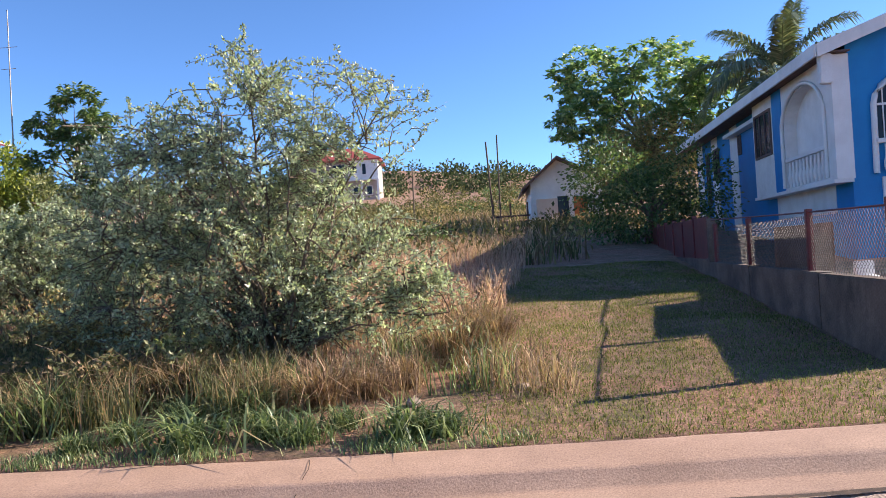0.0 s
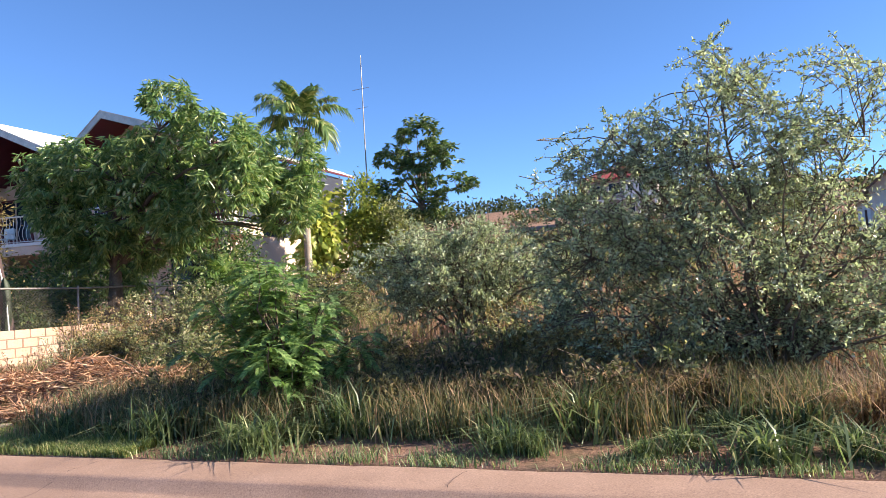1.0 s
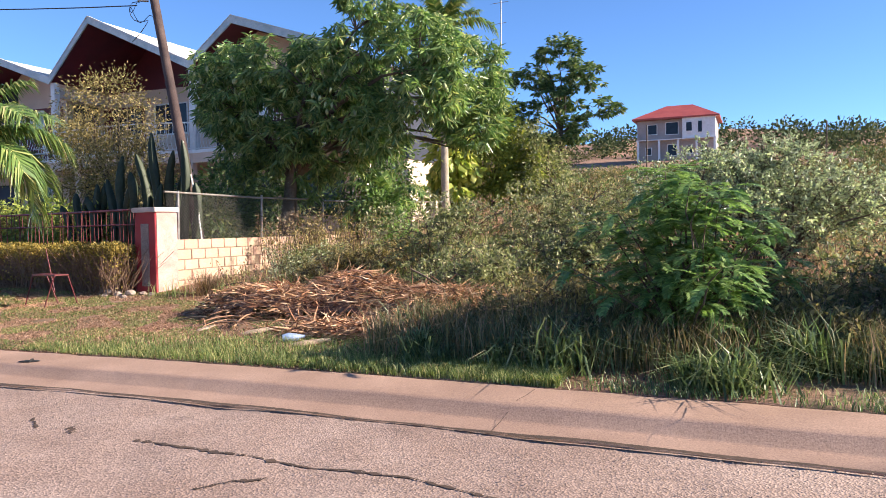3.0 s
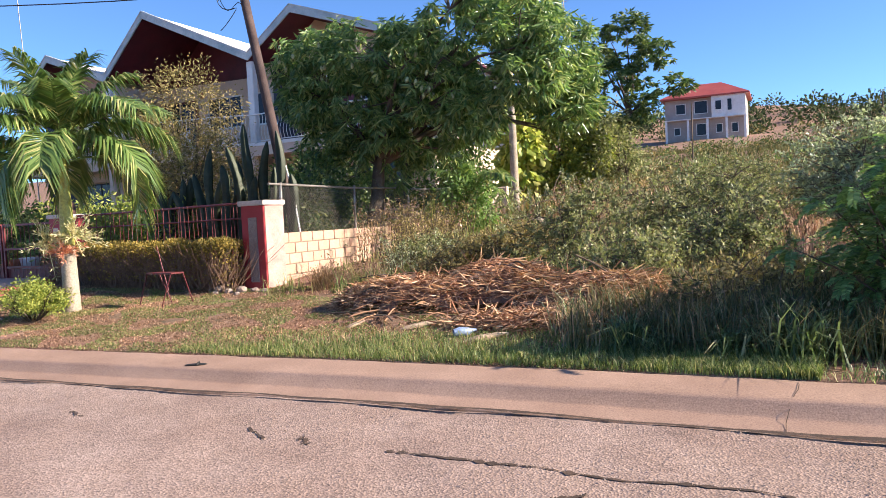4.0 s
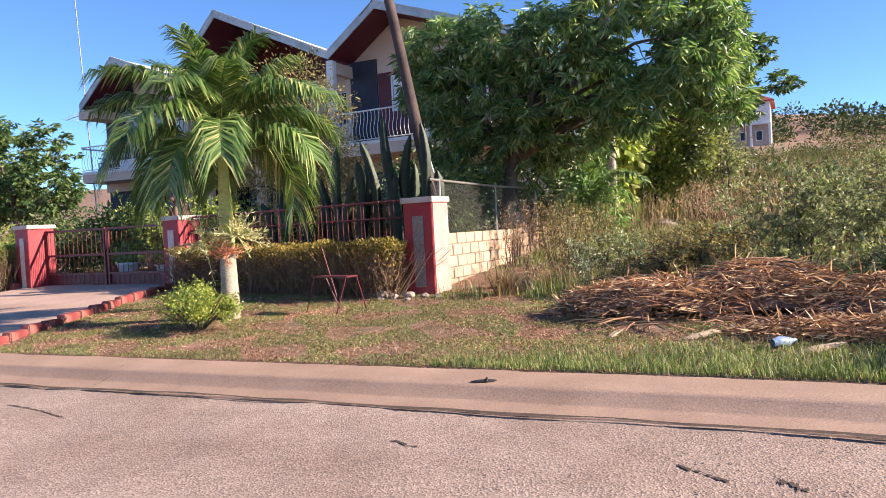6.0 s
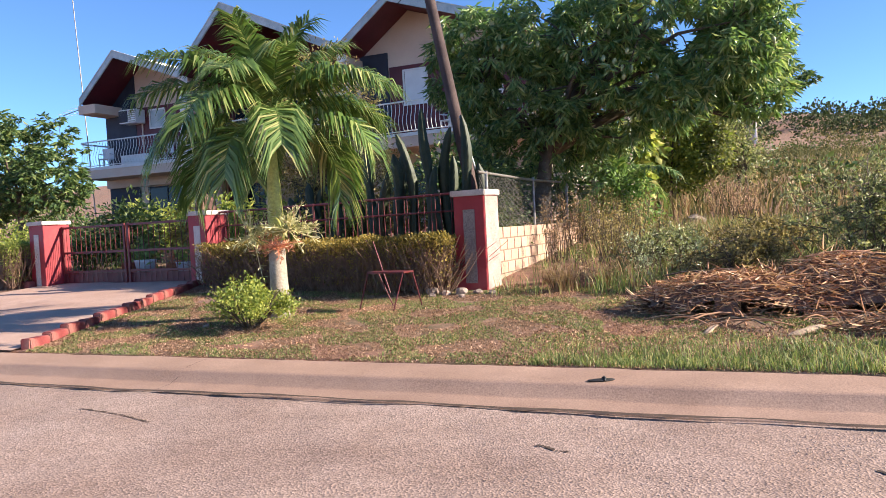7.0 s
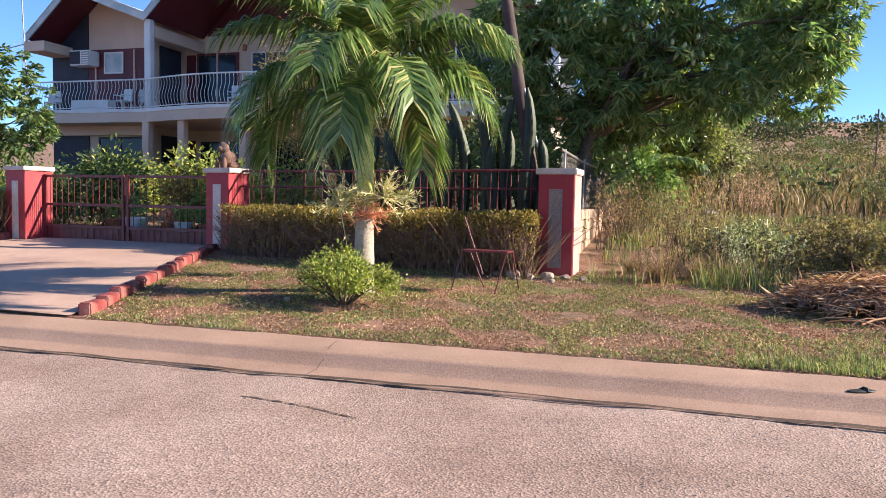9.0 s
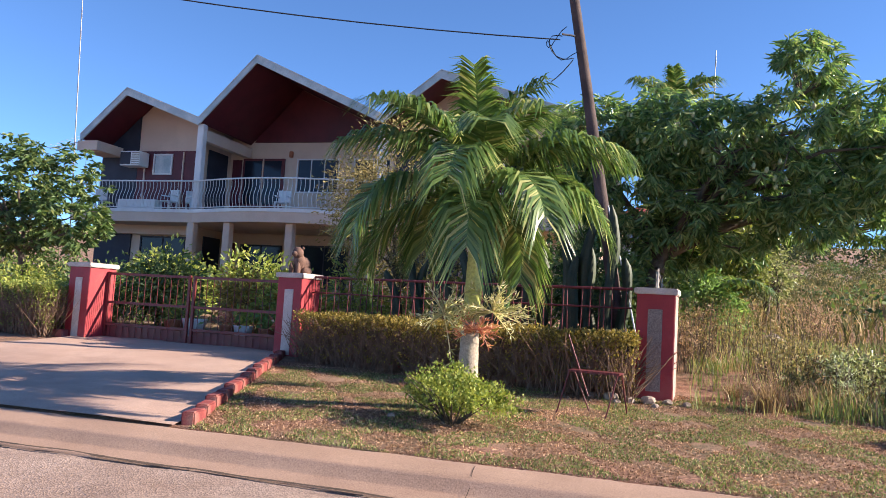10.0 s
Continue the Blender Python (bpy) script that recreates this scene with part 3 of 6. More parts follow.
def bar_mesh():
    """A wrought bar that bellies outwards near its foot."""
    t = np.linspace(0, 1, 9)
    bow = 0.10 * np.sin(np.pi * np.clip(t / 0.62, 0, 1)) - 0.035 * np.sin(np.pi * np.clip((t - 0.62) / 0.38, 0, 1))
    return tubes("baluster", [np.stack([t * 0, -bow, 0.06 + t * 0.98, t * 0 + 0.013], 1)], WHITE, 4)


def balcony_front(x):
    """The deck's front edge: straight, then bowed outwards before the open bays."""
    return 22.95 - 0.75 * max(0.0, math.sin(math.pi * min(max((x + 33.6) / 7.3, 0), 1))) - 0.35 * max(0.0, math.sin(math.pi * min(max((x + 26.3) / 8.0, 0), 1)))


def build_house():
    h = thing("house", "two-storey cream house with maroon gables, pale roof and curved balcony", "house")
    part("wall", wall_to_roof(-39.2, -34.5, 24.5, 24.7, 0.9), CREAM, h)
    part("wall", boxes((-34.7, -34.5, 24.7, 26.5, 0.9, 8.3)), CREAM, h)
    part("wall", boxes((-39.2, -39.0, 24.7, 33.8, 0.9, 7.2)), CREAM, h)
    part("wall", wall_to_roof(-34.7, -26.4, 26.5, 26.7, 0.9), CREAM, h)
    part("wall", boxes((-26.6, -26.4, 24.5, 26.5, 0.9, 7.85)), CREAM, h)
    part("wall", wall_to_roof(-26.4, -19.6, 24.5, 24.7, 0.9), CREAM, h)
    part("wall", boxes((-19.8, -19.6, 24.7, 33.8, 0.9, 7.6)), CREAM, h)
    part("wall", boxes((-39.2, -19.6, 33.8, 34.0, 0.9, 7.2)), CREAM, h)
    # gable board behind the open bay
    part("gable_board", prism([(-33.4, 7.98), (-26.5, 7.98), (-26.6, roof_under(-26.6) - 0.02), (-31.35, roof_under(-31.35) - 0.02), (-33.3, roof_under(-33.3) - 0.02)], "y", 26.44, 26.497), MAROON, h, "dark maroon boarding")
    for (a, b), (c, d) in zip(ROOF_LINE, ROOF_LINE[1:]):
        part("roof", prism([(a, b), (c, d), (c, d - 0.06), (a, b - 0.06)], "y", 22.9, 34.6), ROOFING, h)
        part("soffit", prism([(a, b - 0.065), (c, d - 0.065), (c, d - 0.15), (a, b - 0.15)], "y", 23.0, 34.5), MAROON, h, "maroon boarded soffit")
        part("fascia", prism([(a, b + 0.03), (c, d + 0.03), (c, d - 0.24), (a, b - 0.24)], "y", 22.84, 22.897), TRIM, h)
        part("verge_trim", prism([(a, b + 0.07), (c, d + 0.07), (c, d + 0.032), (a, b + 0.032)], "y", 22.82, 23.0), ROOFING, h)
        n = int(math.hypot(c - a, d - b) / 0.55)
        for i in range(1, n):
            u = i / n
            x, z = a + (c - a) * u, b + (d - b) * u
            part("roof_rib", prism([(x - 0.03, z - 0.01), (x + 0.03, z + (d - b) / (c - a) * 0.06 - 0.01), (x + 0.02, z + 0.05), (x - 0.02, z + 0.05)], "y", 22.92, 34.58), ROOFING, h)
    part("eave_box", boxes((-39.15, -38.2, 23.0, 24.5, 6.95, 7.32)), CREAM, h)
    # left room
    part("panel", prism([(-39.18, 0.95), (-37.45, 0.95), (-37.45, roof_under(-37.45)), (-39.18, roof_under(-39.18))], "y", 24.44, 24.497), SLATE, h, "slate-blue wall panel")
    part("panel", boxes((-37.44, -34.72, 24.45, 24.497, 4.66, 7.2)), MAROON, h, "maroon wall panel")
    window_unit(h, -36.67, -35.78, 6.25, 7.08, 24.45, 1, WHITE, TRIM, "window with a pale blind")
    for x in (-37.1, -35.3):
        part("batten", boxes((x, x + 0.05, 24.40, 24.449, 4.7, 7.15)), CREAM, h)
    # side door and recess
    part("panel", boxes((-34.497, -34.44, 24.9, 26.2, 4.66, 7.35)), SLATE, h, "slate-blue door panel")
    part("door", boxes((-34.35, -33.95, 26.43, 26.497, 4.66, 7.25)), MAROON, h)
    d = part("door", boxes((-33.85, -31.95, 26.42, 26.497, 4.66, 7.3)), MAROON, h, "maroon double door with glass")
    for x in (-33.75, -32.85):
        part("pane", boxes((x, x + 0.78, 26.4, 26.415, 5.4, 7.2)), GLASS, d)
    part("mullion", boxes((-32.94, -32.88, 26.39, 26.419, 4.7, 7.28)), CREAM, d)
    window_unit(h, -31.4, -29.5, 5.9, 7.3, 26.5, 3)
    window_unit(h, -28.9, -27.2, 5.9, 7.3, 26.5, 2)
    part("lamp", boxes((-31.75, -31.6, 26.38, 26.498, 7.35, 7.6), bevel=0.02), CLAY, h)
    # right bay
    # dark panel over the cream end wall: its colour stands in for shade
    part("panel", boxes((-19.598, -19.55, 24.75, 33.6, 4.4, 7.5)), SLATE, h, "dark slate panel giving the end wall its shade")
    part("panel", boxes((-26.35, -25.2, 24.44, 24.497, 4.66, 7.9)), SLATE, h, "slate-blue wall panel")
    part("panel", boxes((-25.15, -19.8, 24.45, 24.497, 4.66, 7.35)), MAROON, h, "maroon wall panel")
    window_unit(h, -24.6, -23.6, 5.9, 7.2, 24.45, 1, WHITE, PLASTIC)
    window_unit(h, -22.4, -20.8, 5.9, 7.2, 24.45, 2)
    # ground floor openings
    for x0, x1, z0, z1, y in ((-37.0, -34.9, 2.2, 3.8, 24.5), (-33.7, -31.8, 2.1, 3.76, 26.5), (-30.95, -28.9, 2.1, 3.8, 26.5), (-25.6, -23.8, 2.1, 3.7, 24.5), (-22.6, -20.6, 2.1, 3.7, 24.5)):
        window_unit(h, x0, x1, z0, z1, y, 2, SLATE)
    part("door", boxes((-34.497, -34.44, 25.0, 26.1, 1.3, 3.9)), SLATE, h)
    part("door", boxes((-34.35, -33.95, 26.43, 26.497, 1.3, 3.8)), MAROON, h)
    part("beam", boxes((-39.1, -34.5, 24.2, 24.44, 3.85, 4.2)), CREAM, h)
    # balcony deck
    xs = [-39.1] + list(np.linspace(-33.6, -26.3, 15)) + list(np.linspace(-25.8, -18.3, 12))
    deck = [(x, balcony_front(x)) for x in xs] + [(-18.3, 24.45), (-26.6, 24.45), (-26.6, 26.45), (-39.1, 26.45)]
    part("balcony_deck", prism(deck, "z", 4.2, 4.64), CREAM, h)
    part("deck_edge", prism([(x, balcony_front(x) - 0.04) for x in xs] + [(x, balcony_front(x) + 0.02) for x in xs[::-1]], "z", 4.56, 4.68), WHITE, h)
    r = part("railing", boxes((-39.06, -39.0, 22.95, 24.4, 5.66, 5.72)), WHITE, h, "white wrought railing with bellied bars")
    for z, rad in ((5.74, 0.03), (4.74, 0.02)):
        child("rail", tubes("rail", [np.array([(x, balcony_front(x) + 0.03, z, rad) for x in xs])], WHITE, 5), r)
    bars = bar_mesh()
    x = -39.0
    while x < -18.4:
        b = child("baluster", bars, r)
        b.matrix_basis = pose(x, balcony_front(x) + 0.03, 4.68)
        x += 0.155
    # columns
    for x, y, z0, z1, w in ((-33.65, 23.1, 0.9, 4.2, 0.15), (-31.9, 22.75, 0.9, 4.2, 0.14), (-29.35, 22.62, 0.9, 4.2, 0.14), (-26.4, 23.0, 0.9, 4.2, 0.15), (-22.6, 22.95, 0.9, 4.2, 0.14), (-19.0, 23.1, 0.9, 4.2, 0.14),
                            (-33.6, 23.15, 4.65, 7.9, 0.13), (-26.35, 23.15, 4.65, 7.75, 0.14), (-18.8, 23.2, 4.65, 7.4, 0.13)):
        part("column", boxes((x - w, x + w, y - w, y + w, z0, z1), bevel=0.02), CREAM if z0 < 4 else WHITE, h)
    for x in (-33.6, -26.35):
        part("beam", boxes((x - 0.12, x + 0.12, 23.3, 26.4, 7.3, 7.72)), CREAM, h)
    return h


house = build_house()
ac = thing("air_conditioner", "boxy white window air conditioner on the upper wall", "air conditioner", (-37.35, 24.15, 6.8))
part("casing", boxes((-0.46, 0.46, -0.3, 0.28, -0.29, 0.29), bevel=0.02), PLASTIC, ac)
part("grille", boxes((-0.44, 0.05, -0.315, -0.302, -0.24, 0.24)), SLATE, ac, "dark square fan grille")
for i in range(6):
    part("louvre", boxes((0.1, 0.45, -0.318, -0.302, -0.24 + i * 0.085, -0.2 + i * 0.085)), GALV, ac)


def chair_of(x, y, z, turn):
    c = thing("plastic_chair", "white moulded plastic chair on the balcony", "chair", (x, y, z), turn, "balcony chairs")
    part("seat", boxes((-0.24, 0.24, -0.24, 0.22, 0.40, 0.44), bevel=0.015), PLASTIC, c)
    part("backrest", boxes((-0.24, 0.24, 0.19, 0.24, 0.44, 0.9), bevel=0.015), PLASTIC, c)
    for a in (-0.21, 0.21):
        part("armrest", boxes((a - 0.03, a + 0.03, -0.22, 0.2, 0.62, 0.66), bevel=0.01), PLASTIC, c)
        for b in (-0.2, 0.18):
            part("leg", boxes((a - 0.025, a + 0.025, b - 0.025, b + 0.025, 0.0, 0.41), bevel=0.006), PLASTIC, c)
    return c


c0 = chair_of(-38.5, 23.7, 4.65, 20)
for x, y, a in ((-35.2, 23.7, -15), (-34.4, 24.1, 60), (-30.3, 23.6, 10), (-22.5, 23.6, -20), (-21.6, 23.7, 15)):
    copy_thing(c0, pose(x, y, 4.65, 0, 0, a))
bench = thing("balcony_bench", "long pale bench against the balcony railing", "bench", (-36.4, 23.5, 4.65))
part("seat", boxes((-0.85, 0.85, -0.2, 0.2, 0.38, 0.44), bevel=0.01), PLASTIC, bench)
part("front_panel", boxes((-0.85, 0.85, -0.2, -0.16, 0.02, 0.38)), PLASTIC, bench)
for a in (-0.8, 0.8):
    part("leg", boxes((a - 0.04, a + 0.04, -0.15, 0.18, 0.0, 0.38)), PLASTIC, bench)


def mast(name, label, x, y, z0, z1, material, lean=0.0):
    m = thing(name, label, "antenna", (x, y, z0))
    child("pole", tubes("pole", [np.array([(0, 0, -0.3, 0.03), (lean * 0.5, 0, (z1 - z0) / 2, 0.028), (lean, 0, z1 - z0, 0.02)])], material, 6), m)
    return m


a1 = mast("antenna_mast", "tall thin pale antenna mast beside the house", -41.8, 26, gz(-41.8, 26), 17.5, GALV, -0.9)
child("boom", tubes("boom", [np.array([(-1.4, -0.3, 6.0, 0.02), (0.6, 0.1, 6.5, 0.02)])], GALV, 4), a1)
for i in range(7):
    x = -1.3 + i * 0.28
    child("element", tubes("element", [np.array([(x - 0.1, -0.6, 6.03 + i * 0.07, 0.008), (x + 0.1, 0.25, 6.03 + i * 0.07, 0.008)])], GALV, 3), a1)
a2 = mast("antenna_mast", "thin pale radio mast above the trees", -15.6, 28, gz(-15.6, 28), 11.6, GALV, 0.1)
for z, w in ((8.4, 0.35), (7.6, 0.25)):
    child("element", tubes("element", [np.array([(-w, 0, z, 0.012), (w, 0.1, z + 0.05, 0.012)])], GALV, 3), a2)

# ---- boundary walls, pillars, gate ----
def front_y(x):
    """The line of the front boundary."""
    return 10.7 + (-16.85 - x) * 0.198


def pillar(label, x, y, w, z0, z1, right, inset, turn=0.0):
    p = thing("gate_pillar", label, "pillar", (x, y, z0), turn, "gate pillars")
    H, a = z1 - z0, w / 2
    part("shaft", boxes((-a, a, -a, a, -0.12, H - 0.09), bevel=0.008), RED, p)
    part("cap", boxes((-a - 0.04, a + 0.04, -a - 0.04, a + 0.04, H - 0.09, H), bevel=0.012), CAP, p, "chipped pale cap")
    part("inset", boxes((-0.1, 0.1, -a - 0.012, -a + 0.01, 0.12, H - 0.3), bevel=0.004), inset, p, "pale textured inset strip")
    if right:
        part("side_render", boxes((a - 0.01, a + 0.012, -a + 0.03, a, -0.1, H - 0.1)), PINKW, p, "faded pink rendered side")
    return p


pillar("red corner pillar with a pebbled strip and pale cap", -16.79, 10.72, 0.52, 0.45, 2.02, True, PEBBLE, -4)
pillar("red gate pillar carrying a small lion statue", -23.2, 11.95, 0.55, 0.45, 2.05, False, CAP, -11)
pillar("sunlit red gate pillar with peeling paint", -28.0, 12.1, 0.62, 0.45, 2.07, False, CAP, -11)


def ellipsoid(bm, c, r, seg=10):
    res = bmesh.ops.create_uvsphere(bm, u_segments=seg, v_segments=max(5, seg * 2 // 3), radius=1)
    bmesh.ops.transform(bm, matrix=Matrix.Translation(c) @ Matrix.Diagonal((*r, 1)), verts=res["verts"])


def statue():
    bm = bmesh.new()
    for c, r in (((0, 0.06, 0.16), (0.13, 0.17, 0.17)), ((0, -0.05, 0.22), (0.12, 0.11, 0.17)), ((0, -0.1, 0.38), (0.11, 0.10, 0.115)), ((0, -0.19, 0.36), (0.055, 0.06, 0.05)),
                 ((-0.08, -0.07, 0.47), (0.03, 0.025, 0.035)), ((0.08, -0.07, 0.47), (0.03, 0.025, 0.035)), ((-0.08, -0.17, 0.08), (0.045, 0.05, 0.13)), ((0.08, -0.17, 0.08), (0.045, 0.05, 0.13)),
                 ((-0.11, 0.05, 0.06), (0.07, 0.13, 0.08)), ((0.11, 0.05, 0.06), (0.07, 0.13, 0.08))):
        ellipsoid(bm, c, r)
    me = bpy.data.meshes.new("lion_statue")
    bm.to_mesh(me)
    bm.free()
    me.materials.append(STATUE)
    me.polygons.foreach_set("use_smooth", np.ones(len(me.polygons), bool))
    ob = new("lion_statue", me)
    ob.matrix_basis = pose(-23.2, 11.95, 2.045, 0, 0, -11)
    tagged(ob, "small weathered brown lion statue sitting on the gate pillar", "statue")


statue()


def iron_fence(name, label, x0, x1, off, z0, z1, step, material):
    f = thing(name, label, "fence")
    y0, y1 = front_y(x0) + off, front_y(x1) + off
    for z, r in ((z1, 0.022), (z1 - 0.28, 0.016), (z0 + 0.1, 0.02)):
        child("rail", tubes("rail", [np.array([(x0, y0, z, r), ((x0 + x1) / 2, (y0 + y1) / 2, z - 0.008, r), (x1, y1, z, r)])], material, 5), f)
    bar = tubes("bar", [np.array([(0, 0, z0, 0.009), (0, 0, z1 + 0.02, 0.009)])], material, 4)
    n = int(abs(x1 - x0) / step)
    for i in range(1, n):
        x = x0 + (x1 - x0) * i / n
        b = child("bar", bar, f)
        b.matrix_basis = pose(x, front_y(x) + off, 0, random.uniform(-1.5, 1.5), random.uniform(-2, 2), 0)
    return f


iron_fence("iron_fence", "rusty red iron fence behind the clipped hedge", -23.1, -17.15, 0.05, 0.75, 2.0, 0.13, RED_METAL)
w = thing("low_wall", "low red-painted wall under the iron fence", "wall", kind="structure")
part("wall", prism([(-23.1, front_y(-23.1) - 0.05), (-17.15, front_y(-17.15) - 0.05), (-17.15, front_y(-17.15) + 0.13), (-23.1, front_y(-23.1) + 0.13)], "z", 0.3, 0.85), RED, w)
w = thing("low_wall", "low dark red wall running on behind a green hedge", "wall", kind="structure")
part("wall", prism([(-48, front_y(-28) + 1.4), (-28.15, front_y(-28) - 0.5), (-28.15, front_y(-28) - 0.32), (-48, front_y(-28) + 1.58)], "z", 0.3, 1.55), RED, w)
part("coping", prism([(-48, front_y(-28) + 1.36), (-28.15, front_y(-28) - 0.54), (-28.15, front_y(-28) - 0.28), (-48, front_y(-28) + 1.62)], "z", 1.55, 1.62), CAP, w)


def gate_leaf(x0, x1):
    g = thing("gate_leaf", "closed dark red steel gate leaf with thin bars", "gate", group="driveway gate leaves")
    ya, yb = np.interp([x0, x1], [-27.7, -23.5], [12.15, 12.0])
    L = math.hypot(x1 - x0, yb - ya)
    g.matrix_basis = pose(x0, ya, 0.5, 0, 0, math.degrees(math.atan2(yb - ya, x1 - x0)))
    for a, b in ((0.0, 0.06), (L - 0.06, L)):
        part("stile", boxes((a, b, -0.025, 0.025, 0.05, 1.42), bevel=0.006), RED_METAL, g)
    for z in (0.06, 0.34, 0.78, 1.36):
        part("rail", boxes((0.062, L - 0.062, -0.02, 0.02, z, z + 0.05)), RED_METAL, g)
    n = int(L / 0.15)
    for i in range(1, n):
        x = L * i / n
        part("bar", boxes((x - 0.005, x + 0.005, -0.005, 0.005, 0.11, 1.36)), RED_METAL, g)
    part("panel", boxes((0.065, L - 0.065, 0.021, 0.027, 0.08, 0.33)), RED_METAL, g, "dented sheet along the foot")
    return g


gate_leaf(-27.66, -25.62)
gate_leaf(-25.56, -23.5)


# ---- driveway with red edging ----
def build_driveway():
    n, m = 22, 14
    V, F = [], []
    for i in range(n + 1):
        u = i / n
        xl, xr = -29.2 + u * 1.3, -21.35 - u * 2.0
        yl, yr = edge_y(xl) - 0.04 + u * 6.4, edge_y(xr) - 0.04 + u * 5.9
        for j in range(m + 1):
            k = j / m
            x, y = xl + (xr - xl) * k, yl + (yr - yl) * k
            V.append((x, y, max(gz(x, max(y, edge_y(x) + 0.01)), 0.165) + 0.035 + 0.004 * math.sin(x * 3 + y * 2)))
    for i in range(n):
        for j in range(m):
            a = i * (m + 1) + j
            F.append((a, a + 1, a + m + 2, a + m + 1))
    ob = new("driveway", mesh_np("driveway", V, F, DRIVE, True))
    tagged(ob, "stained pale concrete driveway leading to the gate", "driveway", kind="structure")
    e = thing("driveway_edging", "chipped red-painted concrete edging of the driveway", "edging", kind="structure")
    rng = random.Random(4)
    steps = 13
    for i in range(steps):
        u = (i + 0.5) / steps
        x, y = -21.3 - u * 2.0, edge_y(-21.3) + 0.12 + u * 5.5
        part("edging_block", boxes((-0.07, 0.07, -0.215, 0.215, -0.1, 0.10), bevel=0.015), EDGE_RED, e).matrix_basis = pose(x, y, gz(x, y) + 0.03 + rng.uniform(-0.015, 0.012), rng.uniform(-2, 2), rng.uniform(-4, 4), 20 + rng.uniform(-3, 3))
    for i in range(9):
        x = -28.5 - i * 0.62
        part("edging_block", boxes((-0.3, 0.3, -0.08, 0.08, -0.1, 0.12), bevel=0.015), EDGE_RED, e).matrix_basis = pose(x, 11.75 + i * 0.06, gz(x, 11.75) + 0.03, 0, 0, rng.uniform(-2, 2) - 5)


build_driveway()


# ---- side wall of painted blocks with chain-link above ----
def chain_link(length, height, gap, r=0.0028):
    """Two layers of slanted wires, bent to and fro, that cross in diamonds."""
    paths = []
    k = int((length + height) / gap)
    for s in (1, -1):
        for i in range(k):
            a = i * gap - (height if s > 0 else 0)
            t0, t1 = max(0, -a if s > 0 else a - length), min(height, (length - a) if s > 0 else a)
            if t1 - t0 < gap * 0.4:
                continue
            n = max(2, int((t1 - t0) / gap) + 1)
            t = np.linspace(t0, t1, n)
            paths.append(np.stack([0.004 * s * (np.arange(n) % 2 * 2 - 1), a + s * t, t, np.full(n, r)], 1))
    return tubes("chain_link", paths, MESHWIRE, 3)


def build_side_wall():
    w = thing("block_wall", "low side wall of faded pink and cream concrete blocks", "wall", kind="structure")
    part("core", boxes((-16.93, -16.735, 10.98, 17.4, 0.1, 1.40)), MORTAR, w)
    block = bmesh.new()
    box(block, -0.1, 0.1, -0.19, 0.19, -0.09, 0.09, bevel=0.008)
    me = bpy.data.meshes.new("block")
    block.to_mesh(me)
    block.free()
    me.materials.append(BLOCK)
    rng = random.Random(2)
    for r in range(6):
        for i in range(17):
            y = 11.19 + i * 0.4 + (0.2 if r % 2 else 0)
            if y < 17.3:
                b = child("block", me, w)
                b.matrix_basis = pose(-16.82 + rng.uniform(-0.004, 0.004), y, 1.32 - r * 0.2, rng.uniform(-0.4, 0.4), 0, rng.uniform(-0.4, 0.4))
    f = thing("chain_link_fence", "rusty chain-link fence on pipe posts above the block wall", "fence")
    child("chain_link", chain_link(5.6, 0.86, 0.075), f).matrix_basis = pose(-16.83, 11.05, 1.42)
    child("rail", tubes("rail", [np.array([(-16.83, 11.0, 2.33, 0.025), (-16.83, 14.0, 2.30, 0.025), (-16.83, 16.7, 2.33, 0.025)])], GALV, 6), f)
    for y in (11.35, 14.05, 16.7):
        child("post", tubes("post", [np.array([(-16.83, y, 1.3, 0.028), (-16.82, y + 0.02, 2.36, 0.028)])], GALV, 6), f)
    f2 = thing("chain_link_fence", "sagging chain-link fence on white concrete posts", "fence")
    child("chain_link", chain_link(9.0, 1.25, 0.09), f2).matrix_basis = pose(-16.83, 17.5, 1.05)
    child("rail", tubes("rail", [np.array([(-16.83, 16.8, 2.3, 0.022), (-16.83, 20, 2.36, 0.022), (-16.83, 26.5, 2.5, 0.022)])], GALV, 5), f2)
    for y in (19.9, 24.2):
        part("post", boxes((-16.98, -16.76, y - 0.11, y + 0.11, 0.8, 2.5), bevel=0.015), CREAM, f2, "white concrete post")
    return w


build_side_wall()
stray = thing("pale_pipe", "thin white pipe leaning against the utility pole", "pipe", (-17.1, 11.6, 1.3))
child("tube", tubes("tube", [np.array([(0.1, 0.75, -0.7, 0.016), (-0.25, 0.95, 0.8, 0.016), (-0.62, 0.98, 2.2, 0.016)])], WHITE, 6), stray)

# ---- utility pole and cables ----
up = thing("utility_pole", "leaning weathered brown wooden utility pole", "utility pole")
child("pole", tubes("pole", [np.array([(-17.26, 12.72, 0.3, 0.125), (-17.64, 12.66, 2.47, 0.115), (-18.05, 12.58, 4.9, 0.10), (-18.47, 12.5, 7.3, 0.09)])], WOODPOLE, 10), up)
child("bracket", tubes("bracket", [np.array([(-18.4, 12.42, 6.5, 0.02), (-18.62, 12.35, 6.52, 0.02)])], GALV, 5), up)
t = np.linspace(0, 1, 25)
sagged = np.stack([-18.65 - t * 25.4, 12.35 - t * 10.8, 6.42 + t * 4.0 - 4.9 * t * (1 - t), np.full(25, 0.012)], 1)
wire = thing("overhead_cable", "thin black overhead service cable from the pole", "cable")
child("strand", tubes("strand", [sagged], CABLE, 4), wire)
t = np.linspace(0, 1, 16)
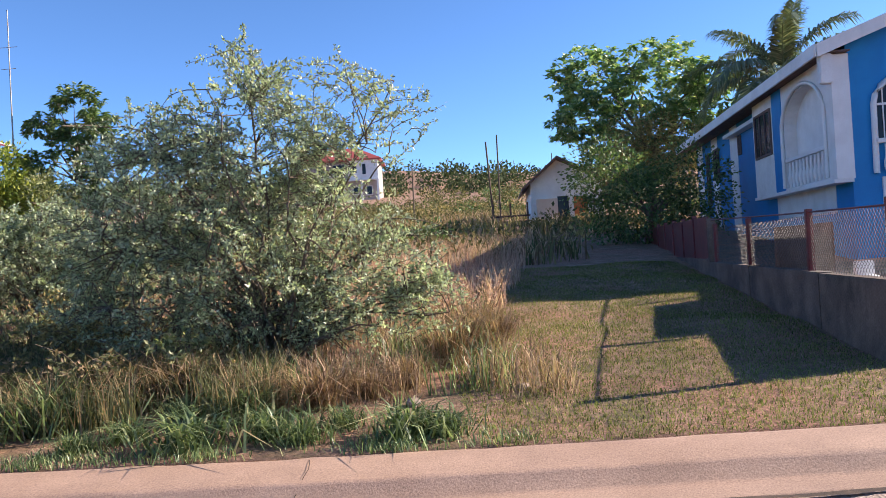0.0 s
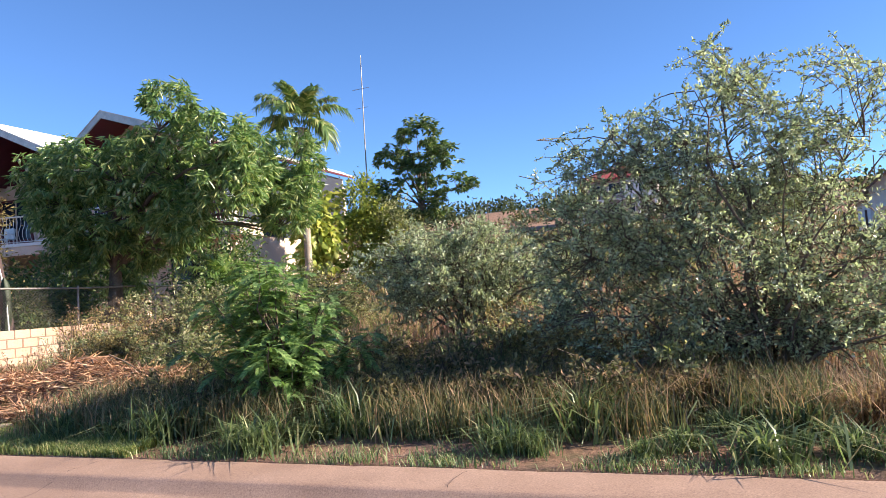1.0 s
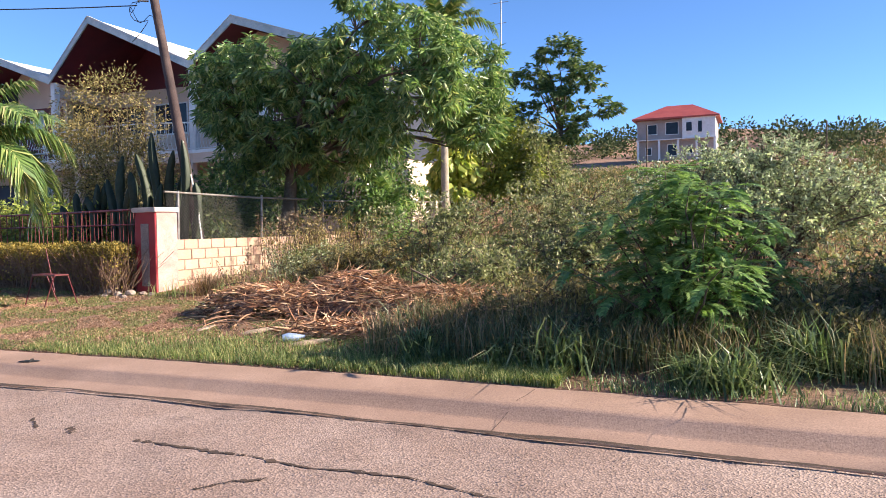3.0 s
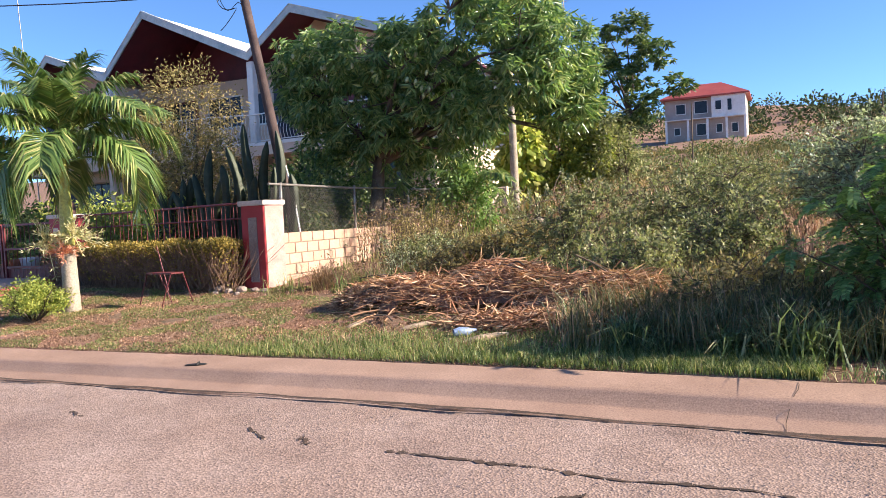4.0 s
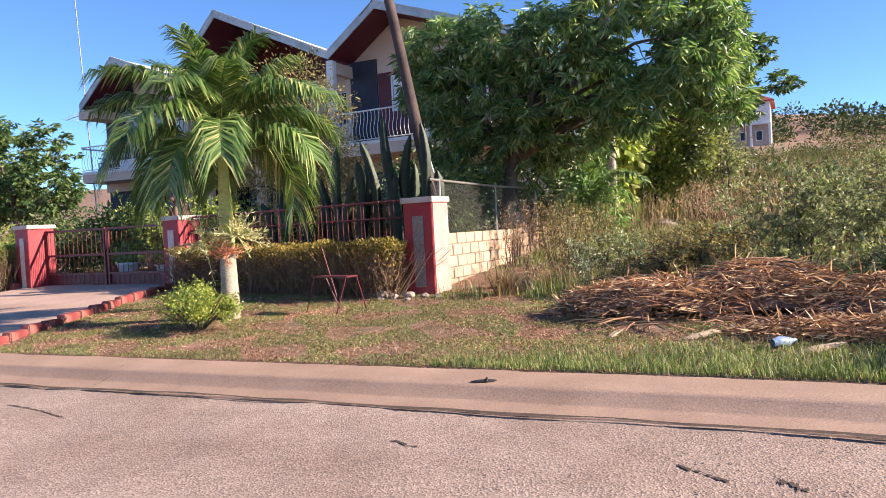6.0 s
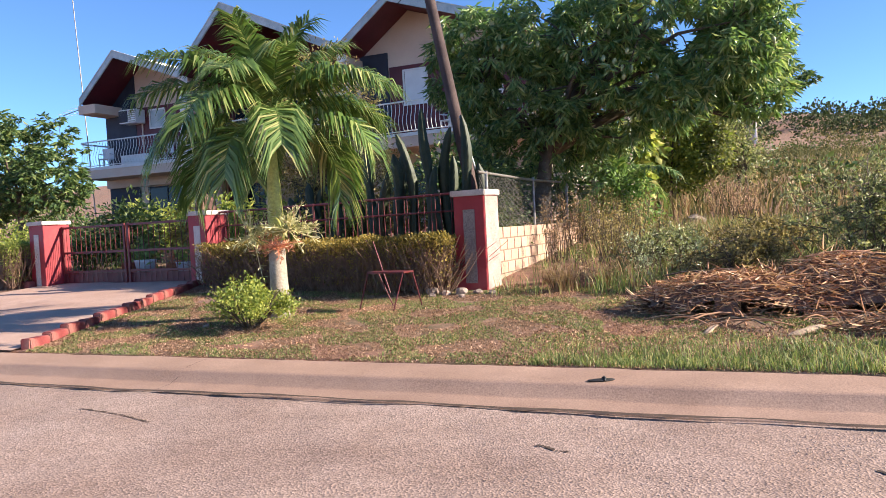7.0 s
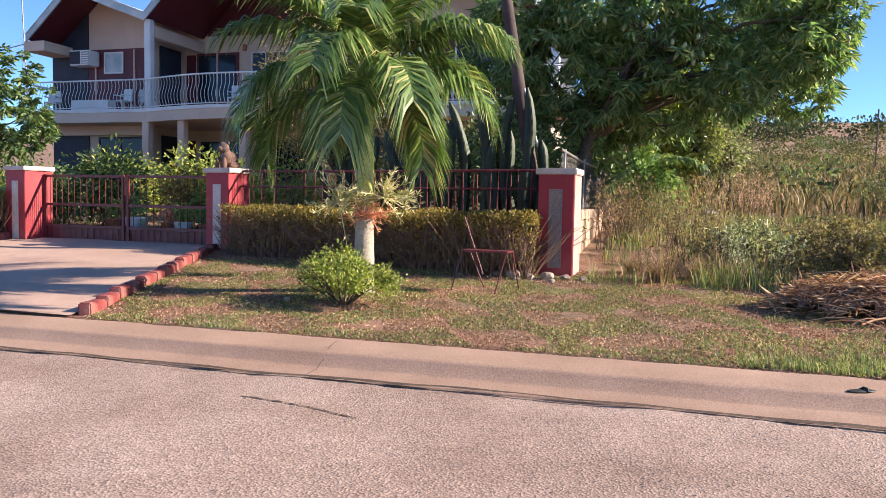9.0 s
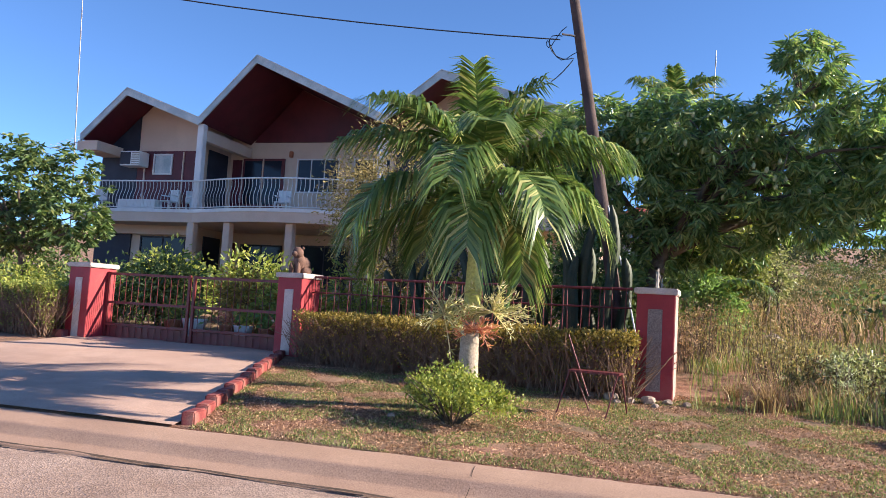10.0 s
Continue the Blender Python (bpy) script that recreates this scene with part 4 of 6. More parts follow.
child("loop", tubes("loop", [np.stack([-18.62 - 0.22 * np.sin(t * 7), 12.35 + 0.05 * np.cos(t * 9), 6.5 - t * 0.75 + 0.1 * np.sin(t * 11), np.full(16, 0.009)], 1)], CABLE, 4), wire)
child("loop", tubes("loop", [np.stack([-18.55 - 0.35 * np.sin(t * 4), 12.4 + 0 * t, 6.55 - 0.5 * t + 0.12 * np.cos(t * 13), np.full(16, 0.008)], 1)], CABLE, 4), wire)

# ---- blue and white house, its wall and fence ----
def build_blue_house():
    h = thing("blue_house", "two-storey house in bright blue and white stripes", "house", (9.2, 16.9, 0.8), -7.5)
    part("wall", boxes((0.0, 9.0, 0.0, 16.5, -0.4, 4.75)), BLUE, h)
    part("upper_wall", boxes((-0.35, -0.002, 3.4, 6.3, 1.93, 4.70)), WHITE, h, "white overhanging upper wall")
    part("corner_pier", boxes((-0.35, -0.002, 0.0, 0.45, 1.93, 4.70)), WHITE, h)
    part("parapet_base", boxes((-0.35, -0.002, 0.45, 3.4, 1.93, 1.99)), WHITE, h)
    # vertical bands on the side
    for s0, s1, z0, z1, m in ((3.5, 4.3, 1.95, 4.69, BLUE),):
        part("band", boxes((-0.37, -0.352, s0, s1, z0, z1)), m, h)
    for s0, s1, z0 in ((9.6, 10.6, -0.2), (12.6, 13.6, -0.2), (15.3, 16.2, -0.2), (1.0, 5.45, 1.2)):
        part("band", boxes((-0.02, -0.002, s0, s1, z0, 4.70 if z0 < 0 else 1.92)), WHITE, h)
    part("hood", boxes((-0.30, -0.003, 6.4, 10.4, 4.30, 4.42)), WHITE, h, "white sloping window hood")
    for s0, s1, z0, z1, x in ((4.45, 6.05, 3.05, 4.35, -0.352), (9.05, 9.45, 3.6, 4.25, -0.002), (12.3, 13.2, 3.05, 4.25, -0.022), (14.0, 14.6, 2.2, 4.2, -0.002)):
        w = part("window", boxes((x - 0.05, x - 0.002, s0, s1, z0, z0 + 0.07), (x - 0.05, x - 0.002, s0, s1, z1 - 0.07, z1),
                                 (x - 0.05, x - 0.002, s0, s0 + 0.07, z0 + 0.07, z1 - 0.07), (x - 0.05, x - 0.002, s1 - 0.07, s1, z0 + 0.07, z1 - 0.07)), ROOF_DARK, h)
        part("pane", boxes((x - 0.02, x - 0.006, s0 + 0.07, s1 - 0.07, z0 + 0.07, z1 - 0.07)), GLASS, w)
        for k in range(1, 3):
            part("mullion", boxes((x - 0.045, x - 0.004, s0 + (s1 - s0) * k / 3 - 0.02, s0 + (s1 - s0) * k / 3 + 0.02, z0 + 0.07, z1 - 0.07)), ROOF_DARK, w)
    # arched loggia on the side
    arch = [(1.925 + 1.475 * math.cos(a), 3.5 + 0.9 * math.sin(a)) for a in np.linspace(0, math.pi, 17)]
    part("spandrel", prism([(0.45, 4.70), (3.4, 4.70), *arch], "x", -0.35, -0.002), WHITE, h, "white wall over the arched loggia")
    part("loggia_back", boxes((-0.03, -0.003, 0.45, 3.4, 1.99, 4.69)), WHITE, h, "white back wall of the loggia")
    rim = [(1.925 + 1.53 * math.cos(a), 3.5 + 0.96 * math.sin(a)) for a in np.linspace(0, math.pi, 17)]
    child("arch_rim", tubes("arch_rim", [np.array([(-0.39, s, z, 0.05) for s, z in [(3.455, 2.0), *rim, (0.395, 2.0)]])], WHITE, 5), h)
    part("handrail", boxes((-0.36, -0.22, 0.455, 3.395, 2.68, 2.78), bevel=0.01), WHITE, h)
    t = np.linspace(0, 1, 9)
    bal = tubes("baluster", [np.stack([t * 0, t * 0, t * 0.68, 0.035 + 0.04 * np.sin(np.pi * np.clip(t * 1.5, 0, 1)) ** 2], 1)], WHITE, 8)
    for i in range(11):
        child("baluster", bal, h).matrix_basis = pose(-0.29, 0.6 + i * 0.265, 1.99)
    part("grille_window", boxes((-0.044, -0.032, 0.75, 1.45, 2.75, 3.95)), GLASS, h)
    for i in range(5):
        part("grille_bar", boxes((-0.06, -0.046, 0.80 + i * 0.14, 0.82 + i * 0.14, 2.75, 3.95)), WHITE, h)
    part("floor_band", boxes((-0.42, -0.003, -0.08, 6.3, 1.85, 1.928)), WHITE, h)
    # front
    part("corner_post", boxes((-0.36, 0.02, -0.1, -0.003, 1.93, 4.7)), WHITE, h)
    part("corner_post", boxes((0.6, 0.85, -0.06, -0.003, -0.3, 1.92)), WHITE, h)
    part("floor_band", boxes((0.7, 9.0, -0.14, -0.003, 1.80, 1.95)), WHITE, h)
    for x0 in (0.5, 4.6):
        n = 13
        pts = [(x0 + 1.3 + 1.3 * math.cos(a), 3.55 + 0.75 * math.sin(a)) for a in np.linspace(0, math.pi, n)]
        # flat dark sheet on the solid wall, painting the shade inside the arch
        part("arch_shade", prism([(x0, 2.75), (x0 + 2.6, 2.75), *pts], "y", -0.02, -0.003), GLASS, h)
        child("arch_rim", tubes("arch_rim", [np.array([(x, -0.05, z, 0.07) for x, z in [(x0 + 2.62, 2.0), *pts, (x0 - 0.02, 2.0)]])], WHITE, 5), h)
        for i in range(11):
            x = x0 + 0.2 + i * 0.22
            part("grille_bar", boxes((x - 0.012, x + 0.012, -0.045, -0.022, 2.75, 3.55 + 0.7 * math.sqrt(max(0, 1 - ((x - x0 - 1.3) / 1.3) ** 2)))), WHITE, h)
        part("grille_rail", boxes((x0 + 0.05, x0 + 2.55, -0.046, -0.023, 3.5, 3.55)), WHITE, h)
        part("handrail", boxes((x0, x0 + 2.6, -0.16, -0.01, 2.66, 2.76), bevel=0.01), WHITE, h)
        for i in range(9):
            child("baluster", bal, h).matrix_basis = pose(x0 + 0.2 + i * 0.28, -0.09, 1.97)
    d = part("door", boxes((0.95, 2.2, -0.03, -0.003, -0.2, 1.7)), GLASS, h, "doorway behind a white grille")
    for i in range(7):
        part("grille_bar", boxes((1.0 + i * 0.185, 1.025 + i * 0.185, -0.06, -0.031, -0.2, 1.7)), WHITE, d)
    for z in (0.3, 0.9, 1.5):
        part("grille_bar", boxes((0.97, 2.18, -0.062, -0.032, z, z + 0.03)), WHITE, d)
    # gabled roof
    for a, b, c, dd in ((-0.7, 4.78, 4.5, 6.68), (4.5, 6.68, 9.7, 4.78)):
        part("roof", prism([(a, b + 0.10), (c, dd + 0.10), (c, dd), (a, b)], "y", -0.3, 17.3), ROOF_DARK, h, "brown shingled roof")
        part("barge_board", prism([(a, b + 0.13), (c, dd + 0.13), (c, dd - 0.16), (a, b - 0.16)], "y", -0.36, -0.303), WHITE, h)
    part("fascia", boxes((-0.75, -0.703, -0.3, 17.3, 4.64, 4.92)), WHITE, h)
    part("soffit", boxes((-0.7, -0.003, -0.3, 17.3, 4.712, 4.742)), ROOF_DARK, h)
    part("gable_wall", prism([(0.0, 4.75), (9.0, 4.75), (9.0, 5.0), (4.5, 6.6), (0.0, 5.0)], "y", 0.0, 0.2), BLUE, h)
    part("bracket", boxes((-0.62, -0.36, -0.25, -0.02, 4.05, 4.7), bevel=0.02), WHITE, h)
    return h


build_blue_house()


def build_right_wall():
    a = math.degrees(math.atan2(1.21, 8.33))
    w = thing("boundary_wall", "stained old concrete boundary wall beside the lawn", "wall", (4.25, 7.41, 0.5), -a, kind="structure")
    for i, (s0, s1) in enumerate(((-0.1, 1.8), (1.815, 5.1), (5.115, 8.5))):
        part("wall", boxes((0.0, 0.2, s0, s1, -0.5, 0.58 + 0.012 * i), bevel=0.012), OLDWALL, w)
    part("wall", boxes((0.01, 0.19, 8.5, 22, -0.2, 0.66), bevel=0.012), OLDWALL, w)
    f = thing("chain_link_fence", "chain-link fence with red posts on the concrete wall", "fence", (4.25, 7.41, 0.5), -a)
    child("chain_link", chain_link(8.5, 0.72, 0.075), f).matrix_basis = pose(0.1, 0.0, 0.58)
    child("rail", tubes("rail", [np.array([(0.1, -0.05, 1.30, 0.013), (0.1, 3.5, 1.36, 0.013), (0.1, 8.6, 1.47, 0.013)])], RED_METAL, 6), f)
    for s in (-0.05, 2.34, 5.35, 8.0):
        part("post", boxes((0.06, 0.14, s - 0.04, s + 0.04, 0.5, 1.38), bevel=0.006), RED_METAL, f, "red steel post")
    part("post", boxes((0.02, 0.18, 8.32, 8.5, 0.5, 1.5), bevel=0.01), OLDWALL, f, "grey concrete post")
    f2 = thing("panel_fence", "dark red panel fence running back from the wall", "fence", (4.25, 7.41, 0.5), -a)
    for i in range(9):
        part("panel", boxes((0.06, 0.1, 8.6 + i * 1.5, 10.06 + i * 1.5, 0.66, 1.55)), RED_METAL, f2)
        part("post", boxes((0.03, 0.13, 10.07 + i * 1.5, 10.09 + i * 1.5, 0.66, 1.62)), RED_METAL, f2)
    p = thing("wire_panel", "woven wire panel leaning in the yard", "panel", (4.25, 7.41, 0.5), -a)
    part("sheet", boxes((0.45, 0.48, 2.6, 5.2, 0.15, 1.2)), OLDWALL, p)


build_right_wall()
bs = thing("white_basin", "old white toilet bowl standing in the yard", "basin", (6.5, 11.6, gz(6.5, 11.6)))
bm = bmesh.new()
ellipsoid(bm, (0, 0, 0.30), (0.2, 0.24, 0.14), 12)
part("bowl", bm, PLASTIC, bs, soft=True)
bm = bmesh.new()
ellipsoid(bm, (0, 0.05, 0.12), (0.11, 0.15, 0.17), 12)
part("foot", bm, PLASTIC, bs, soft=True)
part("cistern", boxes((-0.2, 0.2, 0.2, 0.36, 0.38, 0.72), bevel=0.02), PLASTIC, bs)
bs.scale = (0.72, 0.72, 0.72)


def build_far_house():
    h = thing("small_house", "small weathered white house with dark steep roof", "house", (6.0, 45, 2.9), -4)
    part("wall", prism([(-0.6, -0.5), (3.6, -0.5), (3.6, 2.6), (1.0, 3.9), (-0.6, 2.6)], "y", 0.0, 0.25), WHITE, h)
    part("wall", boxes((-0.6, -0.35, 0.25, 7, -0.5, 2.6)), WHITE, h)
    part("roof", prism([(-1.1, 2.35), (1.0, 4.1), (1.0, 3.95), (-1.1, 2.2)], "y", -0.6, 7.4), ROOF_DARK, h)
    part("roof", prism([(1.0, 4.1), (4.2, 2.4), (4.2, 2.25), (1.0, 3.95)], "y", -0.6, 7.4), ROOF_DARK, h)
    part("door", boxes((1.9, 2.7, -0.05, -0.003, 0.0, 1.7)), ORANGE, h, "orange door")
    # no hole in the wall here: a dark sheet paints the shaded interior
    part("opening_shade", boxes((0.95, 1.6, -0.04, -0.003, 0.0, 1.75)), GLASS, h)
    part("porch", boxes((-0.2, 3.7, -1.4, -0.01, -0.5, 0.0)), OLDWALL, h)
    part("annex", boxes((-0.3, 0.9, -0.7, -0.01, 0.0, 1.6)), CREAM, h)
    for i in range(4):
        part("rail", boxes((-3.0, -0.7, -0.4, -0.34, -0.3 + i * 0.33, -0.2 + i * 0.33)), WOODPOLE, h)
    for x in (-2.9, -1.9, -0.9):
        part("post", boxes((x, x + 0.1, -0.34, -0.24, -0.6, 1.5)), WOODPOLE, h)


build_far_house()
for x, y, z1, ln in ((3.1, 44, 8.0, -0.25), (4.1, 52, 9.6, 0.05)):
    p = thing("thin_pole", "thin bare pole standing in the scrub", "pole", (x, y, gz(x, y)), group="bare poles")
    child("pole", tubes("pole", [np.array([(0, 0, -0.3, 0.07), (ln, 0, z1 - gz(x, y), 0.05)])], TWIG, 6), p)


def build_red_roof_house():
    h = thing("villa", "unfinished cream villa with red hipped roof on the hill", "house", (-25, 200, 17.5))
    part("wall", boxes((-9.6, 9.4, 0, 14, -1.5, 10.6)), FARWALL, h)
    part("wall", boxes((1.6, 9.4, -1.6, -0.01, 5.2, 10.6)), WHITE, h)
    for x0, x1, y0, z0, top, xa, xb in ((-10.6, 10.4, -2.2, 10.6, 14.6, -3.0, 3.5),):
        V = [(x0, y0, z0), (x1, y0, z0), (x1, 15, z0), (x0, 15, z0), (xa, 6.5, top), (xb, 6.5, top), (x0, y0, z0 - 0.35), (x1, y0, z0 - 0.35), (x1, 15, z0 - 0.35), (x0, 15, z0 - 0.35)]
        F = [(0, 1, 5, 4), (2, 3, 4, 5), (1, 2, 5, 5), (3, 0, 4, 4), (0, 6, 7, 1), (1, 7, 8, 2), (3, 9, 6, 0), (6, 9, 8, 7)]
        bm = bmesh.new()
        vs = [bm.verts.new(v) for v in V]
        for q in F:
            q = list(dict.fromkeys(q))
            bm.faces.new([vs[i] for i in q])
        part("roof", bm, ROOF_RED, h, "red sheet hipped roof")
    for x in (-9.2, -4.0, 0.6, 5.0, 9.2):
        part("column", boxes((x - 0.25, x + 0.25, -2.0, -1.61, -1.5, 5.2)), WHITE, h)
    part("slab", boxes((-9.6, 9.6, -2.1, -0.012, 5.0, 5.19)), WHITE, h)
    for x0, x1, z0, z1, y in ((-7.0, -4.6, 6.6, 9.2, 0), (-2.6, 0.6, 6.4, 9.6, 0), (2.4, 4.0, 6.8, 9.2, -1.6), (5.2, 6.4, 6.4, 9.4, -1.6), (-7.6, -6.0, 1.4, 3.4, 0), (-2.2, 0.2, 1.0, 4.0, 0), (2.4, 4.0, 1.4, 3.6, 0), (6.0, 7.6, 1.2, 3.6, 0)):
        w = part("window", boxes((x0, x1, y - 0.12, y - 0.02, z0, z1)), WHITE, h)
        part("pane", boxes((x0 + 0.15, x1 - 0.15, y - 0.16, y - 0.121, z0 + 0.15, z1 - 0.15)), GLASS, w)
    return h


build_red_roof_house()

# ---- palms ----
def frond_np(origin, heading, rise, length, bend, n, leaf, width, rng, hang=0.35):
    """A pinnate frond: an arching rachis with two rows of leaflets."""
    t = np.linspace(0, 1, 14)
    d = np.array([math.cos(heading), math.sin(heading), 0.0])
    up = np.array([0, 0, 1.0])
    el = rise - bend * t ** 1.25
    step = length / 13
    c = np.asarray(origin) + d * (np.cumsum(np.cos(el)) * step)[:, None] + up * (np.cumsum(np.sin(el)) * step)[:, None]
    V, F = tube_np([np.concatenate([c, (0.020 * length / 2.4 * (1.15 - t))[:, None]], 1)], 4)
    F = np.concatenate([F[:, [0, 1, 2]], F[:, [0, 2, 3]]])
    u = np.linspace(0.25, 0.99, n)
    p = np.stack([np.interp(u, t, c[:, k]) for k in range(3)], 1)
    eu = np.interp(u, t, el)
    tan = d * np.cos(eu)[:, None] + up * np.sin(eu)[:, None]
    side = np.array([-math.sin(heading), math.cos(heading), 0.0])
    nor = up * np.cos(eu)[:, None] - d * np.sin(eu)[:, None]
    for s in (-1, 1):
        L = leaf * (0.5 + 0.6 * np.sin(np.pi * (u * 0.75 + 0.14))) * rng.uniform(0.85, 1.12, n)
        dd = unit(side * s * 0.8 + tan * (0.4 + 0.4 * u + rng.normal(0, 0.1, n))[:, None] + nor * rng.normal(0.22, 0.12, n)[:, None])
        W = width * (0.7 + 0.4 * np.sin(np.pi * u)) * rng.uniform(0.8, 1.15, n)
        b = p + dd * L[:, None] * 0.5 - up * (L * hang * 0.15)[:, None]
        tip = p + dd * L[:, None] * 0.9 - up * (L * hang * rng.uniform(0.7, 1.3, n))[:, None]
        wv = unit(tan - dd * np.sum(tan * dd, 1)[:, None]) * (W / 2)[:, None]
        vv = np.stack([p - wv * 0.5, p + wv * 0.5, b - wv, b + wv, tip], 1).reshape(-1, 3)
        k = np.arange(n)[:, None] * 5 + len(V)
        F = np.concatenate([F, np.concatenate([k + [0, 1, 2], k + [1, 3, 2], k + [2, 3, 4]], 1).reshape(-1, 3)])
        V = np.concatenate([V, vv])
    return V, F


def palm(label, base, crown_h, trunk_h, r, fronds, length, n, leaf, width, seed, shaft=True, leaf_mat=L_PALM):
    rng = np.random.default_rng(seed)
    p = thing("palm_tree", label, "palm tree", base)
    zz = np.linspace(-0.1, trunk_h, 12)
    ring = r * (1.15 - 0.3 * np.linspace(0, 1, 12)) * (1 + 0.03 * (np.arange(12) % 2))
    child("trunk", tubes("trunk", [np.stack([0 * zz, 0 * zz, zz, ring], 1)], PALMBARK, 12), p)
    if shaft:
        z2 = np.linspace(trunk_h - 0.02, crown_h, 8)
        child("crownshaft", tubes("crownshaft", [np.stack([0.01 * np.sin(z2), 0 * z2, z2, r * np.array([0.86, 0.9, 0.86, 0.8, 0.72, 0.64, 0.55, 0.4])], 1)], PALMGREEN, 12), p, "smooth yellow-green crownshaft")
    for i in range(fronds):
        age = i / fronds
        h = i * 2.39996 + rng.normal(0, 0.15)
        rise = radians(86 - 58 * age) + rng.normal(0, 0.07)
        v, f = frond_np((0, 0, crown_h - 0.12 * age), h, rise, length * rng.uniform(0.9, 1.08) * (0.85 + 0.2 * math.sin(math.pi * age)), radians(48 + 78 * age ** 0.8) + rng.normal(0, 0.12), n, leaf, width, rng, 0.45 + 0.35 * age)
        child("frond", mesh_np("frond", v, f, leaf_mat), p)
    return p


palm("young coconut-like palm with arching fronds and a yellow crownshaft", (-18.93, 8.38, gz(-18.93, 8.38)), 2.5, 1.1, 0.125, 26, 1.95, 76, 0.55, 0.036, 21)
palm("palm crown rising behind the mango tree", (-16.76, 25.0, gz(-16.76, 25.0)), 6.7, 6.6, 0.13, 15, 1.9, 40, 0.6, 0.08, 22, False)
palm("tall coconut palm behind the blue house", (15.9, 34.5, gz(15.9, 34.5)), 5.8, 5.7, 0.2, 22, 4.5, 80, 1.0, 0.075, 23, False, L_COCO)
palm("small palm behind the block wall", (-15.9, 18.6, gz(-15.9, 18.6)), 1.1, 1.1, 0.08, 9, 1.5, 26, 0.4, 0.06, 24, False)


def air_plant(x, y, z, r, material, label, seed, n=26):
    rng = np.random.default_rng(seed)
    ob = thing("air_plant", label, "plant", (x, y, z))
    V, F, base = [], [], 0
    stems = []
    for i in range(n):
        d = unit(rng.normal(size=3) * [1.2, 0.9, 0.5] + [0, 0, 0.28])
        L = r * rng.uniform(0.6, 1.1)
        t = np.linspace(0, 1, 5)[:, None]
        c = d * L * t + [0, 0, -0.15 * L] * t ** 2
        stems.append(np.concatenate([c, np.linspace(0.009, 0.004, 5)[:, None]], 1))
        m = 16
        q = np.repeat(c[1:], 4, 0)
        v, f = leaves_np(q, unit(d + rng.normal(0, 0.6, (m, 3)) + [0, 0, 0.2]), 0.10, 0.016, rng)
        V.append(v), F.append(f + base)
        base += len(v)
    child("stalk_mass", tubes("stalk_mass", stems, material, 4), ob)["kind"] = "stuff"
    tagged(child("foliage", mesh_np("foliage", np.concatenate(V), np.concatenate(F), material), ob), kind="stuff")


air_plant(-19.23, 8.23, 1.48, 0.5, L_PALE, "pale spiky plant tied to the palm trunk", 31, 34)
air_plant(-18.63, 8.26, 1.54, 0.48, L_PALE, "pale spiky plant tied to the palm trunk", 32, 30)
air_plant(-18.79, 8.18, 1.32, 0.3, L_PINK, "pinkish dried plant tied to the palm trunk", 33, 20)

# ---- trees ----
tree("mango_tree", "large dense mango tree with drooping glossy green leaves", "tree", (-17.2, 15.6, gz(-17.2, 15.6)), (2.0, 0.2, 0.3, -0.2),
     [(-1.0, -0.6, 4.5, 1.0, 1.1, 0.8), (0.4, -0.9, 4.5, 1.0, 1.1, 0.75), (-0.4, -0.9, 3.6, 1.2, 1.0, 0.7), (1.5, -0.9, 4.3, 0.9, 1.0, 0.8), (2.9, -1.0, 5.7, 0.6, 0.7, 0.65), (2.6, -0.9, 4.7, 0.85, 0.9, 0.7), (2.3, -0.9, 3.5, 1.0, 0.9, 0.7),
      (4.1, -0.7, 4.7, 0.8, 0.9, 0.75), (4.65, -0.6, 4.2, 0.65, 0.8, 0.7), (4.2, -0.8, 3.6, 0.85, 0.9, 0.6), (3.1, -0.8, 2.9, 0.8, 0.7, 0.55), (4.4, 1.5, 3.15, 0.85, 0.8, 0.55), (4.3, 1.6, 3.9, 0.9, 0.8, 0.6), (0.5, -0.9, 2.8, 1.0, 0.7, 0.5), (-1.7, -0.2, 4.0, 0.6, 0.8, 0.8), (1.0, 0.8, 4.2, 1.6, 1.0, 0.9),
      (4.2, 2.2, 4.7, 0.9, 0.9, 0.7), (3.8, 2.2, 3.9, 1.0, 0.9, 0.6), (0.0, 0.3, 2.3, 1.2, 0.8, 0.8), (1.6, 0.1, 2.7, 1.2, 0.9, 0.7), (-1.2, -0.3, 2.8, 0.7, 0.7, 0.6)],
     2800, 15, 0.1, (0.25, 0.046), L_MANGO, 11, droop=0.9, limbs=26, twigs=260, gap=0.6, shell=0.6, rosette=True)
def hang_fruit():
    rng = np.random.default_rng(99)
    t = bpy.data.objects["mango_tree"]
    bm = bmesh.new()
    bmesh.ops.create_uvsphere(bm, u_segments=7, v_segments=5, radius=1)
    for v in bm.verts:
        v.co = Vector((v.co.x * 0.042, v.co.y * 0.036, v.co.z * 0.065))
    me = bpy.data.meshes.new("mango")
    bm.to_mesh(me)
    bm.free()
    me.materials.append(FRUIT)
    me.polygons.foreach_set("use_smooth", np.ones(len(me.polygons), bool))
    c, o = in_blobs([(-1.0, -0.6, 4.4, 1.0, 1.1, 0.8), (0.4, -0.9, 4.3, 1.0, 1.1, 0.75), (2.6, -0.9, 4.5, 0.85, 0.9, 0.7), (2.3, -0.9, 3.5, 1.0, 0.9, 0.6), (4.4, -0.7, 4.0, 0.9, 0.9, 0.8)], 150, rng, 0.95)
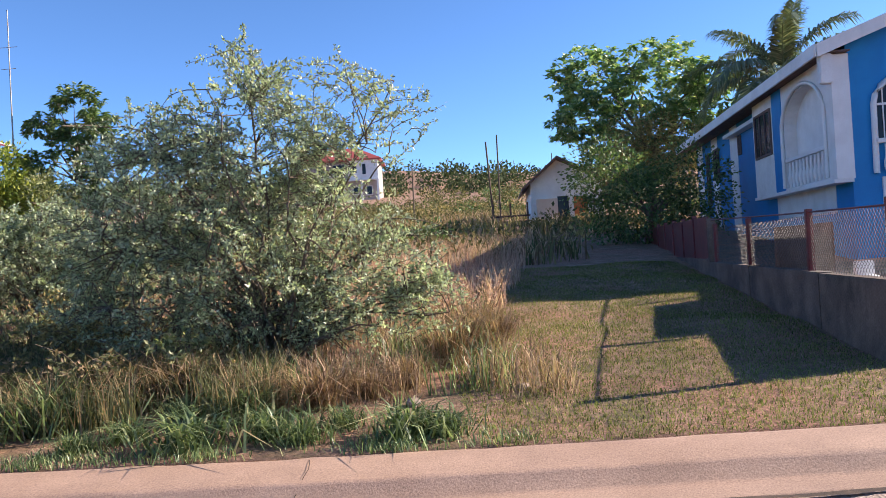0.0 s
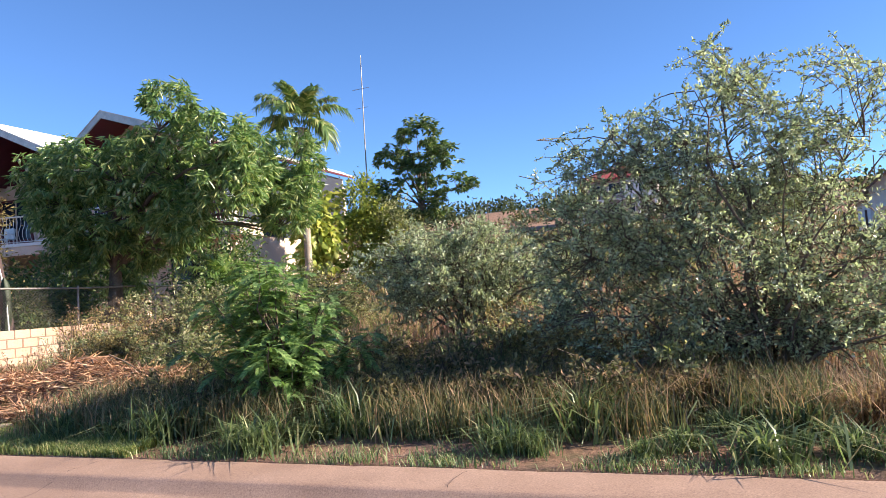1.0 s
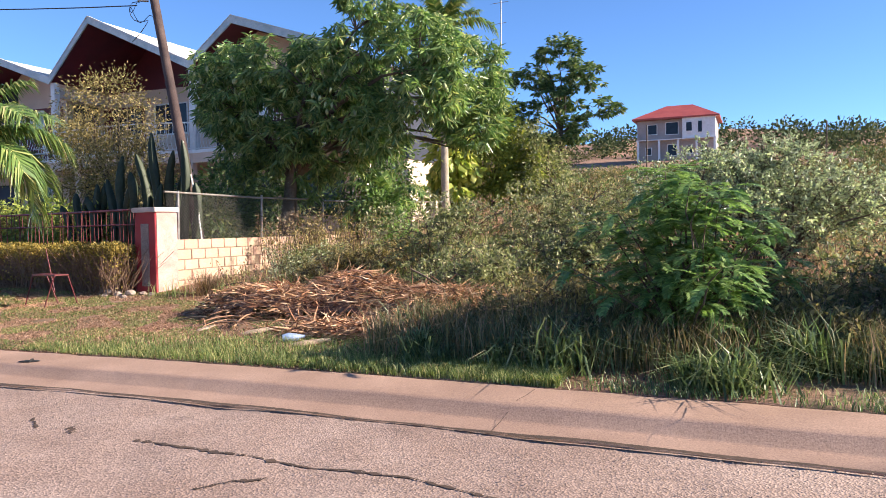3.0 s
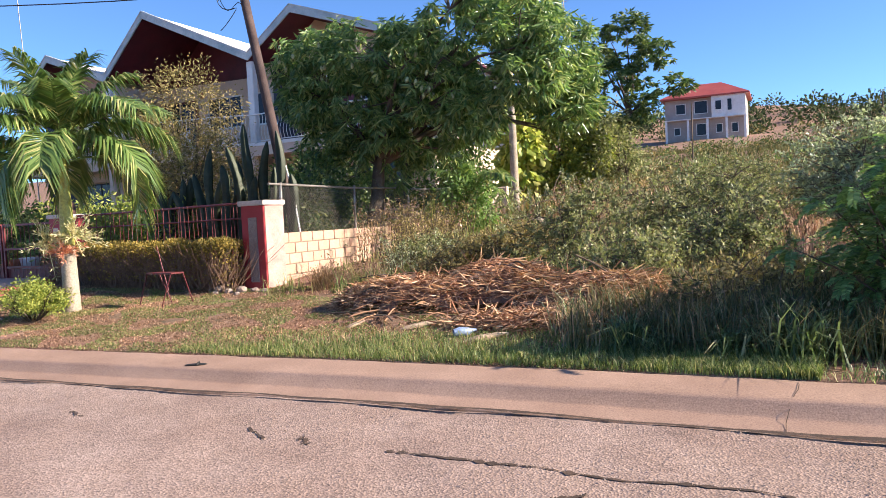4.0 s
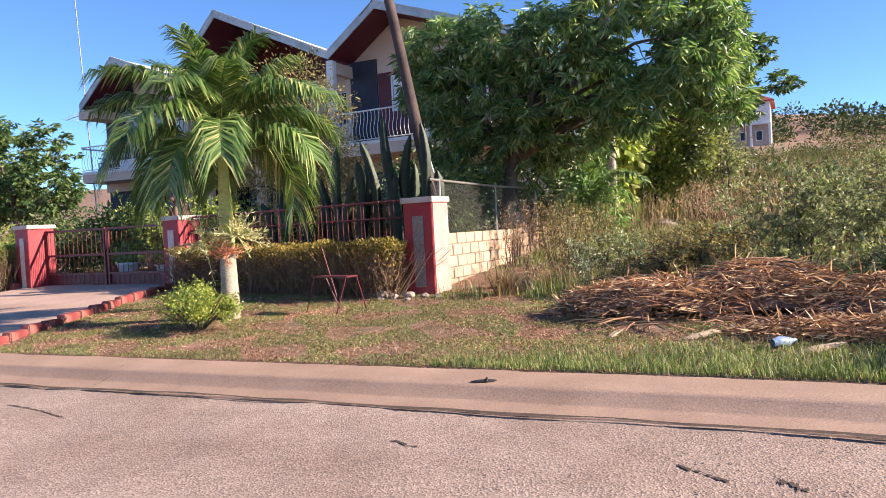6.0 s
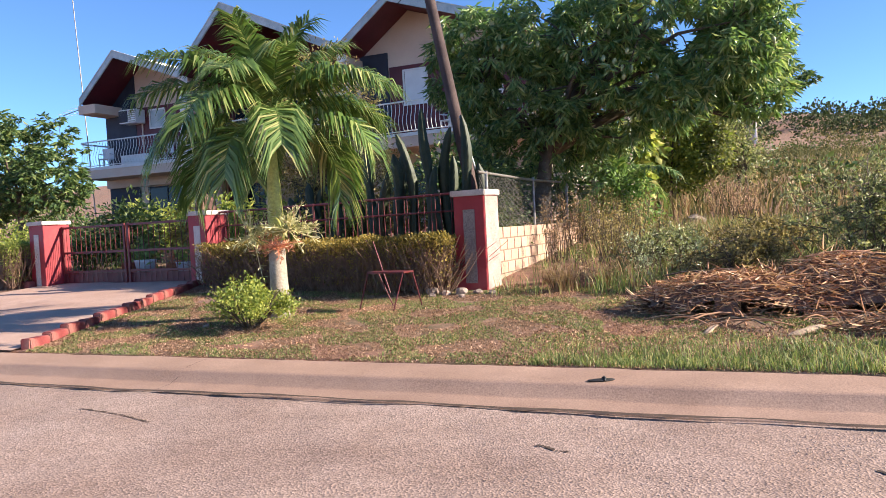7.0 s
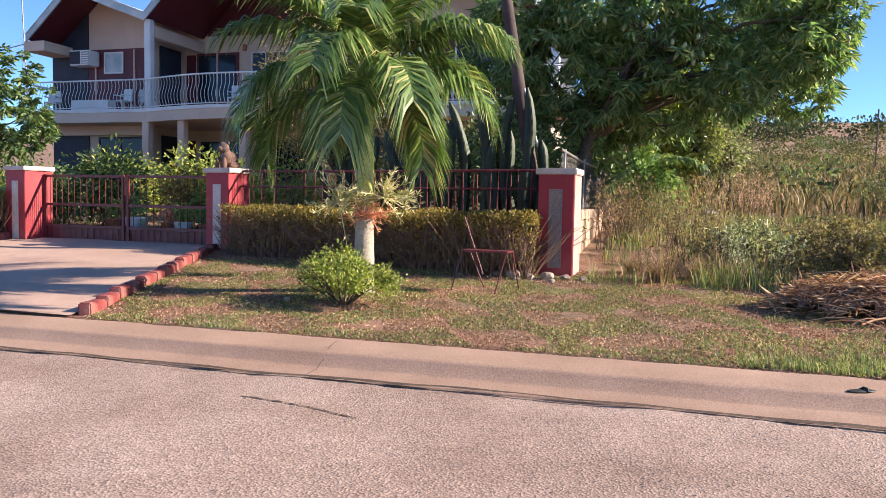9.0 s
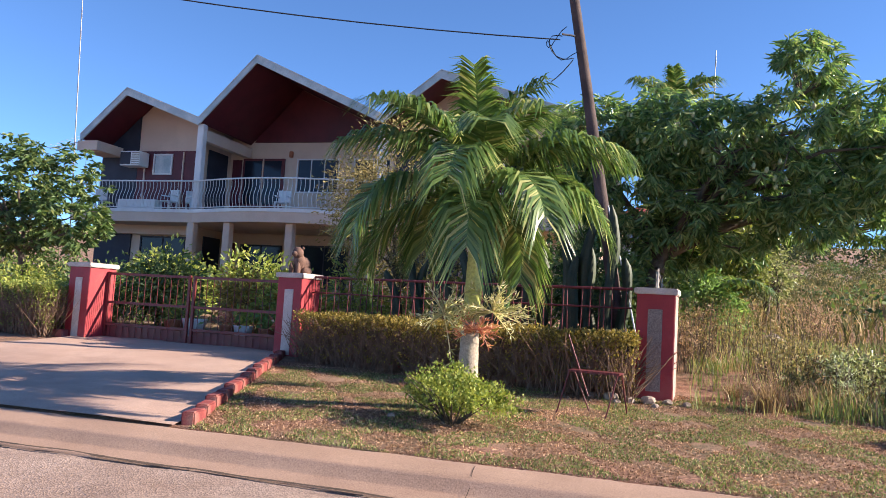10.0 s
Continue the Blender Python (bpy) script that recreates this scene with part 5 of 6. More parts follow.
    for p in c[(o[:, 1] < 0.25) & (o[:, 2] < 0.55)][:70]:
        child("mango", me, t).matrix_basis = pose(*p, rng.uniform(-12, 12), rng.uniform(-12, 12), rng.uniform(0, 360))


hang_fruit()
tree("broadleaf_tree", "slender tree with a rounded dark crown behind the mango", "tree", (-13.6, 28.3, gz(-13.6, 28.3)), (3.2, 0.1, 0.3, 0),
     [(0.3, 0, 6.3, 0.9, 0.9, 0.6), (-0.7, 0, 5.4, 0.8, 0.9, 0.5), (1.2, 0, 5.3, 0.8, 0.9, 0.5), (0.2, 0, 4.6, 1.0, 0.9, 0.5), (1.8, -0.2, 4.1, 0.8, 0.8, 0.35), (-1.2, 0, 4.0, 0.9, 0.8, 0.6), (0.7, 0, 3.4, 0.8, 0.8, 0.5), (-1.2, 0, 2.8, 1.2, 1.0, 0.7), (-0.8, 0, 1.7, 1.3, 1.0, 0.8)],
     760, 14, 0.1, (0.24, 0.07), L_DARK, 14, droop=0.5, gap=0.9, rosette=True, twigs=120)
tree("broadleaf_tree", "light green fruit tree beside the driveway wall", "tree", (-34.0, 16, gz(-34, 16)), (1.6, 0.12, 0, 0),
     [(-0.9, 0, 3.6, 1.5, 1.5, 1.3), (0.9, 0, 3.5, 1.3, 1.3, 1.3), (1.6, 0, 2.5, 1.1, 1.1, 0.8), (-0.6, 0, 2.4, 1.8, 1.4, 0.8), (-2.4, 0.5, 2.8, 1.2, 1.2, 1.4)],
     640, 17, 0.12, (0.22, 0.075), L_DARK, 15, droop=0.6, gap=0.7, rosette=True)
tree("brown_bush", "tall sparse bush with brownish olive leaves behind the palm", "bush", (-22.4, 15.2, gz(-22.4, 15.2)), (1.2, 0.09, 0, 0),
     [(0.0, 0, 3.9, 1.3, 1.2, 1.2), (-0.3, 0, 2.6, 1.6, 1.3, 1.2), (0.8, 0, 2.2, 1.2, 1.1, 1.0), (-1.2, 0, 3.3, 0.8, 0.8, 0.8)], 760, 20, 0.15, (0.09, 0.035), L_OLIVE, 16, droop=0.2, stems=3, limbs=16, twigs=120, bark=TWIG, gap=0.3)
tree("dark_tree", "big dark spreading tree beside the small house", "tree", (10.7, 38.5, gz(10.7, 38.5)), (3.2, 0.2, 0, 0),
     [(-2.7, 0, 7.3, 2.1, 2.2, 1.7), (0.9, 0, 7.1, 2.6, 2.4, 2.1), (3.4, 0, 5.9, 2.1, 2.2, 2.0), (-2.8, 0, 5.6, 1.8, 1.8, 1.2), (1.4, -0.4, 4.2, 2.3, 2.1, 1.6), (-4.0, 0, 5.2, 0.9, 1.0, 0.8), (-2.0, 0, 4.2, 1.5, 1.4, 1.0), (-0.6, 0, 2.9, 1.6, 1.4, 1.0)],
     1150, 15, 0.22, (0.32, 0.13), L_MANGO, 17, droop=0.45, gap=0.95, limbs=18, twigs=160, rosette=True)
tree("dark_shrub", "dense dark shrub growing against the panel fence", "shrub", (7.0, 25.4, gz(7.0, 25.4)), (0.8, 0.1, 0, 0),
     [(-0.4, 0, 1.2, 1.9, 1.4, 1.3), (1.5, 0, 1.6, 1.3, 1.2, 1.5), (-1.2, 0.6, 2.2, 1.4, 1.2, 1.3)], 560, 18, 0.2, (0.14, 0.07), L_DARK, 18, droop=0.2)
tree("olive_tree", "thin dry olive-coloured tree over the small house", "tree", (10.0, 36.6, gz(10.0, 36.6)), (1.8, 0.08, 0, 0),
     [(0.3, 0, 3.9, 2.3, 1.6, 1.2), (-1.6, 0, 3.1, 1.3, 1.3, 0.8), (2.0, 0, 3.0, 1.5, 1.4, 1.1)], 620, 15, 0.26, (0.15, 0.07), L_OLIVE, 19, droop=0.1, bark=TWIG, gap=0.5)

# ---- bushes on the empty lot ----
spray_bush("thorn_bush", "tall open thorn bush with small grey-green leaves", (-1.9, 8.8, gz(-1.9, 8.8)),
           [(-0.4, 0, 1.7, 1.35, 1.2, 0.95), (0.75, -0.1, 1.25, 1.15, 1.0, 0.75), (-0.35, 0, 2.75, 1.1, 0.9, 0.75), (-0.15, 0, 3.4, 0.55, 0.5, 0.6), (0.95, 0, 2.95, 0.85, 0.6, 0.75), (-1.35, 0.2, 1.7, 0.9, 0.9, 1.0), (1.6, -0.2, 0.95, 0.55, 0.5, 0.35),
            (-1.4, 0.1, 2.7, 0.8, 0.8, 0.65), (-2.1, 0.4, 1.9, 0.75, 0.8, 0.95), (-1.9, 0.2, 0.9, 0.9, 0.8, 0.6), (0.3, 0, 2.3, 0.8, 0.8, 0.6), (0.1, -0.3, 0.9, 1.2, 0.8, 0.5), (0.9, -0.4, 0.6, 1.0, 0.6, 0.4), (-1.0, -0.4, 0.6, 1.1, 0.6, 0.45)],
           64, 1900, 34, (0.054, 0.026), L_BUSH, 12, gap=0.95, shell=0.2)
spray_bush("thorn_bush", "rounded thorn bush with small grey-green leaves", (-6.35, 12, gz(-6.35, 12)),
           [(0, 0, 1.25, 1.6, 1.3, 0.9), (-0.9, 0, 1.4, 1.0, 1.0, 0.8), (1.0, 0, 1.1, 1.0, 1.0, 0.7), (0.1, 0, 1.85, 0.8, 0.8, 0.4)], 40, 1000, 34, (0.06, 0.03), L_BUSH, 13, gap=0.75, shell=0.35)
for i, (x, y, rx, rz, up, m) in enumerate(((-11.4, 11.0, 1.0, 0.8, 0.95, L_SCRUB), (-9.6, 12.2, 1.2, 0.8, 1.0, L_SCRUB), (-8.9, 10.6, 0.9, 0.6, 0.7, L_SCRUB), (-12.8, 12.6, 0.8, 0.35, 0.45, L_OLIVE), (-14.2, 12.0, 0.7, 0.35, 0.4, L_SCRUB),
                                        (-10.4, 14.8, 1.0, 0.5, 0.6, L_SCRUB), (-4.0, 15.5, 1.4, 0.8, 0.9, L_SCRUB), (-8.0, 16.5, 1.3, 0.6, 0.7, L_SCRUB), (-13.0, 10.6, 0.6, 0.35, 0.45, L_OLIVE), (-10.1, 9.6, 0.8, 0.45, 0.5, L_SCRUB), (-4.6, 9.6, 0.8, 0.4, 0.5, L_OLIVE),
                                        (-9.4, 20, 1.4, 0.8, 0.9, L_SCRUB))):
    spray_bush("scrub_bush", "loose wild scrub bush on the empty lot", (x, y, gz(x, y)), [(0, 0, up, rx, rx * 0.9, rz), (rx * 0.5, 0.2, up * 1.25, rx * 0.6, rx * 0.6, rz * 0.6)],
               14, int(210 * rx), 30, (0.06, 0.029), m, 40 + i, length=(0.3, 0.7), gap=0.75, thick=0.02, group="scrub on the lot")


for i, (x, y, r, h, m) in enumerate(((-9.3, 7.6, 0.5, 0.55, L_TANGLE), (-8.5, 8.2, 0.6, 0.7, L_OLIVE), (-8.2, 7.3, 0.4, 0.4, L_TANGLE), (-5.9, 7.5, 0.5, 0.6, L_OLIVE), (-5.3, 8.2, 0.6, 0.75, L_TANGLE), (-4.6, 7.5, 0.5, 0.55, L_TANGLE), (-4.1, 8.4, 0.6, 0.8, L_OLIVE),
                                     (-3.5, 7.4, 0.5, 0.6, L_TANGLE), (-2.9, 7.9, 0.5, 0.7, L_SCRUB), (-6.6, 8.9, 0.7, 0.8, L_OLIVE), (-7.6, 9.2, 0.7, 0.8, L_SCRUB), (-2.3, 7.4, 0.4, 0.5, L_TANGLE), (-5.2, 9.6, 0.8, 0.8, L_SCRUB), (-3.4, 9.4, 0.7, 0.7, L_OLIVE))):
    spray_bush("wild_weed", "tangled knee-high weed growing in the shaded ditch", (x, y, gz(x, y)), [(0, 0, h * 0.55, r, r * 0.8, h * 0.5)], 9, int(150 * r), 20, (0.075, 0.03), m, 140 + i, length=(0.25, 0.55), gap=0.6, thick=0.012, group="weeds in the ditch")


def feathery_shrub():
    rng = np.random.default_rng(51)
    base = (-7.05, 7.3, gz(-7.05, 7.3))
    ob = thing("feathery_shrub", "bright green feathery-leaved shrub at the lot's edge", "shrub", base)
    heads, stems = [], []
    for i in range(30):
        a, e = rng.uniform(0, 6.28), rng.uniform(0.1, 1.0)
        tip = np.array([1.15 * math.cos(a) * e, 0.9 * math.sin(a) * e, 1.75 - 1.15 * e ** 2 + rng.normal(0, 0.2)])
        stems += limb_paths((0, 0, 0), [tip], 0.016, rng, 6, 0.06, 0.3)
        heads += [stems[-1][k, :3] for k in (2, 3, 4, 5)]
    for s in stems:
        child("stem", tubes("stem", [s], TWIG, 5), ob)
    V, F, base_i = [], [], 0
    for h in heads:
        for k in range(6):
            v, f = frond_np(h, rng.uniform(0, 6.28), rng.uniform(-0.3, 0.6), rng.uniform(0.22, 0.45), 0.7, 14, 0.075, 0.022, rng, 0.2)
            V.append(v), F.append(f + base_i)
            base_i += len(v)
    tagged(child("foliage", mesh_np("foliage", np.concatenate(V), np.concatenate(F), L_GREEN), ob), kind="stuff")


feathery_shrub()

# ---- creepers and shrubs by the side wall and in the garden ----
tree("yellow_creeper", "large-leaved yellow-green creeper hanging from the mango", "creeper", (-17.0, 26.0, gz(-17.0, 26.0)), (1.9, 0.05, 0, 0), [(0.1, 0, 2.4, 0.75, 0.5, 0.95), (0.0, 0, 1.1, 0.7, 0.5, 0.8), (0.15, 0.1, 3.5, 0.5, 0.4, 0.7)],
     150, 8, 0.2, (0.42, 0.22), L_YELLOW, 52, droop=0.8, limbs=8, twigs=20, bark=TWIG)
tree("lime_shrub", "dense lime-green shrub beside the mango trunk", "shrub", (-15.7, 27.2, gz(-15.7, 27.2)), (1.2, 0.08, 0, 0), [(0.1, 0, 2.3, 0.95, 0.9, 1.3), (0.0, 0, 1.0, 1.0, 0.9, 1.0), (0.2, 0, 3.6, 0.8, 0.8, 1.0), (1.1, 0, 1.9, 0.8, 0.8, 1.1)],
     620, 15, 0.18, (0.17, 0.08), L_LIME, 53, droop=0.3, gap=0.7)
tree("scrub_tree", "bushy olive-green scrub under the slender tree", "tree", (-13.3, 27.4, gz(-13.3, 27.4)), (1.0, 0.06, 0, 0), [(-0.5, 0, 1.7, 1.0, 0.9, 0.9), (-0.7, 0, 2.9, 0.8, 0.8, 0.7)],
     340, 15, 0.18, (0.13, 0.06), L_SCRUB, 54, droop=0.2, gap=0.8, bark=TWIG)
GARDEN = ((-17.5, 13.2, 0.5, 0.55, 1.2, L_DARK, 0.12), (-15.9, 18.3, 0.7, 0.6, 1.1, L_GREEN, 0.14), (-17.8, 13.6, 0.7, 0.6, 1.1, L_DARK, 0.12), (-18.2, 14.6, 1.1, 1.0, 1.6, L_DARK, 0.14), (-19.8, 14.2, 0.8, 0.6, 1.2, L_OLIVE, 0.1), (-20.9, 13.5, 0.7, 0.6, 0.9, L_LIME, 0.12),
          (-24.8, 14.6, 0.9, 0.6, 0.8, L_LIME, 0.14), (-26.0, 14.8, 0.9, 0.5, 0.8, L_HEDGE, 0.13), (-28.2, 14.6, 0.9, 0.7, 1.1, L_DARK, 0.16), (-30.2, 15.0, 1.2, 0.6, 0.8, L_DARK, 0.13), (-23.2, 14.6, 0.8, 0.7, 0.9, L_LIME, 0.12), (-31.5, 13.6, 1.0, 0.5, 0.9, L_LIME, 0.12),
          (-27.2, 17.0, 1.2, 0.8, 1.0, L_LIME, 0.16), (-30.5, 18.0, 1.3, 0.8, 0.9, L_LIME, 0.16), (-20.0, 18.0, 1.6, 1.2, 1.6, L_DARK, 0.14), (-17.9, 20.5, 1.4, 1.0, 1.4, L_DARK, 0.14), (-17.0, 20.3, 1.1, 1.3, 2.6, L_DARK, 0.14), (-23.5, 18.5, 1.4, 0.9, 1.0, L_OLIVE, 0.12), (-37, 19, 1.8, 1.2, 1.4, L_DARK, 0.15))
for i, (x, y, r, rz, up, m, lf) in enumerate(GARDEN):
    tree("garden_shrub", "leafy ornamental shrub in the front garden", "shrub", (x, y, gz(x, y)), (up * 0.5, 0.04, 0, 0), [(0, 0, up, r, r * 0.9, rz), (r * 0.4, 0, up * 0.55, r * 0.8, r * 0.7, rz * 0.7)],
         int(200 * r), 12, 0.12, (lf, lf * 0.45), m, 70 + i, droop=0.25, limbs=8, twigs=30, group="garden shrubs", shell=0.3)


def cactus(x, y, stems, seed):
    rng = np.random.default_rng(seed)
    ob = thing("column_cactus", "clump of tall dark ribbed column cactus", "cactus", (x, y, gz(x, y)), group="column cacti")
    for dx, dy, h, lean in stems:
        n, sides = 16, 14
        z = np.linspace(0, 1, n)
        cx, cy = dx + lean * z ** 2 * 0.8 + 0.07 * np.sin(z * 6 + dx * 5), dy + 0.1 * z * rng.normal()
        rr = 0.068 * (1 + 0.14 * np.sin(z * h * 7 + dx * 9)) * np.where(z > 0.97, 0.2, np.where(z > 0.9, 0.8, 1.0))
        a = np.arange(sides) * 2 * np.pi / sides
        ribs = 1 + 0.4 * np.where(np.arange(sides) % 2, -1, 1)
        ring = np.stack([cx[:, None] + rr[:, None] * ribs * np.cos(a), cy[:, None] + rr[:, None] * ribs * np.sin(a), np.repeat((z * h)[:, None], sides, 1)], -1).reshape(-1, 3)
        i, j = np.meshgrid(np.arange(n - 1), np.arange(sides), indexing="ij")
        F = np.stack([i * sides + j, i * sides + (j + 1) % sides, (i + 1) * sides + (j + 1) % sides, (i + 1) * sides + j], -1).reshape(-1, 4)
        child("stem", mesh_np("stem", ring, F, CACTUS), ob)


cactus(-18.2, 12.5, [(-0.2, 0, 3.1, 0.05), (0.1, 0.1, 2.7, 0.25), (0.6, 0, 2.9, -0.1), (-0.5, 0.1, 2.7, -0.45), (0.3, 0.2, 2.2, -0.2), (-0.1, -0.1, 2.0, 0.2), (0.75, 0.1, 2.0, 0.1), (-0.75, 0, 2.3, -0.2)], 5)
cactus(-19.9, 12.9, [(0, 0, 2.7, 0.1), (-0.3, 0.1, 2.2, -0.3), (0.35, 0, 2.0, 0.25), (-0.6, 0, 1.8, -0.5), (0.6, 0.1, 2.4, 0.1), (-0.9, 0.2, 2.1, -0.2), (0.1, -0.1, 1.6, 0.4), (-1.3, 0.1, 1.9, -0.3)], 6)
cactus(-21.3, 13.2, [(0, 0, 1.8, 0.2), (0.4, 0.1, 2.1, 0.1), (-0.4, 0, 1.6, -0.3), (0.7, 0.1, 1.6, 0.3)], 7)


# ---- hedges and the clipped shrub ----
def hedge(name, label, x0, x1, off, depth, z1, n, seed, leaf_mat, top=0.75):
    rng = np.random.default_rng(seed)
    ob = thing(name, label, "hedge")
    k = n // 3
    xs = rng.uniform(x0, x1, k)
    ys = np.array([front_y(v) for v in xs]) + off + rng.uniform(-depth / 2, depth / 2, k)
    g = ground_z(xs, ys)
    hs = z1 - g + 0.05 * soft_noise(xs, ys, 0.3)
    st = []
    for x, y, z, h in zip(xs[:2400], ys, g, hs):
        low = rng.uniform(0, 0.55) ** 1.5
        e = np.array([x + rng.normal(0, 0.3), y + rng.normal(0, 0.12), z + h * rng.uniform(max(0.45, low), 0.98)])
        st += limb_paths((x, y, z - 0.02 + h * low), [e], 0.009, rng, 4, 0.02, 0.4)
    tagged(child("twig_mass", tubes("twig_mass", st, HEDGE_TWIG, 3), ob), kind="stuff")
    x = rng.uniform(x0 - 0.05, x1 + 0.05, n)
    y = np.array([front_y(v) for v in x]) + off + rng.uniform(-0.55, 0.55, n) * depth
    u = np.where(rng.uniform(size=n) < top, 1 - np.abs(rng.normal(0, 0.16, n)), rng.uniform(0.15, 1, n))
    g = ground_z(x, y)
    z = g + (z1 - g + 0.05 * soft_noise(x, y, 0.3)) * np.clip(u, 0.08, 1.04)
    p = np.stack([x, y, z], 1)
    L = rng.uniform(0.03, 0.065, n)
    v, f = leaves_np(p, rng.normal(size=(n, 3)) + [0, -0.2, 0.6], L, L * 0.55, rng)
    tagged(child("foliage", mesh_np("foliage", v, f, leaf_mat), ob), kind="stuff")


hedge("hedge", "clipped yellow-green hedge with bare brown twigs below", -22.75, -17.05, -0.5, 0.62, 1.36, 17000, 61, L_HEDGE, 0.62)
hedge("hedge", "clipped green hedge in front of the low wall", -31.5, -28.4, -1.3, 0.7, 1.6, 15000, 62, L_LIME, 0.45)


def ball_shrub(x, y, r, h, seed):
    rng = np.random.default_rng(seed)
    ob = thing("clipped_shrub", "low clipped yellow-green shrub beside the palm", "shrub", (x, y, gz(x, y)), group="clipped shrubs")
    st = []
    for i in range(24):
        a = rng.uniform(0, 6.28)
        st += limb_paths((0.05 * math.cos(a), 0.05 * math.sin(a), -0.02), [np.array([r * 0.8 * math.cos(a), r * 0.8 * math.sin(a), h * rng.uniform(0.5, 0.9)])], 0.012, rng, 4, 0.05, 0.4)
    tagged(child("twig_mass", tubes("twig_mass", st, TWIG, 3), ob), kind="stuff")
    c, o = in_blobs([(0, 0, h * 0.62, r * 0.8, r * 0.8, h * 0.4), (-0.3 * r, 0.1, h * 0.7, r * 0.6, r * 0.6, h * 0.45), (0.5 * r, -0.1, h * 0.5, r * 0.6, r * 0.5, h * 0.36)], 640, rng, 0.35, 1.0)
    p = np.repeat(c, 12, 0) + rng.normal(0, 0.035, (len(c) * 12, 3))
    L = rng.uniform(0.03, 0.055, len(p))
    v, f = leaves_np(p, rng.normal(size=p.shape) + [0, 0, 0.6], L, L * 0.55, rng)
    tagged(child("foliage", mesh_np("foliage", v, f, L_LIME), ob), kind="stuff")


ball_shrub(-18.88, 7.62, 0.68, 0.58, 63)

# ---- grass, litter, small things ----
def blade_field(name, label, category, x, y, h, w, lean, material, seed, stuff_parent=None):
    rng = np.random.default_rng(seed)
    p = np.stack([x, y, ground_z(x, y) - 0.01], 1)
    v, f = blades_np(p, h * rng.uniform(0.55, 1.2, len(x)), w, lean * rng.uniform(0.3, 1.3, len(x)), rng)
    return tagged(new(name, mesh_np(name, v, f, material)), label, category, kind="stuff")


def scatter(n, x0, x1, y0, y1, seed, keep=None, s=0.7):
    rng = np.random.default_rng(seed)
    x, y = rng.uniform(x0, x1, n), rng.uniform(y0, y1, n)
    ok = y > edge_y(x) + 0.01
    if keep is not None:
        ok &= soft_noise(x, y, s, seed) > keep
    return x[ok], y[ok]


def off_drive(x, y):
    right = -21.2 - (y - 6.0) * 0.36
    return (x > right) | (x < -29.3)


def add_grass():
    # short patchy verge before the house
    x, y = scatter(130000, -23, -9.5, 5.9, 10.6, 1, -0.12, 0.33)
    k = off_drive(x, y)
    blade_field("verge_grass", "short patchy green verge grass", "grass", x[k], y[k], 0.042, 0.011, 1.0, L_GRASS, 1)
    x, y = scatter(170000, -23, -9.5, 5.9, 11.0, 2, -0.65, 0.45)
    k = off_drive(x, y)
    blade_field("verge_grass", "short dry reddish-brown verge grass", "grass", x[k], y[k], 0.034, 0.012, 1.5, L_VERGE, 2)
    n = 9000
    rng = np.random.default_rng(14)
    x, y = rng.uniform(-22, -9.5, n), rng.uniform(6.2, 10.4, n)
    k = off_drive(x, y) & (soft_noise(x, y, 1.1, 3) + 0.5 * soft_noise(x, y, 0.3, 1) > -0.1)
    x, y = x[k], y[k]
    L = rng.uniform(0.012, 0.038, len(x))
    v, f = leaves_np(np.stack([x, y, ground_z(x, y) + 0.02], 1), rng.normal(size=(len(x), 3)) * [1, 1, 0.15], L, L * 0.45, rng)
    tagged(new("dead_leaves", mesh_np("dead_leaves", v, f, L_FROND)), "scattered dead brown leaves on the verge", "leaves", kind="stuff")
    # greener strip along the kerb by the litter heap
    rng = np.random.default_rng(3)
    x = -8.0 - 15 * rng.uniform(size=24000) ** 1.9
    x = x[x > -14.6]
    y = edge_y(x) + 0.02 + np.abs(rng.normal(0, 0.5, len(x))) * np.interp(x, [-21, -14, -12], [0.5, 0.7, 1.1])
    blade_field("verge_grass", "lush green grass along the kerb", "grass", x, y, np.interp(x, [-20, -14, -12], [0.05, 0.09, 0.13]), 0.007, 0.7, L_GRASS, 3)
    x = rng.uniform(-9.5, 0.6, 9000)
    x = x[soft_noise(x, 0 * x, 0.35, 7) + rng.normal(0, 0.4, len(x)) > 0]
    y = edge_y(x) + np.abs(rng.normal(0, 0.3, len(x)))
    blade_field("verge_grass", "ragged green grass along the kerb", "grass", x, y, 0.11, 0.009, 0.9, L_CLUMP, 4)
    # mown lawn beside the blue house
    x, y = scatter(105000, -0.8, 5.6, 5.4, 19, 5)
    k = (x > 0.2 - (y - 6) * 0.12) & (x < 4.2 + (y - 7.4) * 0.145)
    blade_field("lawn", "mown green lawn with dry patches", "grass", x[k], y[k], 0.055, 0.008, 0.9, L_LAWN, 5)
    x, y = scatter(16000, -0.8, 5.6, 5.4, 17, 6, 0.25, 0.5)
    k = (x > 0.2 - (y - 6) * 0.12) & (x < 4.2 + (y - 7.4) * 0.145)
    blade_field("lawn", "dry straw-coloured lawn patches", "grass", x[k], y[k], 0.055, 0.008, 1.1, L_DRY, 6)
    # tall dry grass on the lot
    x, y = scatter(15000, -10.5, 1.2, 6.9, 12, 7, 0.0, 0.7)
    k = (x < 0.9 - (y - 8.5) * 0.25)
    blade_field("dry_grass", "tall dry straw-coloured grass on the empty lot", "grass", x[k], y[k], 0.5, 0.011, 0.8, L_DRY, 7)
    x, y = scatter(12000, -10.5, 0.6, 7.2, 11.5, 8, 0.2, 0.6)
    blade_field("tall_grass", "tall green grass mixed into the dry growth", "grass", x, y, 0.5, 0.013, 0.6, L_CLUMP, 8)
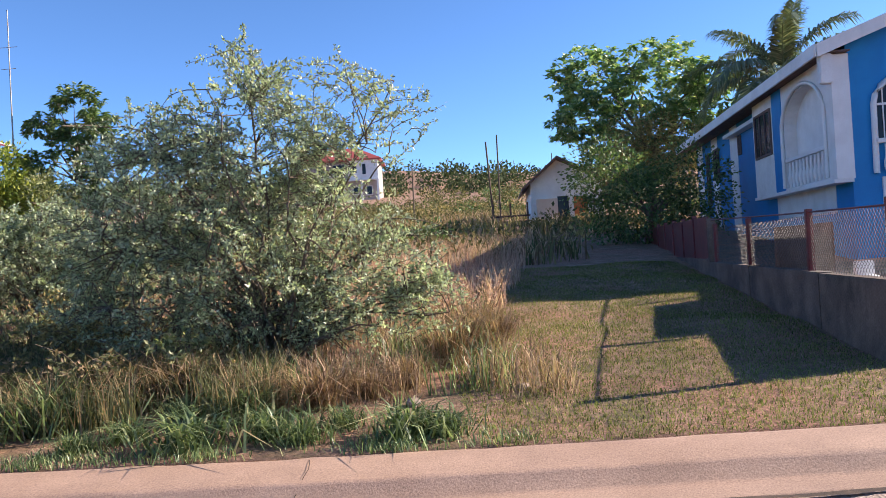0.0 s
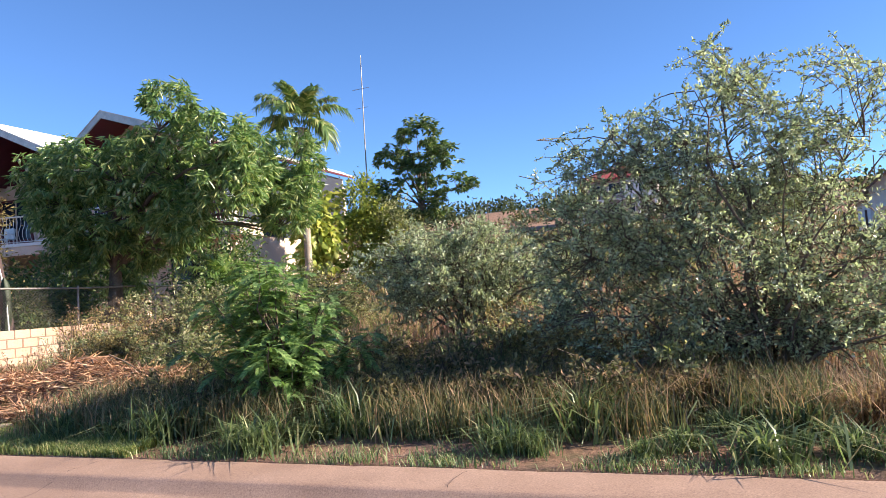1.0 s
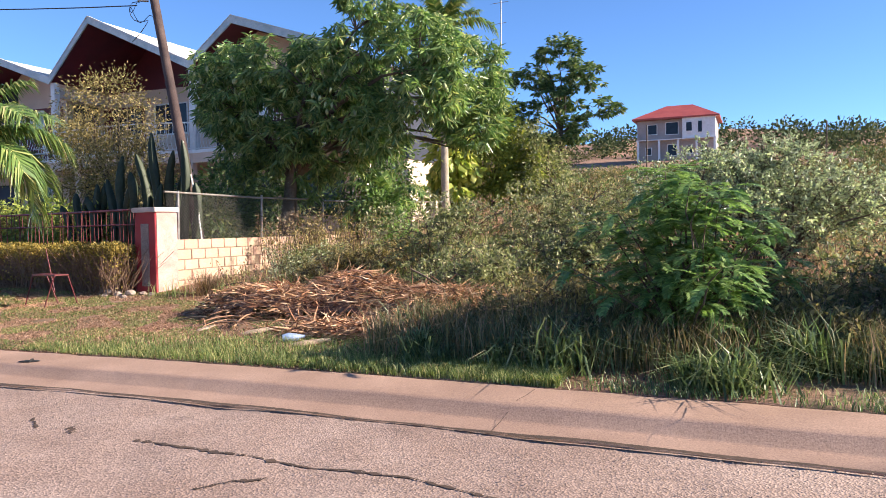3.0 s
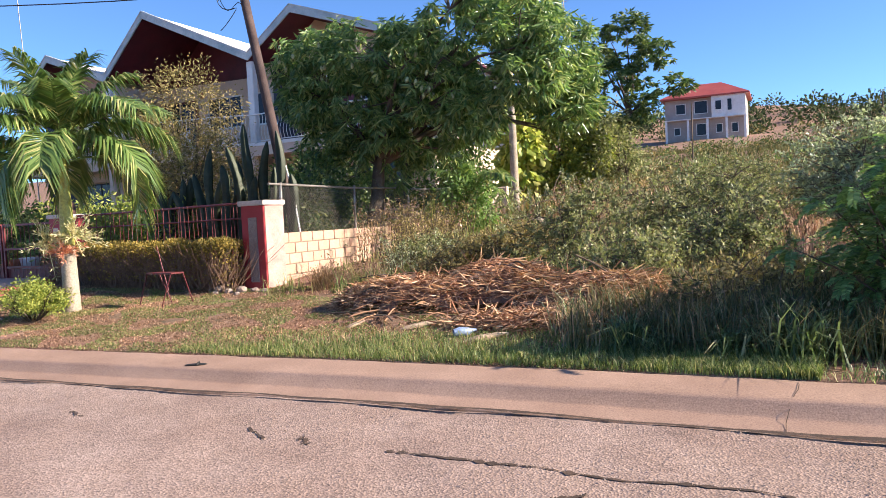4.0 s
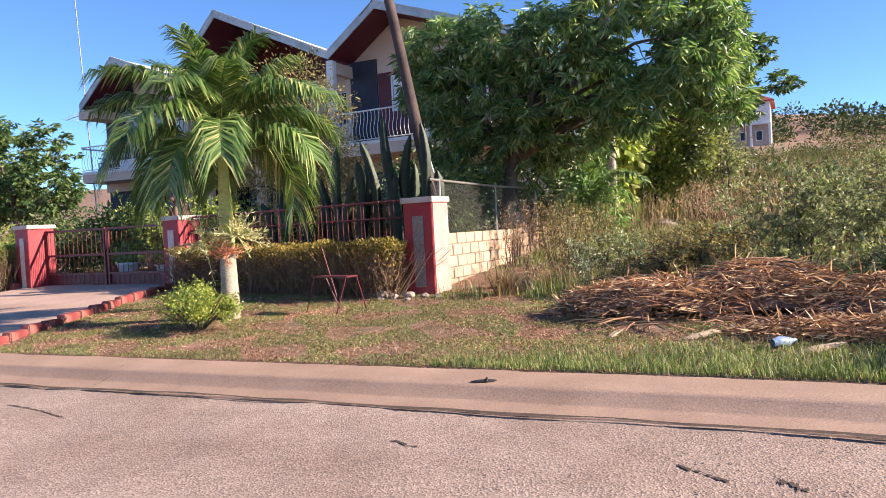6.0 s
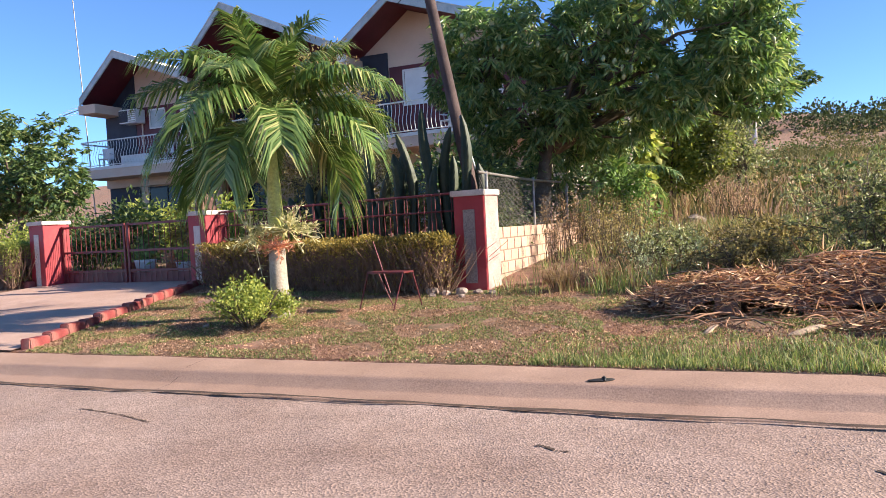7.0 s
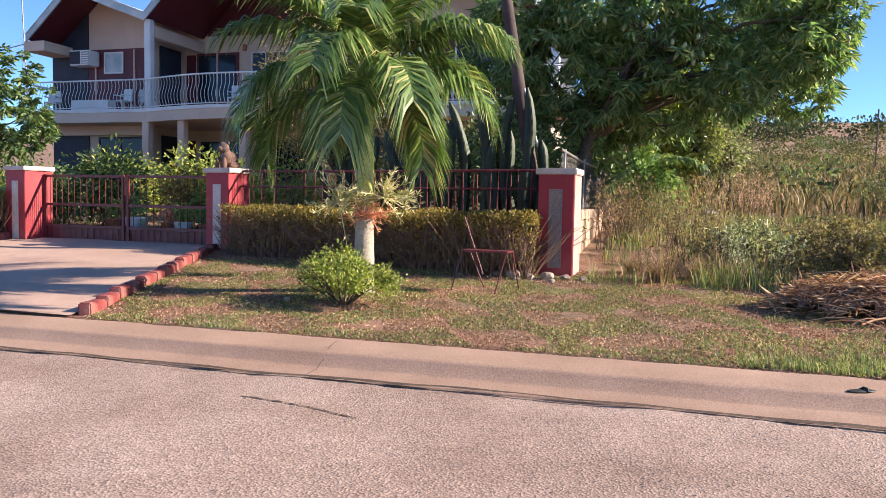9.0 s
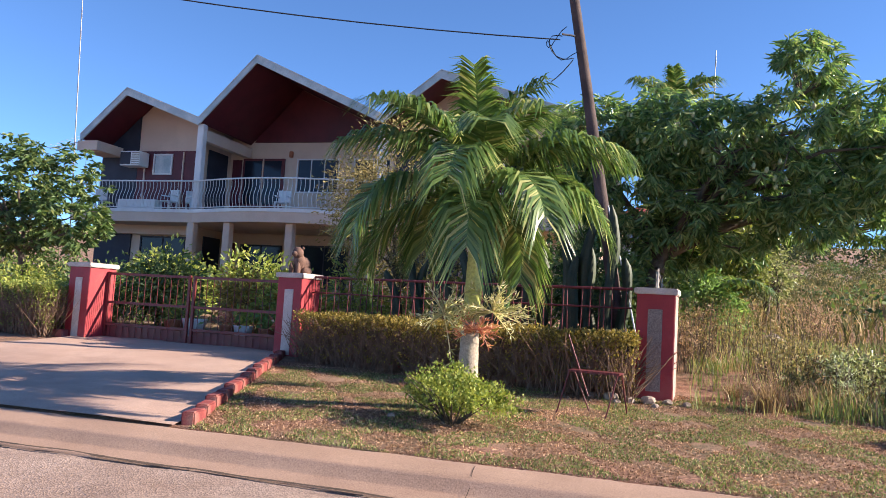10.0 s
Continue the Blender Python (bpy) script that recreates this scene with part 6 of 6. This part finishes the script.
    x, y = scatter(16000, -10.2, -1.6, 6.5, 9.6, 18, -0.5, 0.5)
    blade_field("weed_tangle", "dark tangled weeds in the ditch behind the kerb", "weeds", x, y, 0.55, 0.012, 0.5, L_TANGLE, 18)
    x, y = scatter(26000, -9, 4.0, 10.5, 26, 9, -0.3, 1.2)
    k = x < 0.9 + (y - 12) * 0.16
    blade_field("seeding_grass", "pinkish seeding grass behind the bushes", "grass", x[k], y[k], 0.7, 0.012, 0.4, L_MAUVE, 9)
    x, y = scatter(20000, -16.3, -8, 9.8, 20, 10, -0.2, 0.7)
    k = (x > -14.9) | (y > 13.5) | (np.random.default_rng(15).uniform(size=len(x)) < 0.3)
    x, y = x[k], y[k]
    blade_field("tall_grass", "tall wild grass and weeds beside the block wall", "grass", x, y, 0.34, 0.012, 0.6, L_GRASS, 10)
    x, y = scatter(9000, -16.3, -8, 10.0, 22, 11, 0.0, 0.8)
    k = (x > -14.9) | (y > 13.5)
    x, y = x[k], y[k]
    blade_field("dry_grass", "dry stalks and weeds beside the block wall", "grass", x, y, 0.45, 0.011, 0.5, L_DRY, 11)
    # hillside
    x, y = scatter(18000, -40, 12, 20, 75, 12, -0.2, 5)
    k = ~((x < -17) & (y < 36)) & ~((x > 4) & (y < 28)) & ~((x > 4) & (y > 43) & (y < 54))
    blade_field("hill_grass", "rough dry grass over the hillside", "grass", x[k], y[k], 0.8, 0.05, 0.6, L_DRY, 12)
    x, y = scatter(46000, -40, 12, 20, 110, 13, -0.5, 6)
    k = ~((x < -17) & (y < 36)) & ~((x > 4) & (y < 28)) & ~((x > 4) & (y > 43) & (y < 54))
    blade_field("hill_grass", "rough green grass over the hillside", "grass", x[k], y[k], 0.7, 0.06, 0.6, L_FAR, 13)


add_grass()


def grass_clump(label, n, h, spread, material, seed, w=0.016):
    rng = np.random.default_rng(seed)
    ob = thing("grass_clump", label, "grass", group="grass clumps along the kerb")
    a, r = rng.uniform(0, 6.28, n), np.abs(rng.normal(0, spread, n))
    p = np.stack([r * np.cos(a), r * np.sin(a), np.full(n, -0.03)], 1)
    hh = h * rng.uniform(0.5, 1.15, n)
    v, f = blades_np(p, hh, w, rng.uniform(0.35, 1.5, n), rng, 0.7)
    tagged(child("tuft", mesh_np("tuft", v, f, material), ob), kind="stuff")
    return ob


KERB_CLUMPS = [grass_clump("tall arching green grass clump at the kerb", 230, 0.52, 0.15, L_CLUMP, 81, 0.016), grass_clump("tall arching green grass clump at the kerb", 190, 0.42, 0.17, L_CLUMP, 82, 0.02), grass_clump("straw-coloured dry grass clump on the lot", 300, 0.7, 0.12, L_DRY, 83, 0.012)]
rng = random.Random(9)
first = [True, True, True]
spots = [(x, float(edge_y(x)) + 0.42 + rng.uniform(-0.1, 0.9), rng.choice((0, 1, 0, 1, 1, 0, 0, 1, 2))) for x in np.arange(-9.6, -0.6, 0.3)]
spots += [(-0.35, 5.95, 1), (-0.05, 6.0, 1), (-2.2, 7.3, 0), (-1.5, 7.6, 0), (-0.9, 8.2, 0), (-0.3, 8.4, 0), (-1.2, 7.0, 2), (-1.7, 7.2, 2), (-0.8, 7.3, 2), (-2.6, 7.5, 2), (-0.4, 7.7, 2), (0.0, 8.6, 2), (-3.2, 7.6, 2), (-4.0, 7.7, 2),
          (-10.6, 9.3, 0), (-10.3, 9.7, 0), (-10.9, 9.6, 0), (-9.6, 8.6, 0), (-9.1, 8.2, 0), (-12.6, 10.8, 2), (-15.3, 10.3, 2), (-14.8, 10.7, 2), (-15.7, 11.0, 2), (-8.2, 9.2, 2), (-6.0, 7.9, 2), (-5.6, 8.6, 0), (-5.0, 7.7, 0), (0.6, 9.6, 2), (0.3, 10.4, 2), (-2.3, 7.9, 0), (-1.7, 8.0, 1), (-2.0, 7.7, 1), (-2.7, 8.1, 0), (-1.2, 8.0, 0)]
for x, y, k in spots:
    m = pose(x, y, gz(x, y), 0, 0, rng.uniform(0, 360))
    if first[k]:
        KERB_CLUMPS[k].matrix_basis = m
        first[k] = False
    else:
        c = copy_thing(KERB_CLUMPS[k], m)
        s = rng.uniform(0.55, 1.3) if not (k == 0 and x < -10) else 1.5
        c.scale = (s, s, s * rng.uniform(0.85, 1.15))


def weed_stand(x, y, n, h, r, seed, label, leaf_mat=L_OLIVE):
    """Dry upright stalks with sparse leaves and seed heads."""
    rg = np.random.default_rng(seed)
    ob = thing("dry_weed", label, "weed", (x, y, gz(x, y)), group="dry weeds by the block wall")
    st, tips = [], []
    for i in range(n):
        a = rg.uniform(0, 6.28)
        q = r * math.sqrt(rg.uniform())
        b = np.array([q * math.cos(a), q * math.sin(a), -0.03])
        e = b * 1.4 + [rg.normal(0, 0.08), rg.normal(0, 0.08), h * rg.uniform(0.5, 1.1)]
        st += limb_paths(b, [e], 0.008, rg, 5, 0.03, 0.4)
        tips += [st[-1][k, :3] for k in (2, 3, 4)]
    tagged(child("stalk_mass", tubes("stalk_mass", st, TWIG, 3), ob), kind="stuff")
    t = np.repeat(np.array(tips), 9, 0) + rg.normal(0, 0.045, (len(tips) * 9, 3))
    L = rg.uniform(0.03, 0.08, len(t))
    v, f = leaves_np(t, rg.normal(size=t.shape) + [0, 0, 0.3], L, L * 0.35, rg)
    tagged(child("foliage", mesh_np("foliage", v, f, leaf_mat), ob), kind="stuff")


for i, (x, y, n, h, r, m) in enumerate(((-16.3, 13.7, 22, 1.15, 0.25, L_DRY), (-15.0, 13.4, 40, 1.15, 0.5, L_OLIVE), (-15.0, 11.2, 16, 0.5, 0.4, L_DRY), (-16.2, 15.0, 30, 1.2, 0.3, L_DRY), (-15.9, 15.3, 40, 1.2, 0.45, L_OLIVE), (-15.6, 16.4, 40, 1.2, 0.5, L_OLIVE), (-14.7, 12.4, 40, 1.0, 0.5, L_OLIVE), (-14.0, 11.2, 30, 0.7, 0.5, L_BUSH),
                                        (-13.4, 20.0, 50, 1.2, 0.5, L_MAUVE), (-12.5, 13.5, 30, 0.7, 0.6, L_OLIVE), (-3.2, 10.2, 40, 0.9, 0.6, L_DRY), (-5.0, 10.6, 40, 0.9, 0.6, L_OLIVE), (-8.6, 7.6, 30, 0.7, 0.5, L_OLIVE), (0.2, 11.5, 40, 0.7, 0.6, L_MAUVE))):
    weed_stand(x, y, n, h, r, 90 + i, "upright dry brown weed stalks with sparse leaves", m)


# ---- heap of dead fronds and branches ----
def litter_heap():
    rg = np.random.default_rng(71)
    ob = thing("litter_heap", "heap of dead brown fronds and cut branches", "debris")
    mounds = ((-12.9, 8.75, 1.2, 0.55, 0.38), (-11.6, 9.1, 1.2, 0.7, 0.47), (-10.2, 8.6, 1.1, 0.65, 0.42), (-10.6, 7.7, 1.3, 0.35, 0.10), (-9.2, 8.3, 0.9, 0.6, 0.2))

    def top(x, y):
        z = ground_z(x, y)
        return z + np.max([h * np.clip(1 - ((x - cx) / rx) ** 2 - ((y - cy) / ry) ** 2, 0, 1) ** 0.7 for cx, cy, rx, ry, h in mounds], 0)
    gx, gy = np.meshgrid(np.arange(-14.3, -8.2, 0.12), np.arange(6.9, 10.2, 0.12))
    z = top(gx, gy) - 0.02 + 0.03 * soft_noise(gx, gy, 0.15)
    n, m = gx.shape
    i, j = np.meshgrid(np.arange(n - 1), np.arange(m - 1), indexing="ij")
    F = np.stack([i * m + j, i * m + j + 1, (i + 1) * m + j + 1, (i + 1) * m + j], -1).reshape(-1, 4)
    hit = (z - ground_z(gx, gy))[:-1, :-1].ravel() > 0.02
    child("soil_mound", mesh_np("soil_mound", np.stack([gx, gy, z], -1).reshape(-1, 3), F[hit], LITTER_SOIL, True), ob)
    N = 17000
    pick = rg.integers(0, len(mounds), N)
    M = np.array(mounds)[pick]
    a, q = rg.uniform(0, 6.28, N), np.sqrt(rg.uniform(size=N)) * 1.05
    x, y = M[:, 0] + M[:, 2] * q * np.cos(a), M[:, 1] + M[:, 3] * q * np.sin(a)
    p = np.stack([x, y, top(x, y) + rg.uniform(0, 0.08, N)], 1)
    d = rg.normal(size=(N, 3)) * [1, 0.6, 0.25]
    L = rg.uniform(0.05, 0.13, N) * np.where(rg.uniform(size=N) < 0.22, 2.8, 1)
    v, f = leaves_np(p, d, L, rg.uniform(0.008, 0.022, N), rg, 0.2, 0.04)
    tagged(child("leaf_litter", mesh_np("leaf_litter", v, f, L_FROND), ob), kind="stuff")
    for k in range(90):
        x, y = rg.uniform(-13.6, -8.8), rg.uniform(7.7, 9.5)
        c = np.array([x, y, float(top(np.array(x), np.array(y))) + 0.04])
        d = unit(rg.normal(size=3) * [1, 0.5, 0.08]) * rg.uniform(0.15, 0.45)
        t = np.linspace(-1, 1, 5)[:, None]
        child("branch", tubes("branch", [np.concatenate([c + d * t + [0, 0, 0.06] * (1 - t ** 2), np.full((5, 1), rg.uniform(0.004, 0.011))], 1)], L_FROND if k % 3 else TWIG, 5), ob)


litter_heap()


def log_piece(x, y, length, r, turn, label):
    rg = np.random.default_rng(int(abs(x) * 100))
    ob = thing("cut_log", label, "log", (x, y, gz(x, y) + r * 0.7), turn)
    t = np.linspace(-0.5, 0.5, 6)
    child("wood", tubes("wood", [np.stack([t * length, 0.02 * np.sin(t * 5), 0.06 * t, r * (1 + 0.12 * rg.normal(size=6)) * np.array([0.35, 1, 1, 0.95, 0.9, 0.3])], 1)], PALEWOOD, 8), ob)


log_piece(-11.15, 7.02, 0.5, 0.035, 30, "pale weathered piece of cut wood in the grass")
log_piece(-12.2, 7.55, 0.45, 0.035, 35, "pale weathered piece of cut wood in the grass")
log_piece(-13.1, 7.6, 0.3, 0.025, 60, "thin pale stick lying in the grass")
bt = thing("crushed_bottle", "crushed pale blue plastic bottle in the grass", "bottle", (-11.45, 7.15, gz(-11.45, 7.15) + 0.05), 40)
child("body", tubes("body", [np.array([(-0.12, 0, 0, 0.04), (-0.05, 0, 0.01, 0.05), (0.05, 0, 0, 0.045), (0.1, 0, 0.01, 0.02), (0.14, 0, 0.01, 0.015)])], surface("pale_blue_plastic", (0.22, 0.30, 0.45), (0.34, 0.42, 0.58), 8, 40, 0.3, 0.1), 8), bt)


def stone(x, y, r, seed):
    rg = random.Random(seed)
    bm = bmesh.new()
    bmesh.ops.create_icosphere(bm, subdivisions=2, radius=r)
    for v in bm.verts:
        v.co *= rg.uniform(0.82, 1.15)
        v.co.z *= 0.7
    me = bpy.data.meshes.new("stone")
    bm.to_mesh(me)
    bm.free()
    me.materials.append(STONE)
    ob = new("stone", me)
    ob.matrix_basis = pose(x, y, gz(x, y) + r * 0.35, 0, 0, rg.uniform(0, 360))
    tagged(ob, "rough pale stone lying by the pillar's foot" if x < -15 else "small pale stone lying in the grass", "stone", "loose stones")


for i, (x, y, r) in enumerate(((-17.35, 10.15, 0.11), (-17.1, 10.05, 0.08), (-16.85, 10.1, 0.10), (-16.6, 10.15, 0.07), (-17.6, 10.2, 0.07), (-16.75, 9.85, 0.05), (-16.35, 10.1, 0.06), (-17.25, 9.9, 0.06), (-0.35, 6.9, 0.07), (0.7, 7.3, 0.05), (-10.2, 6.75, 0.05), (-19.6, 7.6, 0.05), (-14.3, 19.5, 0.3))):
    stone(x, y, r, i)

# ---- rusty stand before the hedge ----
sd = thing("metal_stand", "rusty folding metal stand on the verge", "stand", (-17.45, 8.95, gz(-17.45, 8.95)), -8)
part("seat", boxes((-0.32, 0.32, -0.13, 0.13, 0.5, 0.525), bevel=0.006), RED_METAL, sd)
for path in ([(-0.3, -0.12, 0.5), (-0.42, -0.2, -0.02)], [(-0.3, 0.12, 0.5), (-0.1, 0.2, -0.02)], [(0.3, -0.12, 0.5), (0.2, -0.25, -0.02)], [(0.3, 0.12, 0.5), (0.36, 0.25, -0.02)], [(-0.12, 0.15, 0.2), (-0.42, 0.2, 0.95)]):
    child("leg", tubes("leg", [np.array([(*p, 0.01) for p in path])], RED_METAL, 5), sd)

sh = thing("old_shoe", "black worn sandal lying on the kerb", "shoe", (-13.80, 5.56, 0.161), 25)
bm = bmesh.new()
ellipsoid(bm, (0, 0, 0.010), (0.12, 0.045, 0.011), 12)
part("sole", bm, BLACK, sh)
child("strap", tubes("strap", [np.array([(0.02, -0.045, 0.01, 0.009), (0.03, -0.02, 0.03, 0.009), (0.03, 0.02, 0.03, 0.009), (0.02, 0.045, 0.01, 0.009)])], BLACK, 6), sh)


def pot(x, y, r, m, seed):
    ob = thing("potted_plant", "potted garden plant standing behind the gate", "potted plant", (x, y, gz(x, y)), group="pots behind the gate")
    child("pot", tubes("pot", [np.array([(0, 0, 0.0, r * 0.1), (0, 0, 0.001, r * 0.7), (0, 0, r * 1.3, r), (0, 0, r * 1.45, r * 1.08), (0, 0, r * 1.46, r * 0.9), (0, 0, r * 1.2, r * 0.85), (0, 0, r * 1.19, 0.01)])], m, 12), ob)
    rg = np.random.default_rng(seed)
    p = rg.normal(0, r * 0.6, (90, 3)) * [1, 1, 0.8] + [0, 0, r * 2.2]
    v, f = leaves_np(p, rg.normal(size=(90, 3)) + [0, 0, 0.5], 0.16, 0.06, rg)
    tagged(child("foliage", mesh_np("foliage", v, f, (L_LIME, L_GREEN, L_PINK)[seed % 3]), ob), kind="stuff")


for i, (x, y, r, m) in enumerate(((-27.0, 13.5, 0.22, CLAY), (-26.4, 13.4, 0.26, PLASTIC), (-25.7, 13.6, 0.18, CLAY), (-25.2, 13.4, 0.2, PLASTIC), (-24.7, 13.5, 0.18, CLAY), (-24.2, 13.4, 0.2, CLAY))):
    pot(x, y, r, m, i)


# ---- cracks in road and gutter ----
def crack_strip(points, w, seed):
    """A ragged dark crack lying a few millimetres above the road."""
    rg = np.random.default_rng(seed)
    P = np.array(points, float)
    t = np.linspace(0, len(P) - 1, 18 * (len(P) - 1))
    x, y, z = (np.interp(t, np.arange(len(P)), P[:, k]) for k in range(3))
    y = y + np.cumsum(rg.normal(0, 0.006, len(t)))
    z = road_z(x, y) + 0.006
    ww = np.abs(w * (0.5 + 0.7 * rg.normal(size=len(t)))) + 0.003
    V = np.concatenate([np.stack([x, y - ww, z], 1), np.stack([x, y + ww, z], 1)])
    n = len(t)
    F = [(i, i + 1, n + i + 1, n + i) for i in range(n - 1)]
    ob = new("road_crack", mesh_np("road_crack", V, F, CRACK))
    tagged(ob, "dark ragged crack in the worn road surface", "crack", kind="structure")


RZ = 0.042
for i, (pts, w) in enumerate(((((-10.7, 3.92, RZ), (-10.2, 3.9, RZ), (-9.4, 3.84, RZ), (-8.4, 3.8, RZ), (-7.6, 3.6, RZ)), 0.018), (((-9.55, 3.2, RZ), (-9.4, 3.4, RZ), (-9.25, 3.5, RZ)), 0.02), (((-12.0, 4.12, RZ), (-11.7, 3.9, RZ)), 0.016),
                              (((-11.45, 4.0, RZ), (-11.3, 3.9, RZ)), 0.03), (((-13.95, 4.14, RZ), (-13.7, 4.05, RZ)), 0.014), (((-18.2, 4.3, RZ), (-17.6, 4.15, RZ), (-17.2, 4.1, RZ)), 0.008))):
    crack_strip(pts, w, 200 + i)
for i, x in enumerate((-18.1, -8.2, -4.3, -1.05)):
    e = float(edge_y(x))
    crack = [(x + 0.05 * math.sin(7 * k + x), e - 0.98 + 0.96 * k / 6, float(np.interp(-0.98 + 0.96 * k / 6, [-1.0, -0.96, -0.74, -0.69, -0.62, -0.59, -0.55, -0.08, -0.03, 0], [0.026, 0.036, 0.048, 0.060, 0.142, 0.158, 0.162, 0.178, 0.172, 0.14])) + 0.008) for k in range(7)]
    P = np.array(crack)
    V = np.concatenate([P - [0.003, 0, 0], P + [0.003, 0, 0]])
    ob = new("kerb_joint", mesh_np("kerb_joint", V, [(k, k + 1, 8 + k, 7 + k) for k in range(6)], CRACK))
    tagged(ob, "thin cracked joint across the concrete kerb", "crack", kind="structure")


def edge_crack():
    """The broken edge where the asphalt ends at the gutter; a dark strip paints its shade."""
    rg = np.random.default_rng(205)
    x = np.arange(-24, 3, 0.045)
    wide = np.clip(0.016 + 0.02 * soft_noise(x, 0 * x, 0.9, 6) + 0.016 * soft_noise(x, 0 * x, 0.16, 2) + rg.normal(0, 0.006, len(x)), 0.003, 0.07)
    y = edge_y(x) - 1.03 + 0.02 * soft_noise(x, 0 * x, 1.6, 3)
    z = road_z(x, y) + 0.022
    V = np.concatenate([np.stack([x, y - wide, z], 1), np.stack([x, y + 0.012 + 0.3 * wide, z + 0.003], 1)])
    n = len(x)
    ob = new("road_crack", mesh_np("road_crack", V, [(i, i + 1, n + i + 1, n + i) for i in range(n - 1)], CRACK))
    tagged(ob, "broken asphalt edge along the gutter with its shade painted dark", "crack", kind="structure")


edge_crack()


# loose gravel on the road
def gravel():
    rg = np.random.default_rng(77)
    n = 16000
    x = rg.uniform(-22, 2, n)
    y = edge_y(x) - 1.0 - np.abs(rg.normal(0, 1.3, n))
    r = 0.002 + 0.007 * rg.uniform(size=n) ** 2.5
    k = np.array([(1, 0, 0), (-0.5, 0.87, 0), (-0.5, -0.87, 0), (0, 0, 1.0)])
    V = (np.stack([x, y, np.full(n, 0.03)], 1)[:, None] + k[None] * r[:, None, None] * rg.uniform(0.7, 1.3, (n, 4, 1))).reshape(-1, 3)
    b = np.arange(n)[:, None] * 4
    F = np.concatenate([b + [0, 1, 3], b + [1, 2, 3], b + [2, 0, 3]], 1).reshape(-1, 3)
    tagged(new("gravel", mesh_np("gravel", V, F, STONE)), "loose pale gravel scattered over the road", "gravel", kind="stuff")


gravel()


# ---- scrub and trees on the hill ----
def hill_scrub(name, label, n, x0, x1, y0, y1, r0, r1, per, leaf, material, seed, keep=-2.0, s=20):
    rg = np.random.default_rng(seed)
    x, y = rg.uniform(x0, x1, n), y0 + (y1 - y0) * rg.uniform(size=n) ** 1.2
    x = x * (0.35 + 0.65 * y / y1) - 12 * (1 - y / y1)
    ok = (soft_noise(x, y, s, seed) > keep) & ~((x < -17) & (y < 38)) & ~((x > 4.5) & (y < 30)) & ~((x > 3) & (y > 42) & (y < 56)) & ~((x > -46) & (x < -5) & (y > 150) & (y < 222))
    x, y = x[ok], y[ok]
    r = rg.uniform(r0, r1, len(x)) * (0.6 + y / y1)
    c = np.repeat(np.stack([x, y, ground_z(x, y) + r * 0.45], 1), per, 0)
    rr = np.repeat(r, per)
    u = unit(rg.normal(size=(len(c), 3)))
    p = c + u * (rr * rg.uniform(0.35, 1.0, len(c)))[:, None] * [1, 1, 0.75]
    L = leaf * rr * rg.uniform(0.6, 1.3, len(c))
    v, f = leaves_np(p, u + rg.normal(0, 0.6, u.shape), L, L * 0.6, rg)
    tagged(new(name, mesh_np(name, v, f, material)), label, "bushes", kind="stuff")


hill_scrub("hill_scrub", "olive scrub bushes scattered over the hillside", 760, -70, 60, 22, 150, 0.5, 1.2, 90, 0.24, L_FAR, 301, -0.4, 9)
hill_scrub("hill_scrub", "greener bushes scattered over the hillside", 380, -70, 60, 26, 180, 0.6, 1.5, 90, 0.22, L_DARK, 302, 0.0, 12)
hill_scrub("hill_scrub", "dry straw-coloured bushes on the slope", 300, -60, 50, 22, 120, 0.4, 0.9, 80, 0.25, L_OLIVE, 303, -0.1, 10)
hill_scrub("far_woods", "dark belt of trees along the hill's crest", 420, -190, 190, 235, 345, 2.2, 4.2, 80, 0.26, L_WOODS, 304, -0.5, 30)
hill_scrub("far_woods", "scrub belt along the upper slope", 420, -190, 190, 150, 260, 1.2, 2.2, 70, 0.28, L_FAR, 305, -0.3, 25)
for x, y, h in ((-14.5, 62, 5.5), (-2.0, 58, 4.5), (-30, 95, 6), (12, 80, 6)):
    p = thing("fence_pole", "thin weathered pole on the hillside", "pole", (x, y, gz(x, y)), group="hillside poles")
    child("pole", tubes("pole", [np.array([(0, 0, -0.3, 0.06), (0.05, 0, h, 0.05)])], TWIG, 5), p)
